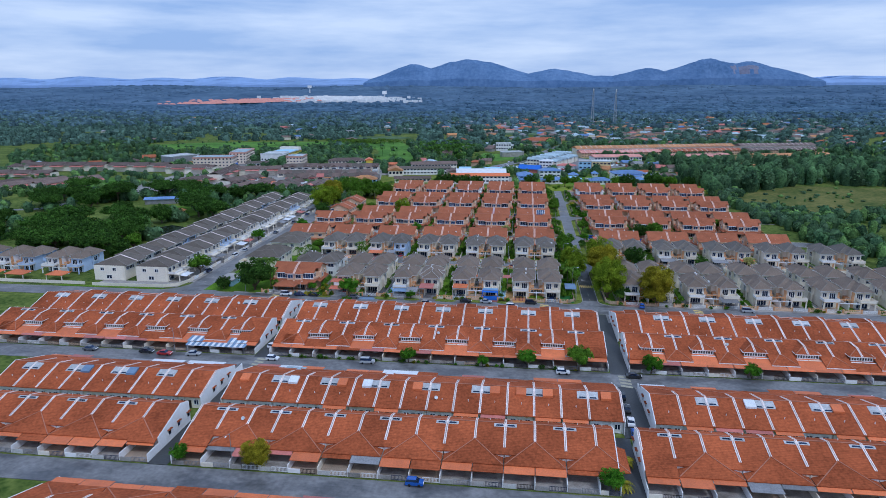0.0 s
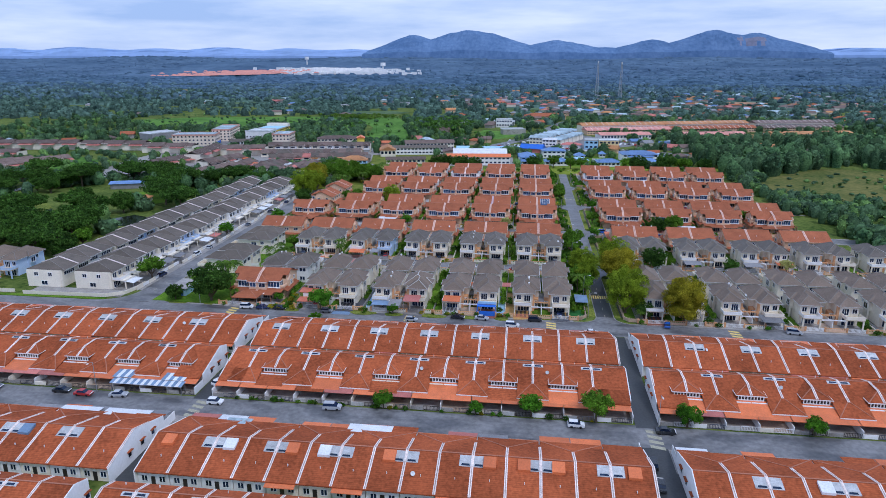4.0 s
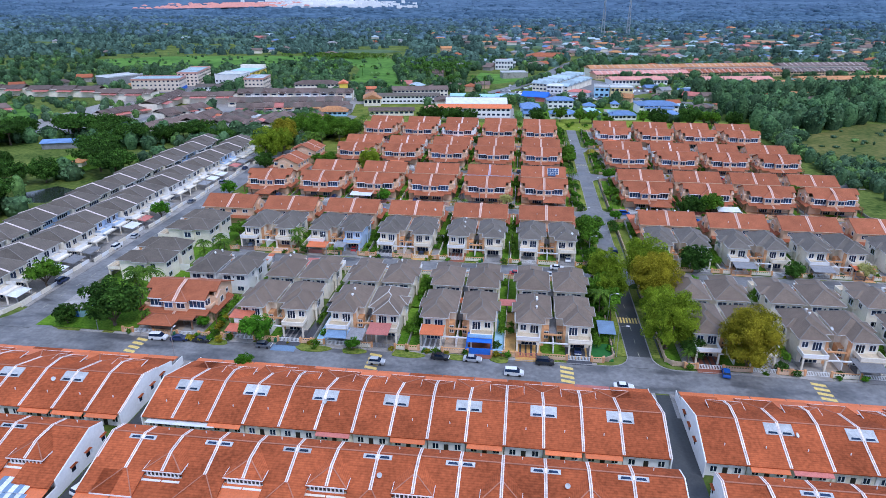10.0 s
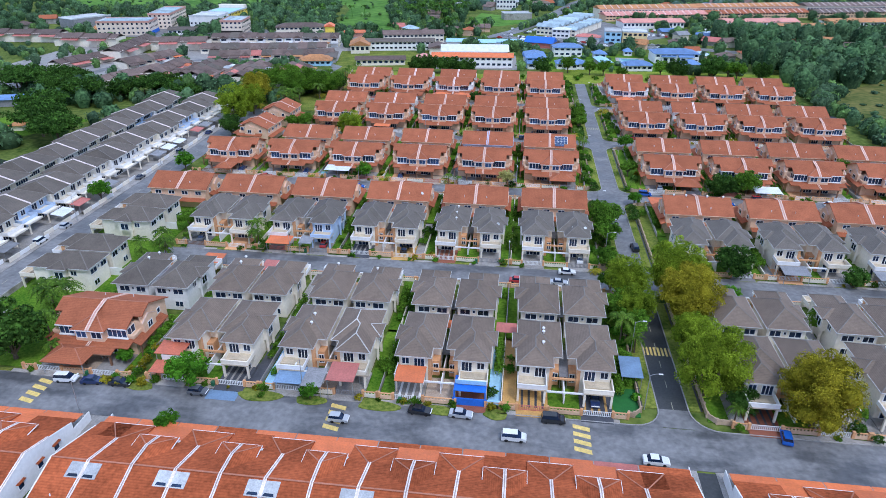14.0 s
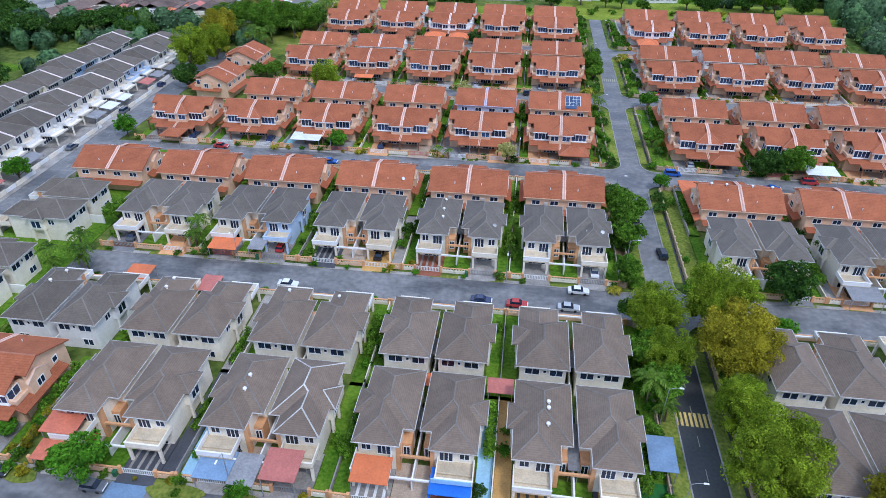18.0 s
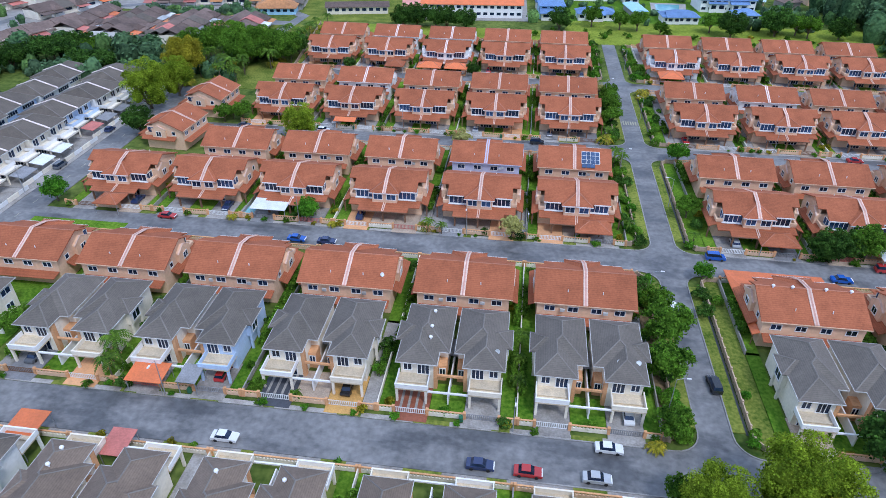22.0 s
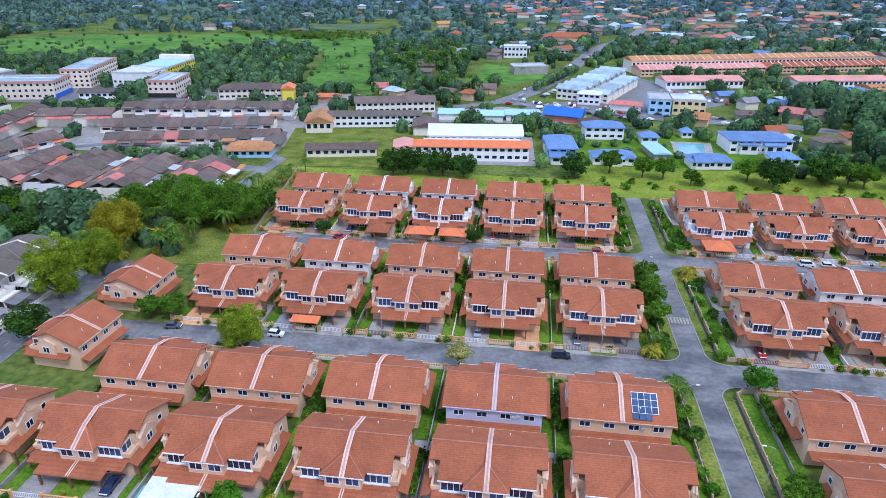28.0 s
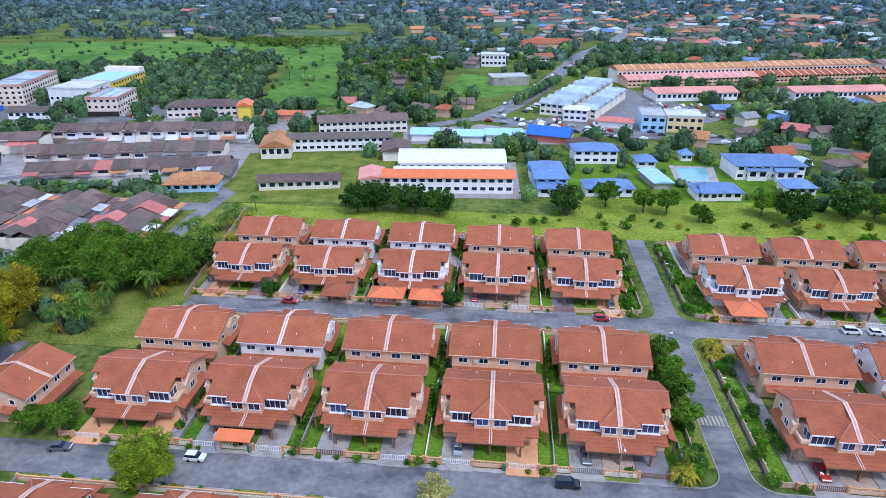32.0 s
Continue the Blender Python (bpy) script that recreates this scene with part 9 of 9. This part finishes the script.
for cx, cy in ((47.2, 327.0),):
    for u in (-6.5, -3.0, 3.0, 7.5):
        copy_thing(vent, pose(cx + u, cy - 0.6, 9.05))
drop_template(vent)


def dish():
    s = Solid()
    n = 12
    s.v = [(0, 0, 0.0)] + [(0.45 * math.cos(6.2832 * k / n), 0.45 * math.sin(6.2832 * k / n), 0.14) for k in range(n)]
    s.f = [(0, k + 1, (k + 1) % n + 1) for k in range(n)]
    root = thing("satellite_dish", "pale round satellite dish on a roof", "satellite dish", "satellite dishes")
    d = part("dish", s, M_SHEET, root)
    d.matrix_basis = pose(0, 0, 0.55, 50, 0, 30)
    part("mast", Solid().tube([(0, 0, -0.3), (0, 0, 0.55)], [0.03, 0.03], 6), M_METAL, root)
    return root


dish_ob = dish()
dr = random.Random(31)
for x, y, z in ((-40.0, 205.0, 5.2), (6.0, 187.0, 5.3), (-25.0, 186.0, 5.0), (10.2, 303.4, 6.9), (-10.0, 303.2, 6.9), (13.5, 303.6, 6.9), (-58.0, 245.8, 6.8), (-34.0, 322.0, 7.2), (60.0, 186.5, 5.1), (48.0, 205.5, 5.3), (-98.0, 205.5, 5.3), (-62.0, 127.5, 5.1), (-20.0, 144.0, 4.5), (70.0, 246.0, 6.9)):
    copy_thing(dish_ob, pose(x, y, z, 0, 0, dr.uniform(-40, 40)))
drop_template(dish_ob)

# air conditioners on walls
ac = solid_thing("air_conditioner", Solid().box(-0.42, 0.42, -0.16, 0.16, 0, 0.6).box(-0.3, 0.3, -0.175, -0.16, 0.06, 0.54), M_SHEET, "pale outdoor air conditioner unit on a wall", "air conditioner", "air conditioners")
ac.matrix_world = pose(-17.7 + 4.6, 377.8, 4.9)
for x in COLS[1:]:
    for y, u in ((319.4, 3.9), (319.4, -4.2), (377.8, 3.8), (435.7, -3.9)):
        copy_thing(ac, pose(x + u, y, 4.5))


# ---- cars round the town's shops ----
def far_cars(label, spots, material):
    s = Solid()
    for x, y, turn in spots:
        m = pose(x, y, 0.06, 0, 0, turn)
        c = Solid().box(-2.1, 2.1, -0.85, 0.85, 0.25, 0.85)
        c.add([(-1.5, -0.78, 0.85), (1.1, -0.78, 0.85), (1.1, 0.78, 0.85), (-1.5, 0.78, 0.85), (-1.0, -0.65, 1.42), (0.5, -0.65, 1.42), (0.5, 0.65, 1.42), (-1.0, 0.65, 1.42)],
              [(4, 5, 6, 7), (0, 1, 5, 4), (1, 2, 6, 5), (2, 3, 7, 6), (3, 0, 4, 7)])
        s.add([m @ Vector(p) for p in c.v], c.f)
    tagged(new("parked_cars", mesh_of("parked_cars", s, material)), label, "cars", kind="stuff")


cr = random.Random(77)
lots = []
for k in range(26):      # along the main road
    t = cr.random()
    lots.append((-24 + 46 * t + cr.choice((-2.5, 2.5)), 695 + 140 * t, 72 + cr.uniform(-3, 3)))
for k in range(22):
    t = cr.random()
    lots.append((28 + 70 * t, 860 + 185 * t + cr.choice((-2.5, 2.5)), 68))
for k in range(40):      # in front of the shops
    lots.append((-14 + 66 * cr.random(), 668 + cr.choice((0, 6, 12)), cr.uniform(60, 110)))
for k in range(16):
    lots.append((-6 + 4.2 * k * 0.62, 700 + 11.2 * k * 0.6, -20))
for k in range(34):      # traffic and parked cars past the shops
    t = cr.random()
    lots.append((-28 + 68 * t, 684 - 28 * t + cr.choice((-8.5, -3, 3, 8)), -22 if cr.random() < 0.6 else 70))
for k in range(26):
    t = cr.random()
    lots.append((40 + 80 * t, 655 - 13 * t + cr.choice((-7, -3, 3, 7)), -9))
for k in range(26):
    lots.append((70 + 40 * cr.random(), 692 + 40 * cr.random(), cr.uniform(60, 110)))
for k in range(24):
    lots.append((-255 + 3.2 * k, 662 + cr.uniform(-1, 1), 95))
for k in range(20):
    lots.append((90 + 5.5 * k, 728 + 1.2 * k, 100))
lots = [(x, y, a) for x, y, a in lots if all(abs((x - fx) * math.cos(radians(t)) + (y - fy) * math.sin(radians(t))) > w / 2 + 2 or abs((y - fy) * math.cos(radians(t)) - (x - fx) * math.sin(radians(t))) > d / 2 + 2 for fx, fy, w, d, t in FOOT)]
for k, (label, m) in enumerate((("white cars parked round the shops", mat("white_far_car", (0.75, 0.76, 0.78), 0.35, 0.05)), ("silver grey cars parked round the shops", mat("silver_far_car", (0.30, 0.31, 0.33), 0.35, 0.05)),
                                ("dark cars parked round the shops", mat("dark_far_car", (0.035, 0.04, 0.06), 0.35, 0.05)), ("red cars parked round the shops", mat("red_far_car", (0.40, 0.04, 0.03), 0.35, 0.05)))):
    far_cars(label, [c for i, c in enumerate(lots) if (0, 1, 0, 2, 1, 3, 0, 2)[i % 8] == k], m)
